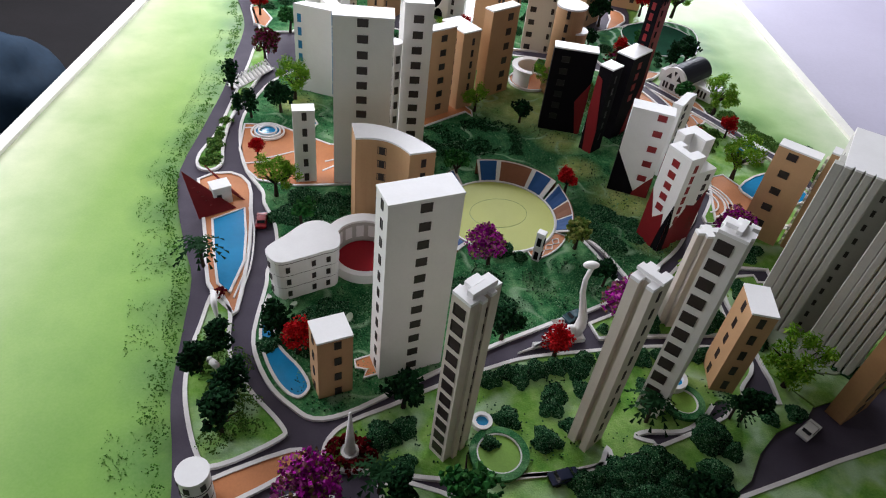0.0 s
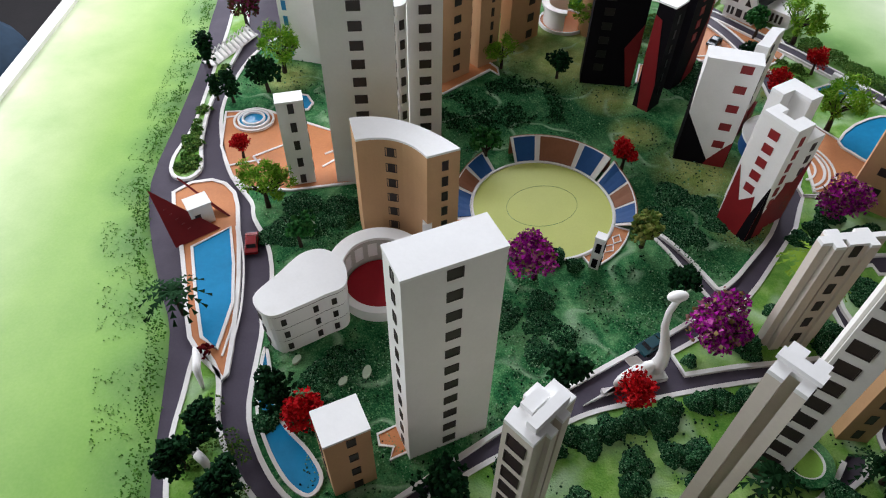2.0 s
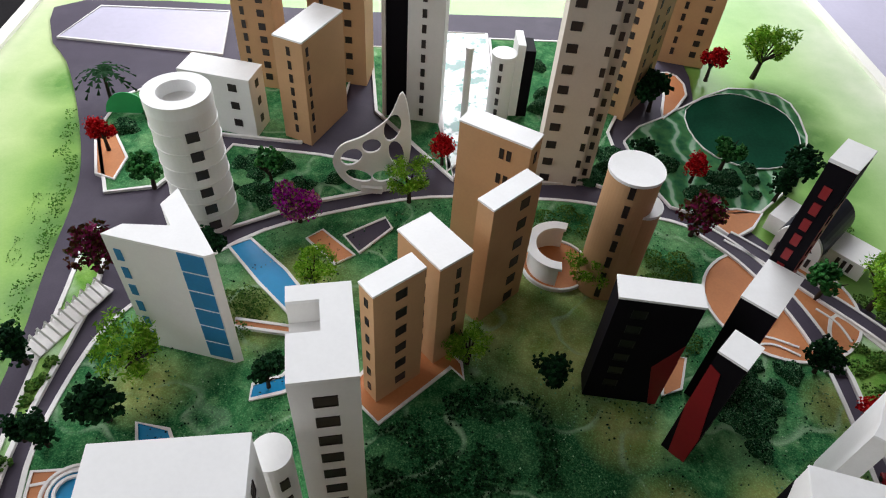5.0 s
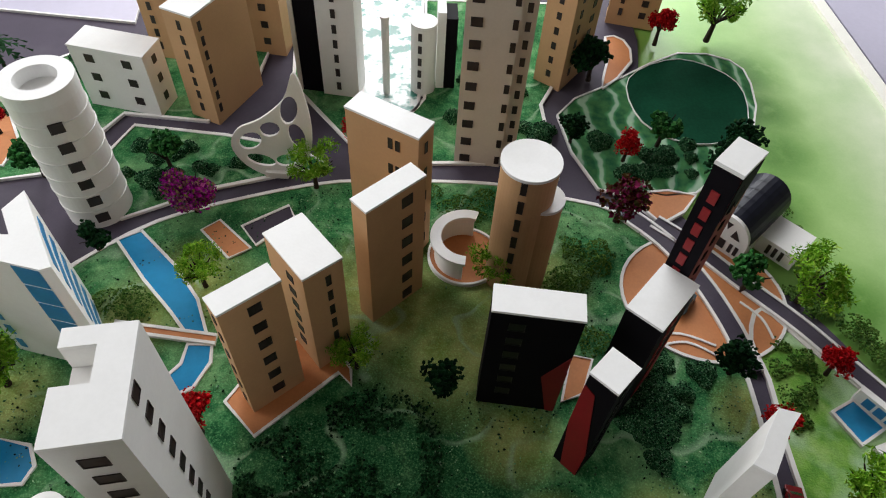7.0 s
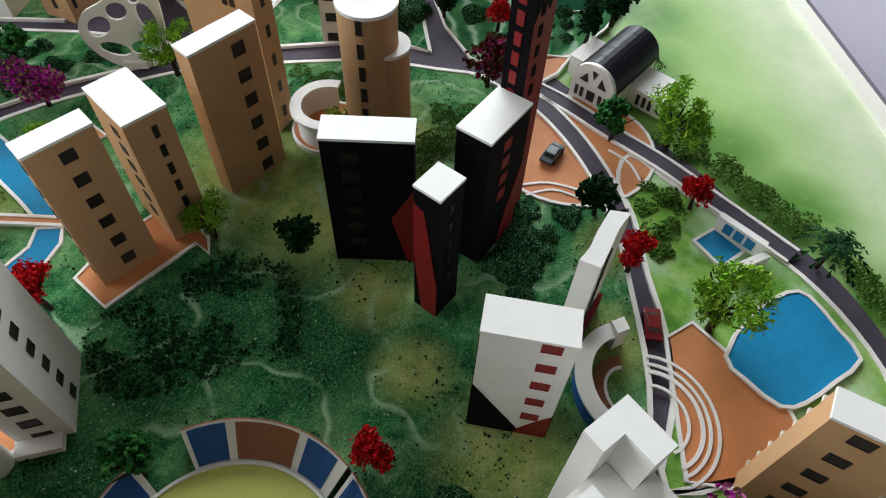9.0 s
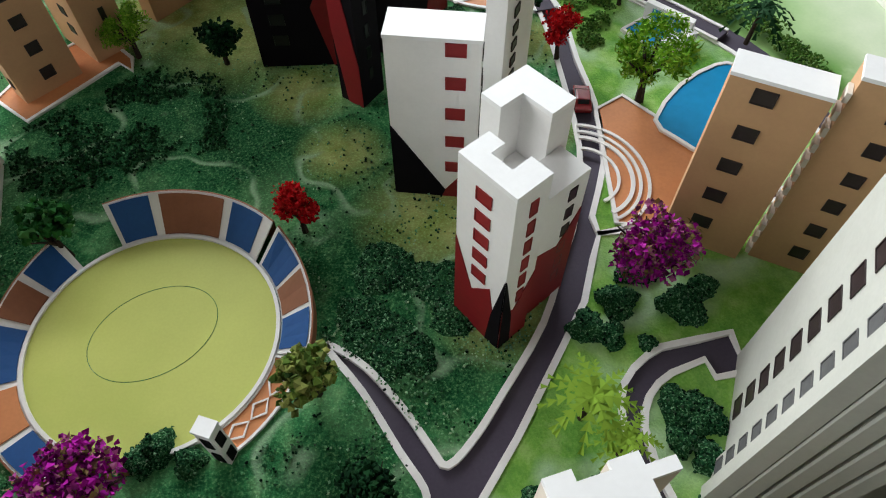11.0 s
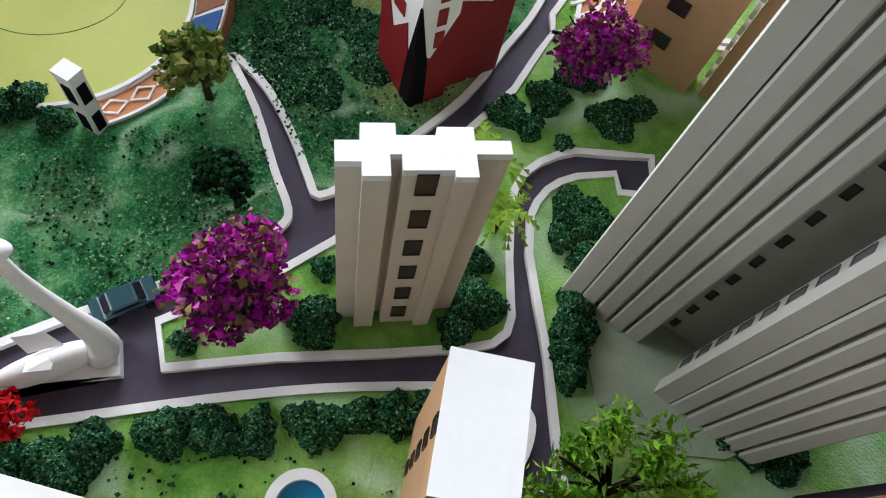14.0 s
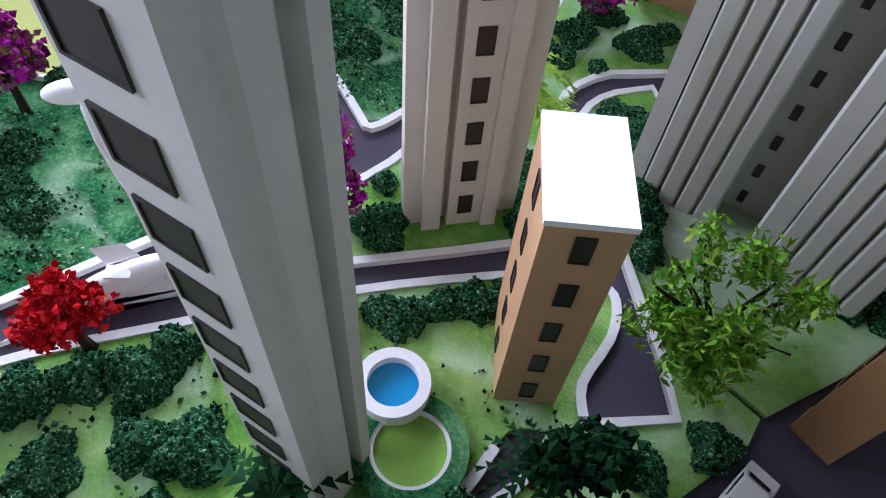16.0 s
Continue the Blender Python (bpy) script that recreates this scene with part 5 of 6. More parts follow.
spire = thing("roundabout_spire", "white tapering spire sculpture in red shrubs", "sculpture", -0.008, 0.459)
bm = bmesh.new()
bmesh.ops.create_cone(bm, cap_ends=True, segments=10, radius1=0.008, radius2=0.0015, depth=0.082, matrix=Matrix.Translation((0, 0, 0.044)))
part("shaft", bm, WHITE, spire, smooth=True)
part("foot", prism(ring_pts(0, 0, 0.011, n=16), 0.003, 0.010), WHITE, spire)


def tube(bm, pts, radii, sides=7):
    """A tapered tube along a line of points."""
    rings = []
    for i, p in enumerate(pts):
        a, b = Vector(pts[max(0, i - 1)]), Vector(pts[min(len(pts) - 1, i + 1)])
        d = (b - a).normalized()
        u = d.orthogonal().normalized()
        w = d.cross(u)
        rings.append([bm.verts.new(Vector(p) + (u * math.cos(k * math.tau / sides) + w * math.sin(k * math.tau / sides)) * radii[i]) for k in range(sides)])
    for a, b in zip(rings, rings[1:]):
        for k in range(sides):
            bm.faces.new((a[k], a[(k + 1) % sides], b[(k + 1) % sides], b[k]))
    bm.faces.new(rings[0][::-1])
    bm.faces.new(rings[-1])
    return bm


# long-necked white sculpture at the fork
neck = thing("neck_sculpture", "white swan-like sculpture with a long curved neck on a wedge plinth", "sculpture", 0.286, 0.679)
part("plinth", prism([(-0.059, -0.025), (0.0195, -0.011), (0.014, 0.011), (-0.010, 0.003), (-0.057, -0.032)], 0.0, 0.007), WHITE, neck)
bm = bmesh.new()
tube(bm, [(0.006, 0.001, 0.006), (0.011, 0.003, 0.020), (0.011, 0.004, 0.036), (0.006, 0.005, 0.058), (0.0, 0.0065, 0.082), (-0.002, 0.0065, 0.106), (0.0, 0.005, 0.126), (0.002, 0.004, 0.134)],
     [0.0095, 0.0085, 0.007, 0.0052, 0.0042, 0.0036, 0.0036, 0.003], 12)
part("neck", bm, WHITE, neck, smooth=True)
bm = bmesh.new()
bmesh.ops.create_icosphere(bm, subdivisions=3, radius=1.0, matrix=Matrix.LocRotScale((-0.002, 0.003, 0.137), Euler((0, radians(6), radians(18))), (0.0125, 0.0068, 0.0046)))
part("head", bm, WHITE, neck, smooth=True)
bm = bmesh.new()
bmesh.ops.create_icosphere(bm, subdivisions=3, radius=1.0, matrix=Matrix.LocRotScale((-0.018, -0.009, 0.013), Euler((0, 0, radians(28))), (0.032, 0.0085, 0.010)))
part("body", bm, WHITE, neck, "smooth white body", True)
for pts in (((-0.010, 0.001, 0.020), (-0.018, 0.005, 0.026), (-0.034, 0.000, 0.028), (-0.026, -0.006, 0.022)), ((-0.012, -0.006, 0.020), (-0.024, -0.008, 0.024), (-0.023, -0.018, 0.026), (-0.012, -0.014, 0.020))):
    bm = bmesh.new()
    lo, hi = [bm.verts.new(p) for p in pts], [bm.verts.new((p[0], p[1], p[2] + 0.0016)) for p in pts]
    bm.faces.new(hi)
    bm.faces.new(lo[::-1])
    for i in range(4):
        bm.faces.new((lo[i], lo[(i + 1) % 4], hi[(i + 1) % 4], hi[i]))
    part("wing", bm, WHITE, neck, "folded white wing")
median = new("median_strip", link("median_strip", prism([(0.205, 0.635), (0.262, 0.662), (0.258, 0.668)], 0.0, 0.004), CURB))
tagged(median, "narrow white wedge between two roads", "trim", kind="structure")

# flat leaf sculpture with cut-out openings
leaf = thing("leaf_sculpture", "tall white leaf-shaped plate with cut-out openings", "sculpture", 0.022, 1.618, -4)
leaf.matrix_basis = leaf.matrix_basis @ Matrix.Diagonal((0.94, 1.0, 1.14, 1.0))
bm = bmesh.new()
loops = [soft([(-0.012, 0.0), (-0.045, 0.018), (-0.060, 0.048), (-0.045, 0.075), (-0.010, 0.092), (0.028, 0.122), (0.048, 0.160), (0.060, 0.120), (0.062, 0.075), (0.052, 0.035), (0.022, 0.006), (0.014, 0.0)], 4)]
for x, z, rx, rz, tn in ((-0.030, 0.058, 0.016, 0.010, 30), (0.002, 0.078, 0.013, 0.009, 20), (0.034, 0.108, 0.010, 0.018, -20), (0.040, 0.070, 0.010, 0.016, 10), (-0.020, 0.028, 0.018, 0.008, -10), (0.018, 0.030, 0.014, 0.008, 15)):
    loops.append(ring_pts(x, z, rx * 1.18, rz * 1.18, 16, turn=tn))
edges = []
for lp in loops:
    vs = [bm.verts.new((x, 0, z)) for x, z in lp]
    edges += [bm.edges.new((vs[i], vs[(i + 1) % len(vs)])) for i in range(len(vs))]
made = bmesh.ops.triangle_fill(bm, use_beauty=True, use_dissolve=False, edges=edges)
faces = [g for g in made["geom"] if isinstance(g, bmesh.types.BMFace)]
ext = bmesh.ops.extrude_face_region(bm, geom=faces)
bmesh.ops.translate(bm, vec=(0, 0.004, 0), verts=[g for g in ext["geom"] if isinstance(g, bmesh.types.BMVert)])
bmesh.ops.recalc_face_normals(bm, faces=bm.faces)
part("plate", bm, WHITE, leaf)
part("foot", prism(oblong(-0.016, -0.006, 0.018, 0.010), 0.003, 0.012), WHITE, leaf)
col = thing("slim_column", "slim white standing column on the tiled sheet", "column", 0.173, 1.817)
part("shaft", prism(ring_pts(0, 0, 0.006, n=14), 0.003, 0.137), WHITE, col)
part("capital", prism(ring_pts(0, 0, 0.0075, n=14), 0.137, 0.141), WHITE, col)

# slatted ramp by the western road
ramp_thing = thing("slatted_ramp", "white slatted ramp on a long narrow base", "pergola", -0.338, 1.362, 64)
part("base", prism(oblong(-0.062, -0.014, 0.062, 0.016), 0.003, 0.005), CURB, ramp_thing)
for i in range(11):
    x = -0.056 + 0.0112 * i
    bm = bmesh.new()
    tube(bm, [(x, -0.013, 0.005), (x, 0.006, 0.022), (x, 0.015, 0.006)], [0.0017, 0.0017, 0.0017], 4)
    part("slat", bm, WHITE, ramp_thing)

# basins
def basin(x, y, r, wall, h, label, fill=None, base=0.003):
    t = thing("round_basin", label, "basin", x, y)
    bm = bmesh.new()
    strip(bm, ring_pts(0, 0, r, n=36), wall, base, base + h)
    part("wall", bm, WHITE, t, "white ring wall")
    part("filling", prism(ring_pts(0, 0, r - wall / 2, n=36), base, base + h * 0.55), fill or WATER, t)
    return t


LAWN = surface("bright_lawn_paper", (0.20, 0.38, 0.05), 0.7, 0.15, 30, 400, 0.3)
basin(0.416, 0.602, 0.0165, 0.006, 0.014, "white ring basin filled with blue water")
basin(0.151, 0.514, 0.0105, 0.005, 0.008, "small white ring basin filled with blue water")
for x, y, r in ((0.424, 0.570, 0.0195), (0.171, 0.471, 0.027)):
    t = thing("round_lawn_bed", "round lawn bed with white rim in a dark hedge ring", "flower bed", x, y)
    part("rim", strip(bmesh.new(), ring_pts(0, 0, r, n=36), 0.002, 0.003, 0.008), WHITE, t)
    part("lawn", prism(ring_pts(0, 0, r - 0.001, n=36), 0.003, 0.006), LAWN, t)
    part("hedge", strip(bmesh.new(), ring_pts(0, 0, r + 0.0055, n=36), 0.009, 0.003, 0.009), PARK, t, "dark green hedge ring")
t = thing("oval_fountain", "oval white-rimmed fountain with blue water on orange paving", "fountain", -0.254, 1.142, z=0.0015)
for r, h in ((0.031, 0.004), (0.024, 0.0055), (0.017, 0.007)):
    part("rim", strip(bmesh.new(), ring_pts(0, 0, r, r * 0.95, 40), 0.003, 0.003, 0.003 + h), CURB, t)
part("water", prism(ring_pts(0, 0, 0.0225, 0.0214, 36), 0.003, 0.0065), WATER, t)

# rings of paving and the curved colonnade on the east road
for r, w in ((0.030, 0.003), (0.043, 0.004), (0.050, 0.003), (0.058, 0.003)):
    k = new("paving_ring", link("paving_ring", strip(bmesh.new(), ring_pts(0.585, 1.045, r, r * 1.15, 30, -78, 80), w, 0.004, 0.0062, closed=False), CURB))
    tagged(k, "white curved line on orange paving", "paving", kind="structure")
t = thing("curved_colonnade", "curved white canopy over an orange half ring", "pavilion", 0.565, 1.075)
part("canopy", strip(bmesh.new(), ring_pts(0, 0, 0.047, 0.055, 26, 95, 250), 0.016, 0.028, 0.031, closed=False), ROOF, t)
part("wall", strip(bmesh.new(), ring_pts(0, 0, 0.052, 0.060, 26, 95, 250), 0.002, 0.003, 0.028, closed=False), STADBLUE, t, "dark blue curved wall")
part("paving", strip(bmesh.new(), ring_pts(0, 0, 0.028, 0.033, 26, 85, 268), 0.012, 0.003, 0.0052, closed=False), STADBROWN, t, "brown half-ring paving")
part("edging", strip(bmesh.new(), ring_pts(0, 0, 0.021, 0.026, 26, 85, 268), 0.003, 0.003, 0.006, closed=False), CURB, t)
part("block", prism([(-0.006, 0.062), (0.008, 0.066), (0.010, 0.052), (-0.003, 0.048)], 0.003, 0.036), WHITE, t)
# white lines on the round plaza and the western plaza
for pts in ([(0.50, 1.35), (0.545, 1.352), (0.585, 1.335)], [(0.515, 1.335), (0.55, 1.340), (0.582, 1.322)], [(0.635, 1.40), (0.655, 1.375), (0.66, 1.345)]):
    k = new("paving_line", link("paving_line", strip(bmesh.new(), soft(pts, 4, False), 0.003, 0.004, 0.0056, closed=False), CURB))
    tagged(k, "white curved line on orange paving", "paving", kind="structure")
for pts in ([(-0.272, 1.03), (-0.225, 1.045)], [(-0.238, 1.052), (-0.19, 1.085)], [(-0.238, 1.052), (-0.225, 1.035)], [(-0.30, 1.15), (-0.235, 1.165)], [(-0.13, 1.03), (-0.10, 1.06)], [(-0.13, 1.06), (-0.08, 1.09)]):
    k = new("paving_line", link("paving_line", strip(bmesh.new(), pts, 0.003, 0.004, 0.0058, closed=False), CURB))
    tagged(k, "white line on orange paving", "paving", kind="structure")
# roads that cross the round plaza and the dead-end branch
for nm, pts, w in (("road_plaza", [(0.618, 1.30), (0.612, 1.36), (0.592, 1.434), (0.56, 1.50), (0.515, 1.553)], 0.026), ("road_outer", [(0.80, 1.215), (0.745, 1.297), (0.70, 1.365), (0.645, 1.432), (0.598, 1.492), (0.555, 1.535)], 0.024)):
    r = tagged(new(nm, link(nm, strip(bmesh.new(), soft(pts, 5, False), w, -0.001, 0.0062, closed=False), ASPHALT)), "dark paper road crossing the round plaza", "road", kind="structure")
    for s in (-1, 1):
        k = new("curb", link("curb", strip(bmesh.new(), soft(pts, 5, False), 0.004, 0.0, 0.0076, closed=False, side=s * w / 2), CURB))
        k.parent = r


for line in ([(-0.240, 0.706, 0.004), (-0.231, 0.690, 0.014), (-0.224, 0.668, 0.018), (-0.216, 0.652, 0.004)], [(-0.209, 0.584, 0.004), (-0.203, 0.573, 0.013), (-0.190, 0.562, 0.015), (-0.177, 0.549, 0.004)]):
    t = thing("ribbon_sculpture", "white curved ribbon sculpture among shrubs", "sculpture", line[0][0], line[0][1])
    bm = bmesh.new()
    fine = []
    for p, q in zip(line, line[1:]):
        fine += [tuple(Vector(p).lerp(Vector(q), k / 4)) for k in range(4)]
    fine = [tuple(Vector(p) - Vector((line[0][0], line[0][1], 0))) for p in fine + [line[-1]]]
    tube(bm, fine, [0.0018 + 0.0032 * math.sin(math.pi * i / (len(fine) - 1)) for i in range(len(fine))], 8)
    part("ribbon", bm, WHITE, t, smooth=True)
# thin flat discs standing in for pale leaf patches on the lawn
for x, y, r in ((-0.091, 0.677, 0.012), (-0.036, 0.674, 0.009), (-0.062, 0.662, 0.007), (-0.118, 0.690, 0.007), (-0.130, 0.905, 0.010), (-0.098, 0.925, 0.008)):
    t = tagged(new("pale_patch", link("pale_patch", prism(ring_pts(0, 0, r, r * 0.55, 11, turn=r * 9000), 0.0, 0.0035), APRON)), "flat pale grey-green patch on dark lawn", "stone")
    t.matrix_basis = pose(x, y, 0.003)
inlay("plaza_tower_foot", [(-0.019, 0.598), (0.007, 0.612), (0.014, 0.579), (-0.004, 0.570), (-0.001, 0.584), (-0.016, 0.586)], ORANGE, "L-shaped orange paving at a tower's foot", smooth=1, edge=0.003)
for pts in ([(-0.226, 0.895), (-0.209, 0.838), (-0.197, 0.760), (-0.198, 0.690)], [(-0.233, 0.905), (-0.216, 0.845), (-0.203, 0.765), (-0.205, 0.695)]):
    k = new("paving_line", link("paving_line", strip(bmesh.new(), soft(pts, 4, False), 0.0024, 0.003, 0.0048, closed=False), CURB))
    tagged(k, "white line on orange paving beside the pool", "paving", kind="structure")


# ---------------------------------------------------------------- cars
RUBBER = surface("black_tyre", (0.01, 0.01, 0.01), 0.8, 0.2, 200, 600, 0.2, 0.2)
GLASSY = surface("dark_car_window", (0.01, 0.012, 0.015), 0.15, 0.2, 100, 400, 0.05, 0.6)


def car(x, y, turn, paint, label, z=0.0):
    t = thing("model_car", label, "toy car", x, y, turn, z, "model cars")
    prof = [(-0.019, 0.003), (0.019, 0.003), (0.0195, 0.007), (0.012, 0.0085), (0.007, 0.0125), (-0.008, 0.0127), (-0.013, 0.0088), (-0.0195, 0.008)]
    bm = bmesh.new()
    rows = [[bm.verts.new((px, s * (0.0085 if pz < 0.01 else 0.0068), pz)) for px, pz in prof] for s in (-1, 1)]
    for i in range(len(prof)):
        j = (i + 1) % len(prof)
        bm.faces.new((rows[0][i], rows[0][j], rows[1][j], rows[1][i]))
    bm.faces.new(rows[0][::-1])
    bm.faces.new(rows[1])
    bmesh.ops.recalc_face_normals(bm, faces=bm.faces)
    bmesh.ops.bevel(bm, geom=bm.edges[:], offset=0.0007, segments=1, affect="EDGES")
    part("body", bm, paint, t)
    for nm, x0, z0, x1, z1 in (("windscreen", 0.0118, 0.0090, 0.0078, 0.0121), ("rear_window", -0.0088, 0.0122, -0.0126, 0.0094)):
        bm = bmesh.new()
        v = [bm.verts.new(p) for p in ((x0, -0.006, z0 + 0.0004), (x0, 0.006, z0 + 0.0004), (x1, 0.0055, z1 + 0.0004), (x1, -0.0055, z1 + 0.0004))]
        bm.faces.new(v)
        part(nm, bm, GLASSY, t, "dark glass")
    for s in (-1, 1):
        bm = bmesh.new()
        v = [bm.verts.new(p) for p in ((0.0095, s * 0.0082, 0.0092), (-0.0105, s * 0.0082, 0.0092), (-0.0075, s * 0.0074, 0.0118), (0.0062, s * 0.0074, 0.0118))]
        bm.faces.new(v)
        part("side_window", bm, GLASSY, t, "dark glass")
        for wx in (-0.0115, 0.012):
            bm = bmesh.new()
            bmesh.ops.create_cone(bm, cap_ends=True, segments=14, radius1=0.0034, radius2=0.0034, depth=0.003, matrix=Matrix.LocRotScale((wx, s * 0.0078, 0.0034), Euler((radians(90), 0, 0)), None))
            part("wheel", bm, RUBBER, t)
    return t


PAINTS = {k: surface("car_" + k, c, 0.25, 0.05, 60, 400, 0.02, 0.6) for k, c in (("teal", (0.015, 0.06, 0.075)), ("red", (0.22, 0.008, 0.012)), ("white", (0.75, 0.75, 0.73)), ("grey", (0.05, 0.07, 0.08)), ("navy", (0.012, 0.018, 0.05)))}
car(0.297, 0.714, 32, PAINTS["teal"], "dark teal toy car parked on the road")
car(0.613, 1.146, 76, PAINTS["red"], "dark red toy car on the road")
car(0.587, 0.540, 38, PAINTS["white"], "white toy car in the yard")
car(0.560, 1.396, 50, PAINTS["grey"], "dark grey toy car on orange paving", 0.0042)
car(0.248, 0.447, 20, PAINTS["navy"], "dark blue toy car on the road")
car(-0.205, 0.872, 100, PAINTS["red"], "dark red toy car on the road")

fan = thing("green_canopy", "bright green half-round tilted canopy", "canopy", -0.395, 1.80)
bm = prism(ring_pts(0, 0, 0.036, n=20, a0=0, a1=180), 0.0, 0.002)
bmesh.ops.rotate(bm, verts=bm.verts, cent=(0, 0, 0), matrix=Matrix.Rotation(radians(78), 3, "X"))
bmesh.ops.translate(bm, verts=bm.verts, vec=(0, 0, 0.004))
part("sheet", bm, surface("bright_green_card", (0.03, 0.42, 0.12), 0.5, 0.08), fan)

# ---------------------------------------------------------------- trees
LIME = foliage("lime_leaves", (0.11, 0.30, 0.014), (0.23, 0.46, 0.035), (0.06, 0.20, 0.012), (0.36, 0.54, 0.07))
GREEN = foliage("green_leaves", (0.008, 0.06, 0.014), (0.03, 0.14, 0.03), (0.006, 0.035, 0.01), (0.06, 0.19, 0.05))
DARK = foliage("dark_foam_leaves", (0.004, 0.022, 0.008), (0.010, 0.048, 0.016), (0.002, 0.010, 0.005), (0.018, 0.065, 0.022))
OLIVE = foliage("yellow_green_foam", (0.16, 0.22, 0.04), (0.05, 0.11, 0.02), (0.28, 0.30, 0.08), (0.02, 0.05, 0.012))
REDLEAF = foliage("red_leaves", (0.42, 0.006, 0.010), (0.58, 0.012, 0.016), (0.20, 0.003, 0.006), (0.70, 0.03, 0.03))
MAGENTA = foliage("magenta_petals", (0.28, 0.008, 0.22), (0.48, 0.02, 0.38), (0.13, 0.004, 0.11), (0.26, 0.20, 0.06), (0.58, 0.04, 0.48))
WINE = foliage("wine_petals", (0.09, 0.008, 0.02), (0.20, 0.02, 0.08), (0.05, 0.012, 0.006), (0.10, 0.05, 0.02), (0.02, 0.04, 0.01))
rng = np.random.default_rng(7)


def flakes(centres, size, mat_name, mat, shape="clump", squash=0.7):
    """Many small leaves at the given places: two-sided folded blades or tiny faceted clumps."""
    c = np.asarray(centres, float)
    n = len(c)
    if shape == "clump":
        base = np.array([(1, 0, 0), (-1, 0, 0), (0, 1, 0), (0, -1, 0), (0, 0, 1), (0, 0, -1)], float)
        faces = [(0, 2, 4), (2, 1, 4), (1, 3, 4), (3, 0, 4), (2, 0, 5), (1, 2, 5), (3, 1, 5), (0, 3, 5)]
    elif shape == "blade":
        base = np.array([(0, -0.28, 0), (1.0, 0, 0.25), (0, 0.28, 0), (-1.0, 0, 0.2)], float)
        faces = [(0, 1, 2), (0, 2, 3)]
    else:
        base = np.array([(0, -0.8, 0), (0.9, 0, 0.35), (0, 0.8, 0), (-0.9, 0, 0.25)], float)
        faces = [(0, 1, 2), (0, 2, 3)]
    k = len(base)
    q = rng.normal(size=(n, 4))
    q /= np.linalg.norm(q, axis=1)[:, None]
    w, x, y, z = q.T
    R = np.stack([1 - 2 * (y * y + z * z), 2 * (x * y - z * w), 2 * (x * z + y * w), 2 * (x * y + z * w), 1 - 2 * (x * x + z * z), 2 * (y * z - x * w),
                  2 * (x * z - y * w), 2 * (y * z + x * w), 1 - 2 * (x * x + y * y)], 1).reshape(n, 3, 3)
    s = size * rng.uniform(0.55, 1.35, n)
    jit = base[None] * rng.uniform(0.6, 1.3, (n, k, 1))
    v = np.einsum("nij,nkj->nki", R, jit) * s[:, None, None] + c[:, None, :]
    me = bpy.data.meshes.new(mat_name)
    f = (np.array(faces)[None] + (np.arange(n) * k)[:, None, None]).reshape(-1, 3)
    me.from_pydata(v.reshape(-1, 3).tolist(), [], f.tolist())
    me.materials.append(mat)
    return me


def ball(n, r, h, fill=0.55, lumps=7, tuft=0.46, near=0.35, far=0.72):
    """Places of leaves in a lumpy crown of radius r centred at height h."""
    heads = rng.normal(size=(lumps, 3))
    heads = heads / np.linalg.norm(heads, axis=1)[:, None] * rng.uniform(near, far, (lumps, 1))
    pick = rng.integers(0, lumps, n)
    d = rng.normal(size=(n, 3))
    d /= np.linalg.norm(d, axis=1)[:, None]
    p = heads[pick] + d * rng.uniform(fill, 1.0, (n, 1)) * (tuft * (1 + 0.2 * (pick % 3)))[:, None]
    return p * np.array([r, r, r * 0.85]) + np.array([0, 0, h])


def limbs(h, r, n, lean=0.0, thick=0.0028, reach=0.65):
    """A tapered trunk with limbs that reach into the crown."""
    bm = bmesh.new()
    top = (lean, 0.002, h * 0.62)
    tube(bm, [(0, 0, 0.0), (lean * 0.3, 0.001, h * 0.3), top], [thick * 1.25, thick, thick * 0.75], 6)
    for i in range(n):
        a = i * math.tau / n + rng.uniform(-0.4, 0.4)
        e = rng.uniform(reach - 0.15, reach + 0.15) * r
        tube(bm, [(top[0] * rng.uniform(0.6, 1), top[1], h * rng.uniform(0.42, 0.62)), (top[0] + 0.45 * e * math.cos(a), top[1] + 0.45 * e * math.sin(a), h * 0.78), (top[0] + e * math.cos(a), top[1] + e * math.sin(a), h * rng.uniform(0.9, 1.15))],
             [thick * 0.6, thick * 0.45, thick * 0.2], 5)
    return bm


def tree_model(kind, label, r, h, mat, count, size, shape, name="model_tree", lumps=7, fill=0.55, nl=6, lean=0.0, thick=0.0028, reach=0.65, tuft=0.46, near=0.35, far=0.72):
    t = thing(name, label, "model tree", 0, 0)
    part("trunk", limbs(h, r, nl, lean, thick, reach), TRUNK, t, "dark wire trunk")
    part("crown", flakes(ball(count, r, h, fill, lumps, tuft, near, far) + np.array([lean, 0, 0]), size, "crown", mat, shape), mat, t)
    return t


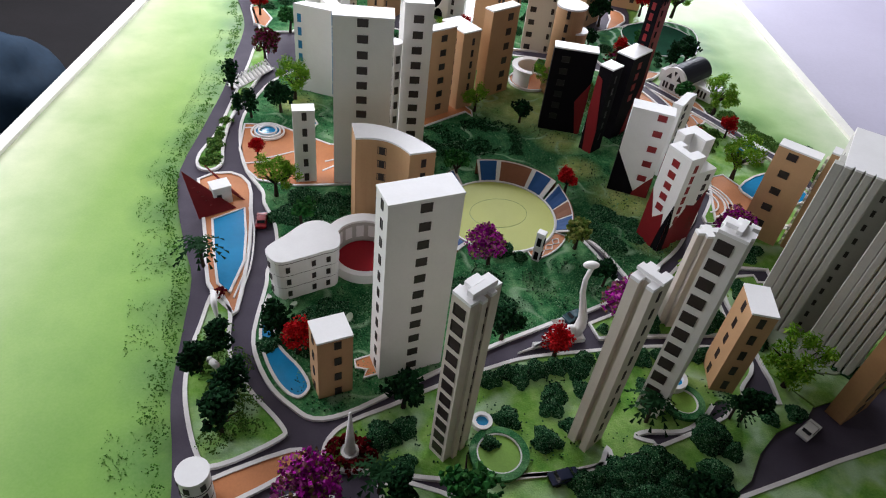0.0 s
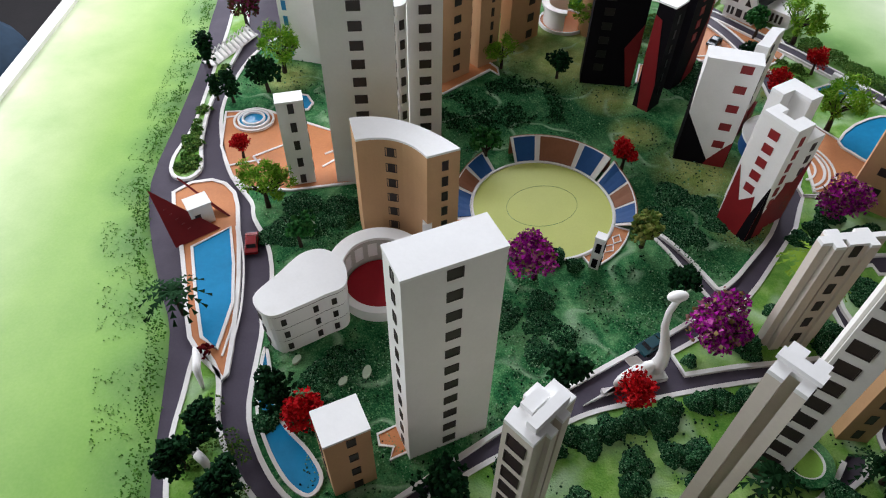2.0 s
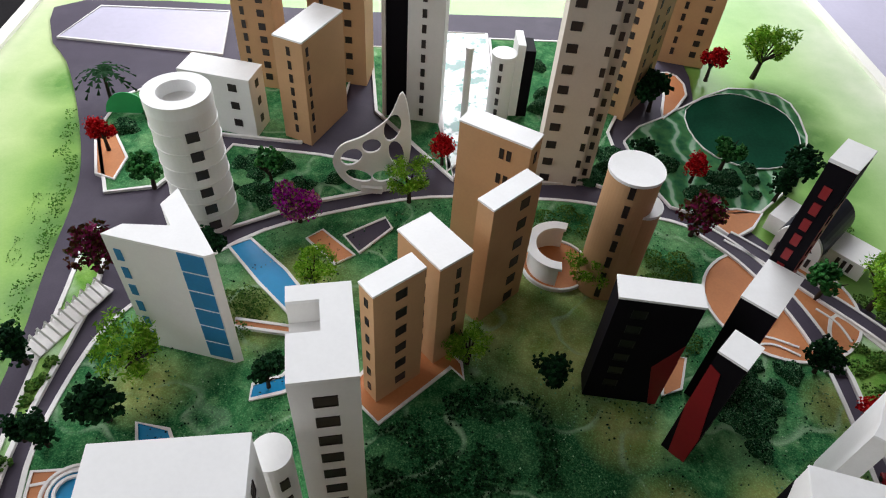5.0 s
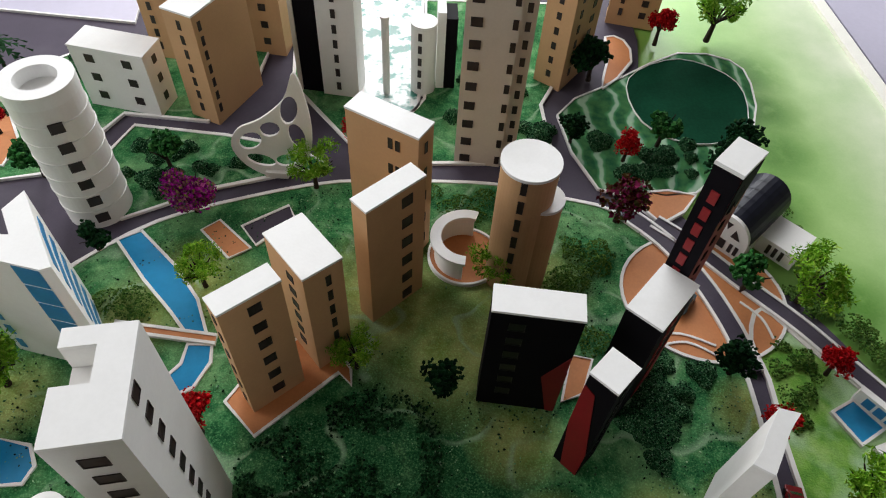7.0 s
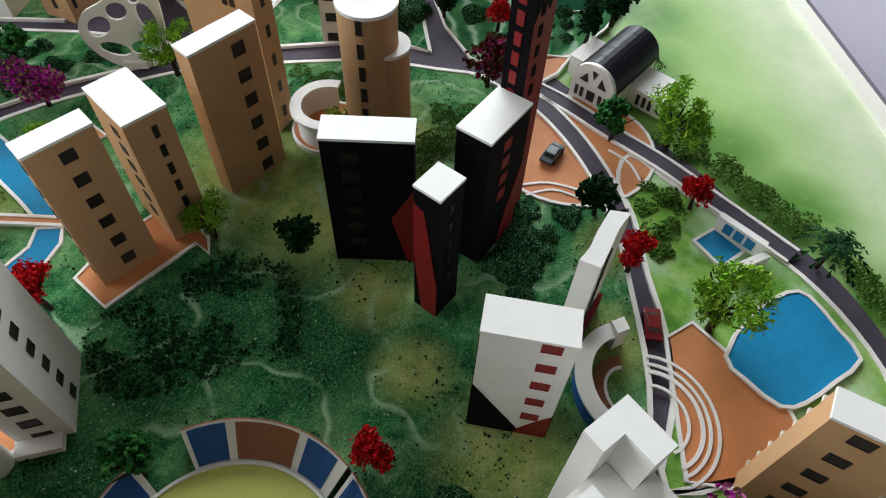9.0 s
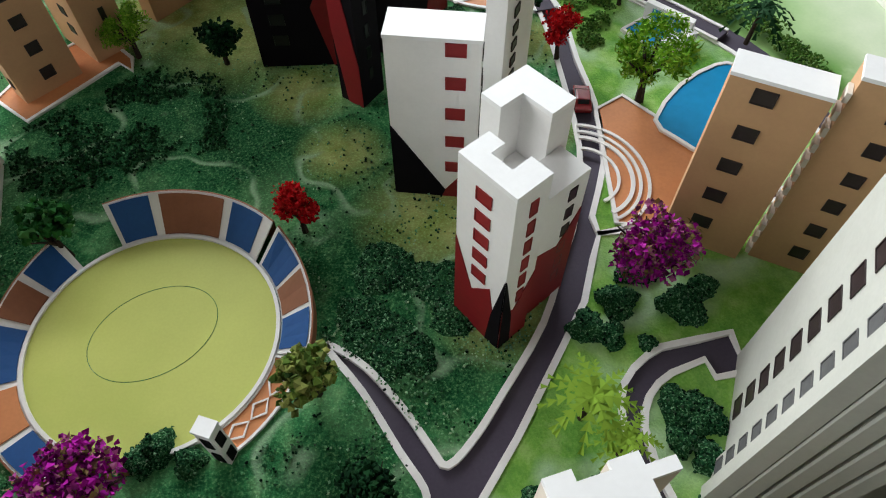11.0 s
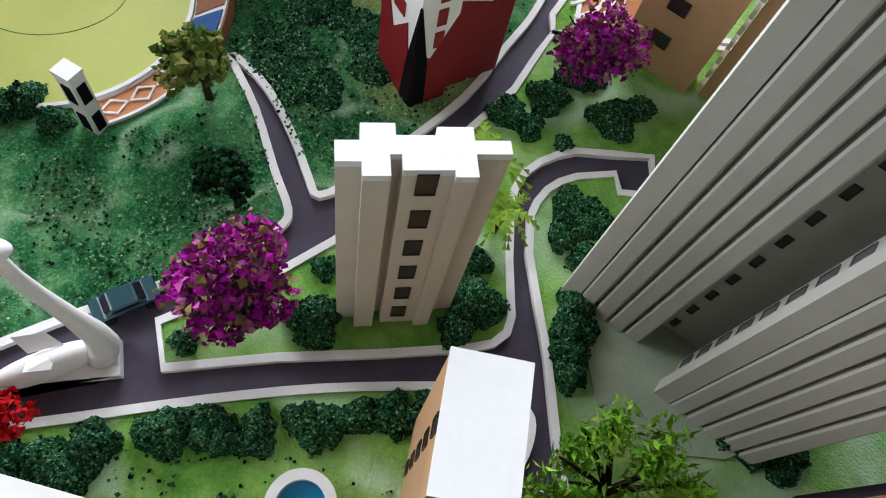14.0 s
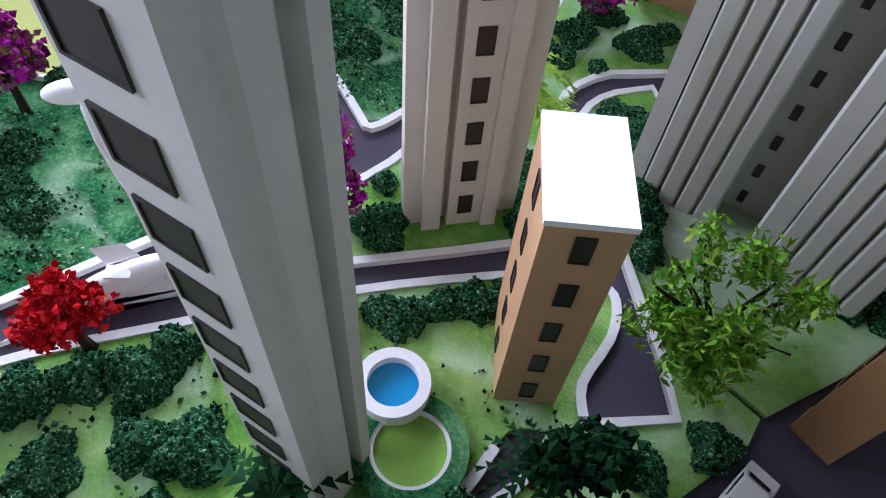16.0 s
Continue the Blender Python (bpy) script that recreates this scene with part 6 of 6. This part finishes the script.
def palm_model(label, mat, r, h, fronds=13):
    t = thing("model_palm", label, "model palm", 0, 0)
    part("trunk", tube(bmesh.new(), [(0, 0, 0), (0.001, 0, h * 0.5), (0.002, 0, h)], [0.003, 0.0024, 0.002], 7), TRUNK, t, "slim dark trunk")
    for i in range(fronds):
        a, el = i * math.tau / fronds + rng.uniform(-0.2, 0.2), rng.uniform(0.1, 0.7)
        bm = bmesh.new()
        side = Vector((-math.sin(a), math.cos(a), 0))
        prev = None
        for k in range(7):
            s = k / 6
            mid = Vector((0.002 + r * s * math.cos(a), r * s * math.sin(a), h + r * (el * s - 0.9 * s * s)))
            cur = (bm.verts.new(mid), mid, s)
            if prev:
                bm.faces.new((prev[0], cur[0], bm.verts.new(cur[1] + side * 0.0006)))
                for sg in (-1, 1):
                    tip = prev[1].lerp(cur[1], 0.5) + side * sg * r * 0.26 * (1 - 0.75 * s) + Vector((math.cos(a), math.sin(a), -0.45)) * r * 0.12
                    bm.faces.new((prev[0], cur[0], bm.verts.new(tip)))
            prev = cur
        part("frond", bm, mat, t)
    return t


MODELS = {
    "purple": [tree_model("purple", "ball-shaped tree of magenta petals on a dark wire trunk", 0.034, 0.046, MAGENTA, 2400, 0.0031, "petal", lumps=13, fill=0.6) for _ in range(2)],
    "wine": [tree_model("wine", "tree of wine-red and dull green petals", 0.030, 0.048, WINE, 700, 0.0038, "petal", lumps=8, fill=0.6)],
    "red": [tree_model("red", "small bright red tree on a dark stem", 0.023, 0.042, REDLEAF, 1150, 0.0025, "petal", lumps=10, fill=0.45) for _ in range(2)],
    "lime": [tree_model("lime", "spreading lime-green tree with visible dark limbs", 0.040, 0.050, LIME, 2300, 0.0035, "blade", lumps=22, fill=0.25, nl=10, thick=0.0032, reach=0.62, tuft=0.23, near=0.45, far=0.9) for _ in range(2)],
    "green": [tree_model("green", "green foam tree on a dark stem", 0.024, 0.044, GREEN, 360, 0.0034, "clump", lumps=8, fill=0.5)],
    "dark": [tree_model("dark", "dark green foam tree on a dark stem", 0.026, 0.040, DARK, 460, 0.0034, "clump", lumps=8, fill=0.45) for _ in range(2)],
    "olive": [tree_model("olive", "yellow-green foam tree on a dark stem", 0.025, 0.042, OLIVE, 420, 0.0034, "clump", lumps=8, fill=0.5)],
    "palm": [palm_model("dark green palm with drooping fronds", DARK, 0.040, 0.046)],
    "leafpalm": [palm_model("bright green palm with drooping fronds", LIME, 0.038, 0.046, 16)],
}
# a slim dark cypress that leans
cyp = thing("model_cypress", "slim dark green cypress on a bare stem", "model tree", 0, 0)
part("trunk", limbs(0.03, 0.004, 3), TRUNK, cyp, "dark wire trunk")
part("crown", flakes(np.stack([rng.normal(0, 0.006, 300), rng.normal(0, 0.006, 300), rng.uniform(0.018, 0.066, 300)], 1) * np.array([1, 1, 1]), 0.0034, "crown", DARK), DARK, cyp)
MODELS["cypress"] = [cyp]
PLACES = [
    ("purple", 0.168, 0.815, 1.0), ("purple", 0.367, 0.714, 1.08), ("purple", 0.595, 0.936, 1.0), ("purple", -0.077, 1.546, 0.92), ("purple", -0.048, 0.385, 1.05),
    ("wine", 0.500, 1.537, 1.1), ("wine", -0.324, 1.440, 1.0),
    ("red", 0.256, 0.632, 1.02), ("red", 0.318, 1.030, 0.92), ("red", -0.096, 0.604, 1.0), ("red", -0.252, 1.050, 0.85), ("red", 0.707, 1.297, 0.85), ("red", 0.606, 1.215, 1.05),
    ("red", 0.132, 1.687, 0.95), ("red", -0.395, 1.697, 1.1), ("red", 0.535, 1.660, 0.9), ("red", 0.655, 1.969, 1.3), ("red", 0.196, 0.370, 1.0), ("red", -0.006, 1.228, 1.15),
]
PLACES2 = [
    ("lime", -0.196, 0.945, 1.05), ("lime", -0.228, 1.285, 1.1), ("lime", 0.154, 1.306, 0.75), ("lime", 0.671, 1.134, 1.1), ("lime", 0.712, 1.402, 1.15), ("lime", 0.080, 1.595, 0.9), ("lime", 0.756, 1.986, 1.4),
    ("lime", 0.318, 1.428, 0.8), ("lime", 0.581, 0.613, 1.15), ("lime", -0.040, 1.420, 0.8),
    ("green", 0.115, 1.042, 1.0), ("green", 0.642, 1.418, 1.05), ("green", -0.301, 1.610, 1.1), ("green", 0.124, 0.403, 1.3), ("green", -0.139, 0.869, 0.9), ("green", -0.129, 1.627, 1.0),
    ("olive", 0.317, 0.873, 1.0),
    ("dark", 0.182, 0.657, 1.0), ("dark", 0.351, 0.787, 0.8), ("dark", -0.128, 0.630, 0.95), ("dark", -0.196, 0.600, 1.1), ("dark", 0.250, 1.277, 0.9), ("dark", -0.079, 1.269, 1.05),
]
PLACES3 = [
    ("green", 0.596, 1.695, 1.1), ("dark", 0.514, 1.858, 1.6), ("dark", 0.590, 1.299, 0.95), ("dark", -0.187, 1.477, 1.0), ("dark", 0.051, 0.530, 1.05), ("dark", -0.162, 0.471, 1.4), ("dark", -0.162, 0.529, 0.95),
    ("dark", -0.210, 0.560, 1.1), ("dark", -0.245, 1.225, 1.1), ("dark", 0.496, 0.549, 1.2), ("dark", 0.398, 0.416, 1.1), ("dark", -0.100, 1.130, 0.9), ("dark", 0.710, 1.660, 1.15), ("dark", 0.055, 0.405, 1.1), ("dark", 0.460, 1.700, 0.9),
    ("palm", -0.265, 0.755, 1.0), ("palm", 0.822, 1.200, 1.0), ("palm", -0.436, 1.837, 1.2), ("palm", 0.031, 0.412, 0.9), ("palm", 0.367, 0.536, 0.95), ("palm", 0.483, 0.551, 0.7), ("palm", 0.796, 0.976, 0.8),
    ("leafpalm", 0.507, 0.817, 0.95), ("leafpalm", 0.525, 0.786, 0.7), ("cypress", -0.362, 1.298, 1.0), ("cypress", -0.298, 1.195, 0.9), ("cypress", -0.325, 1.200, 0.7), ("cypress", 0.660, 1.620, 1.1),
]
used = set()
for i, (kind, x, y, s) in enumerate(PLACES + PLACES2 + PLACES3):
    model = MODELS[kind][i % len(MODELS[kind])]
    m = pose(x, y, 0.003, 0, 0, (i * 67) % 360) @ Matrix.Scale(s, 4)
    if model.name in used:
        copy_thing(model, m)
    else:
        used.add(model.name)
        model.matrix_basis = m


# ---------------------------------------------------------------- shrubs and ground cover
def inside(x, y, poly):
    hit = np.zeros(len(x), bool)
    for (x0, y0), (x1, y1) in zip(poly, poly[1:] + poly[:1]):
        if y0 != y1:
            cross = ((y0 > y) != (y1 > y)) & (x < (x1 - x0) * (y - y0) / (y1 - y0) + x0)
            hit ^= cross
    return hit


FOAM, _fn, _fb = material("speckled_foam", 0.95, 0.0, 0.03)
_grit = noise_node(_fn, 620.0, 2.0, 0.6)
_fcol = ramp(_fn, _grit, (0.36, (0.001, 0.008, 0.004)), (0.50, (0.010, 0.060, 0.024)), (0.60, (0.07, 0.22, 0.09)), (0.68, (0.40, 0.58, 0.36)))
_fn.links.new(mix(_fn, 0.35, _fcol, ramp(_fn, noise_node(_fn, 60.0), (0.35, (0.004, 0.03, 0.012)), (0.7, (0.06, 0.17, 0.06)))), _fb.inputs["Base Color"])
bump(_fn, _fb, _grit, 0.9, 0.003)


def shrubs(name, label, mounds, mat, size=0.0013, per=190):
    """Foam shrubs: low uneven domes of speckled foam with loose granules on them."""
    pts, verts, faces = [], [], []
    for x, y, r, h in mounds:
        n = int(per * (r / 0.018) ** 2)
        a, q = rng.uniform(0, math.tau, n), np.sqrt(rng.uniform(0, 1, n))

        def wob(a):
            return 1 + 0.16 * np.sin(3 * a + x * 90) + 0.09 * np.sin(5 * a + y * 70) + 0.05 * np.sin(11 * a + x * 200)
        pts.append(np.stack([x + r * wob(a) * q * np.cos(a), y + r * wob(a) * q * np.sin(a), 0.0032 + h * np.clip(1 - q ** 2.6, 0, 1) * rng.uniform(0.9, 1.06, n)], 1))
        k0, m = len(verts), 26
        for q1 in (1.0, 0.94, 0.84, 0.68, 0.48, 0.25):
            for i in range(m):
                ang = i * math.tau / m
                f = r * float(wob(ang)) * q1
                lump = 1 + 0.12 * noise.noise(((x + f * math.cos(ang)) * 160, (y + f * math.sin(ang)) * 160, 2.0))
                verts.append((x + f * math.cos(ang), y + f * math.sin(ang), 0.0028 + h * (1 - q1 ** 2.6) * lump))
        verts.append((x, y, 0.0028 + h))
        for j in range(5):
            for i in range(m):
                p, o = k0 + j * m, (i + 1) % m
                faces.append((p + i, p + o, p + m + o, p + m + i))
        for i in range(m):
            faces.append((k0 + 5 * m + i, k0 + 5 * m + (i + 1) % m, k0 + 6 * m))
    me = flakes(np.concatenate(pts), size, name, mat)
    if mat is SHRUB:
        dome = bpy.data.meshes.new("foam_dome")
        dome.from_pydata(verts, [], faces)
        both = bmesh.new()
        both.from_mesh(me)
        count = len(both.faces)
        both.from_mesh(dome)
        both.faces.ensure_lookup_table()
        for f in both.faces[count:]:
            f.material_index, f.smooth = 1, True
        both.to_mesh(me)
        both.free()
        me.materials.append(FOAM)
    return tagged(new(name, me), label, "shrubs", kind="stuff")


def row(x0, y0, x1, y1, n, r, h):
    return [(x0 + (x1 - x0) * i / max(1, n - 1) + rng.normal(0, 0.003), y0 + (y1 - y0) * i / max(1, n - 1) + rng.normal(0, 0.003), r * rng.uniform(0.8, 1.25), h * rng.uniform(0.7, 1.2)) for i in range(n)]


def crowd(poly, n, r, h):
    xs, ys = [p[0] for p in poly], [p[1] for p in poly]
    out = []
    while len(out) < n:
        x, y = rng.uniform(min(xs), max(xs)), rng.uniform(min(ys), max(ys))
        if inside(np.array([x]), np.array([y]), poly)[0]:
            out.append((x, y, r * rng.uniform(0.6, 1.4), h * rng.uniform(0.6, 1.4)))
    return out


SHRUB = foliage("shrub_foam", (0.006, 0.040, 0.016), (0.022, 0.10, 0.040), (0.001, 0.007, 0.004), (0.003, 0.018, 0.008), (0.06, 0.19, 0.085), (0.002, 0.010, 0.005), (0.20, 0.38, 0.22))
SPRINKLE = foliage("fine_green_flock", (0.03, 0.12, 0.012), (0.08, 0.24, 0.03), (0.02, 0.07, 0.008), (0.14, 0.32, 0.05))
SHRUBLIGHT = foliage("light_shrub_foam", (0.04, 0.13, 0.02), (0.10, 0.20, 0.035), (0.015, 0.06, 0.012), (0.17, 0.27, 0.06))
shrubs("shrub_hedge", "dark foam hedge along the front road", row(0.333, 0.635, 0.501, 0.659, 15, 0.012, 0.013) + row(0.12, 0.565, 0.30, 0.632, 9, 0.014, 0.013), SHRUB)
shrubs("shrub_front", "rounded foam shrubs on the front lawn", [(0.286, 0.613, 0.0193, 0.0120), (0.318, 0.575, 0.0202, 0.0135), (0.290, 0.579, 0.0151, 0.0105), (0.250, 0.568, 0.0176, 0.0120), (0.230, 0.603, 0.0143, 0.0105), (0.184, 0.525, 0.0176, 0.0105), (0.243, 0.545, 0.0168, 0.0097), (0.232, 0.497, 0.0193, 0.0105), (0.205, 0.585, 0.0134, 0.0090),
       (0.375, 0.596, 0.0101, 0.0090), (0.265, 0.520, 0.0134, 0.0090), (0.305, 0.546, 0.0109, 0.0075), (0.027, 0.485, 0.0218, 0.0135), (0.055, 0.500, 0.0168, 0.0120), (0.060, 0.450, 0.0134, 0.0105), (0.160, 0.485, 0.0134, 0.0090), (0.541, 0.555, 0.0126, 0.0105), (0.580, 0.566, 0.0143, 0.0120)], SHRUB)
shrubs("shrub_tower_lawn", "round foam shrubs round the pale tower", [(0.410, 0.711, 0.018, 0.018), (0.413, 0.747, 0.009, 0.010), (0.512, 0.730, 0.019, 0.02), (0.499, 0.711, 0.012, 0.014), (0.510, 0.761, 0.013, 0.014), (0.336, 0.692, 0.009, 0.012), (0.456, 0.766, 0.010, 0.010)], SHRUB)
shrubs("shrub_east", "foam shrubs on the eastern lawn", row(0.571, 0.687, 0.577, 0.735, 5, 0.013, 0.014) + [(0.583, 0.810, 0.018, 0.010), (0.596, 0.801, 0.018, 0.010), (0.574, 0.786, 0.012, 0.010), (0.589, 0.771, 0.014, 0.008), (0.535, 0.889, 0.016, 0.013), (0.551, 0.878, 0.013, 0.012), (0.567, 0.907, 0.017, 0.013), (0.620, 0.894, 0.020, 0.015), (0.643, 0.907, 0.012, 0.012), (0.578, 0.866, 0.008, 0.008),
       (0.595, 0.937, 0.020, 0.012), (0.684, 0.658, 0.020, 0.014), (0.709, 0.643, 0.016, 0.012)], SHRUB)
shrubs("shrub_park", "green foam shrubs scattered over the central lawn", crowd([(0.36, 0.92), (0.42, 0.86), (0.45, 0.96), (0.38, 1.03), (0.34, 0.98)], 7, 0.024, 0.005) + crowd([(0.10, 0.70), (0.20, 0.70), (0.20, 0.80), (0.10, 0.80)], 6, 0.018, 0.006)
       + crowd([(0.47, 1.16), (0.50, 1.22), (0.57, 1.30), (0.50, 1.32), (0.46, 1.22)], 10, 0.022, 0.008) + [(0.200, 0.853, 0.014, 0.014), (0.222, 0.838, 0.012, 0.010), (0.186, 0.845, 0.013, 0.012)], SHRUB)
shrubs("shrub_west_lawn", "foam shrubs on the western lawn", crowd([(-0.20, 0.88), (-0.17, 0.96), (-0.08, 0.96), (-0.08, 0.88), (-0.15, 0.85)], 9, 0.020, 0.007) + crowd([(-0.14, 0.61), (-0.05, 0.61), (-0.03, 0.69), (-0.12, 0.69)], 7, 0.018, 0.008), SHRUB)
shrubs("shrub_grove", "foam shrubs in the wooded plot", crowd([(-0.225, 0.62), (-0.20, 0.66), (-0.14, 0.54), (-0.11, 0.48), (-0.17, 0.45), (-0.21, 0.54)], 14, 0.015, 0.013), SHRUBLIGHT)
shrubs("shrub_verge", "bright foam flock on the roadside strip", crowd([(-0.35, 1.02), (-0.32, 1.02), (-0.335, 1.18), (-0.345, 1.18)], 22, 0.009, 0.005) + crowd([(-0.345, 1.2), (-0.338, 1.2), (-0.33, 1.35), (-0.345, 1.3)], 6, 0.007, 0.004), SHRUBLIGHT, 0.0024)
shrubs("shrub_north_canal", "light foam shrubs beside the canal", crowd([(-0.13, 1.44), (-0.08, 1.36), (-0.14, 1.33), (-0.17, 1.42)], 9, 0.014, 0.009) + crowd([(0.43, 1.30), (0.47, 1.36), (0.47, 1.50), (0.40, 1.50), (0.39, 1.40)], 14, 0.018, 0.012) + crowd([(0.26, 1.54), (0.36, 1.53), (0.34, 1.59), (0.24, 1.59)], 9, 0.014, 0.009), SHRUBLIGHT)
shrubs("shrub_south", "dark foam shrubs on the southern lawns", crowd([(0.24, 0.44), (0.46, 0.53), (0.48, 0.48), (0.40, 0.41), (0.30, 0.40)], 26, 0.02, 0.016) + crowd([(0.04, 0.41), (0.12, 0.40), (0.14, 0.30), (0.09, 0.30)], 8, 0.02, 0.018) + crowd([(-0.1, 0.36), (0.0, 0.38), (0.03, 0.30), (-0.1, 0.25)], 10, 0.02, 0.012), SHRUB)
shrubs("shrub_far", "dark foam shrubs on the far lawns", crowd([(-0.20, 1.56), (-0.20, 1.70), (0.02, 1.67), (0.06, 1.64), (-0.10, 1.59)], 16, 0.016, 0.010) + crowd([(0.26, 1.70), (0.40, 1.66), (0.44, 1.80), (0.45, 2.0), (0.26, 2.0)], 14, 0.02, 0.014) + crowd([(-0.40, 1.75), (-0.20, 1.83), (-0.10, 1.90), (-0.35, 1.92)], 12, 0.02, 0.014) + crowd([(0.49, 1.62), (0.62, 1.61), (0.70, 1.70), (0.60, 1.70), (0.48, 1.74)], 12, 0.016, 0.008), SHRUB)
edge_e = [(0.70, 1.43), (0.745, 1.37), (0.79, 1.29), (0.845, 1.215), (0.875, 1.12), (0.90, 1.12), (0.87, 1.23), (0.81, 1.32), (0.76, 1.41)]
shrubs("shrub_east_margin", "green foam flock along the outer eastern road", crowd(edge_e, 60, 0.013, 0.003) + crowd([(0.70, 1.48), (0.76, 1.50), (0.76, 1.62), (0.70, 1.60)], 9, 0.018, 0.012) + crowd([(0.64, 1.22), (0.66, 1.36), (0.70, 1.31), (0.68, 1.24)], 16, 0.012, 0.006), SHRUBLIGHT, 0.0017, 140)
WEST = [(-0.17, 0.10), (-0.20, 0.35), (-0.243, 0.51), (-0.264, 0.62), (-0.284, 0.73), (-0.316, 0.80), (-0.358, 0.90), (-0.386, 1.0), (-0.388, 1.15), (-0.392, 1.32), (-0.408, 1.45), (-0.418, 1.57), (-0.440, 1.67), (-0.496, 1.82)]
band = []
for (x0, y0), (x1, y1) in zip(WEST, WEST[1:]):
    for k in range(7):
        s = k / 7
        band.append((x0 + (x1 - x0) * s - abs(rng.normal(0, 0.008)), y0 + (y1 - y0) * s, rng.uniform(0.006, 0.014), rng.uniform(0.0005, 0.0018)))
shrubs("shrub_west_margin", "green foam flock along the outer western road", band, SPRINKLE, 0.0012, 110)


MINT = foliage("mint_flock", (0.08, 0.26, 0.11), (0.22, 0.44, 0.22), (0.04, 0.15, 0.06), (0.42, 0.58, 0.36))
BARE = [(0.19, 1.40, 0.07), (0.27, 1.34, 0.06), (0.33, 1.43, 0.07), (0.191, 0.945, 0.132), (-0.028, 0.80, 0.064), (0.59, 1.41, 0.108), (0.285, 1.47, 0.05), (-0.11, 0.745, 0.045), (-0.12, 0.57, 0.03), (-0.15, 0.65, 0.025), (-0.08, 1.42, 0.05), (-0.03, 1.33, 0.035), (-0.15, 1.48, 0.03), (0.28, 0.87, 0.03), (0.565, 1.075, 0.05)]
WEST_PLAZA = [(-0.262, 1.0), (-0.292, 1.077), (-0.304, 1.175), (-0.237, 1.18), (-0.13, 1.13), (-0.02, 1.14), (0.01, 1.08), (-0.05, 0.99), (-0.17, 0.97), (-0.235, 0.976)]
NORTH_APRON = [(0.05, 1.215), (0.0, 1.263), (0.03, 1.315), (0.103, 1.37), (0.155, 1.305), (0.155, 1.275)]


def cover(name, label, poly, n, mat, size, thresh=-0.05, z=0.0038, scale=22.0, thin_north=0.0):
    """Loose flock strewn in drifts over a lawn."""
    xs, ys = [p[0] for p in poly], [p[1] for p in poly]
    x, y = rng.uniform(min(xs), max(xs), n), rng.uniform(min(ys), max(ys), n)
    keep = inside(x, y, poly) & ((y < 1.0) | (rng.uniform(0, 1, n) > thin_north))
    for cx, cy, r in BARE:
        keep &= (x - cx) ** 2 + (y - cy) ** 2 > r * r
    for area in (WEST_PLAZA, NORTH_APRON):
        keep &= ~inside(x, y, area)
    x, y = x[keep], y[keep]
    d = np.array([noise.noise((a * scale, b * scale, 3.0)) + 0.5 * noise.noise((a * scale * 3, b * scale * 3, 8.0)) for a, b in zip(x, y)])
    keep = d > thresh + rng.normal(0, 0.12, len(d))
    p = np.stack([x[keep], y[keep], np.full(keep.sum(), z) + rng.uniform(0, 0.0012, keep.sum())], 1)
    return tagged(new(name, flakes(p, size, name, mat)), label, "ground cover", kind="stuff")


small = [(x * 0.985 + 0.003, y * 0.985 + 0.015) for x, y in MAIN]
cover("ground_cover_park", "dark green flock over the central lawn", small, 40000, SHRUB, 0.0013, 0.05, thin_north=0.55)
cover("ground_cover_drift", "dark flock drifts on the northern lawn", [(0.03, 1.20), (0.121, 1.285), (0.20, 1.30), (0.25, 1.25), (0.25, 1.15), (0.06, 1.11)], 5000, DARK, 0.0017, 0.02)
cover("ground_cover_light", "light green flock over the central lawn", small, 62000, MINT, 0.0011, 0.06, scale=15.0, thin_north=0.85)
cover("ground_cover_front", "green flock over the front lawns", [(-0.02, 0.45), (0.0, 0.50), (0.10, 0.56), (0.36, 0.65), (0.52, 0.66), (0.50, 0.58), (0.38, 0.53), (0.29, 0.48), (0.10, 0.44)], 2500, SHRUB, 0.0014, 0.15)
cover("ground_cover_west", "loose flock on the western board margin", [(-0.18, 0.2), (-0.258, 0.60), (-0.37, 0.94), (-0.39, 1.3), (-0.44, 1.6), (-0.475, 1.6), (-0.44, 1.3), (-0.43, 0.94), (-0.325, 0.6), (-0.25, 0.2)], 22000, SPRINKLE, 0.0009, 0.02, z=-0.0035)
RS = [(-0.008 + 0.022 * math.cos(a), 0.457 + 0.018 * math.sin(a), 0.010, 0.012) for a in np.linspace(0, 6.0, 8)]
shrubs("shrub_red", "dark red foam shrubs round the spire", RS + [(-0.225, 0.700, 0.009, 0.012), (0.03, 0.34, 0.012, 0.012)], foliage("dark_red_foam", (0.07, 0.003, 0.005), (0.13, 0.006, 0.009), (0.03, 0.002, 0.003)), 0.0024)
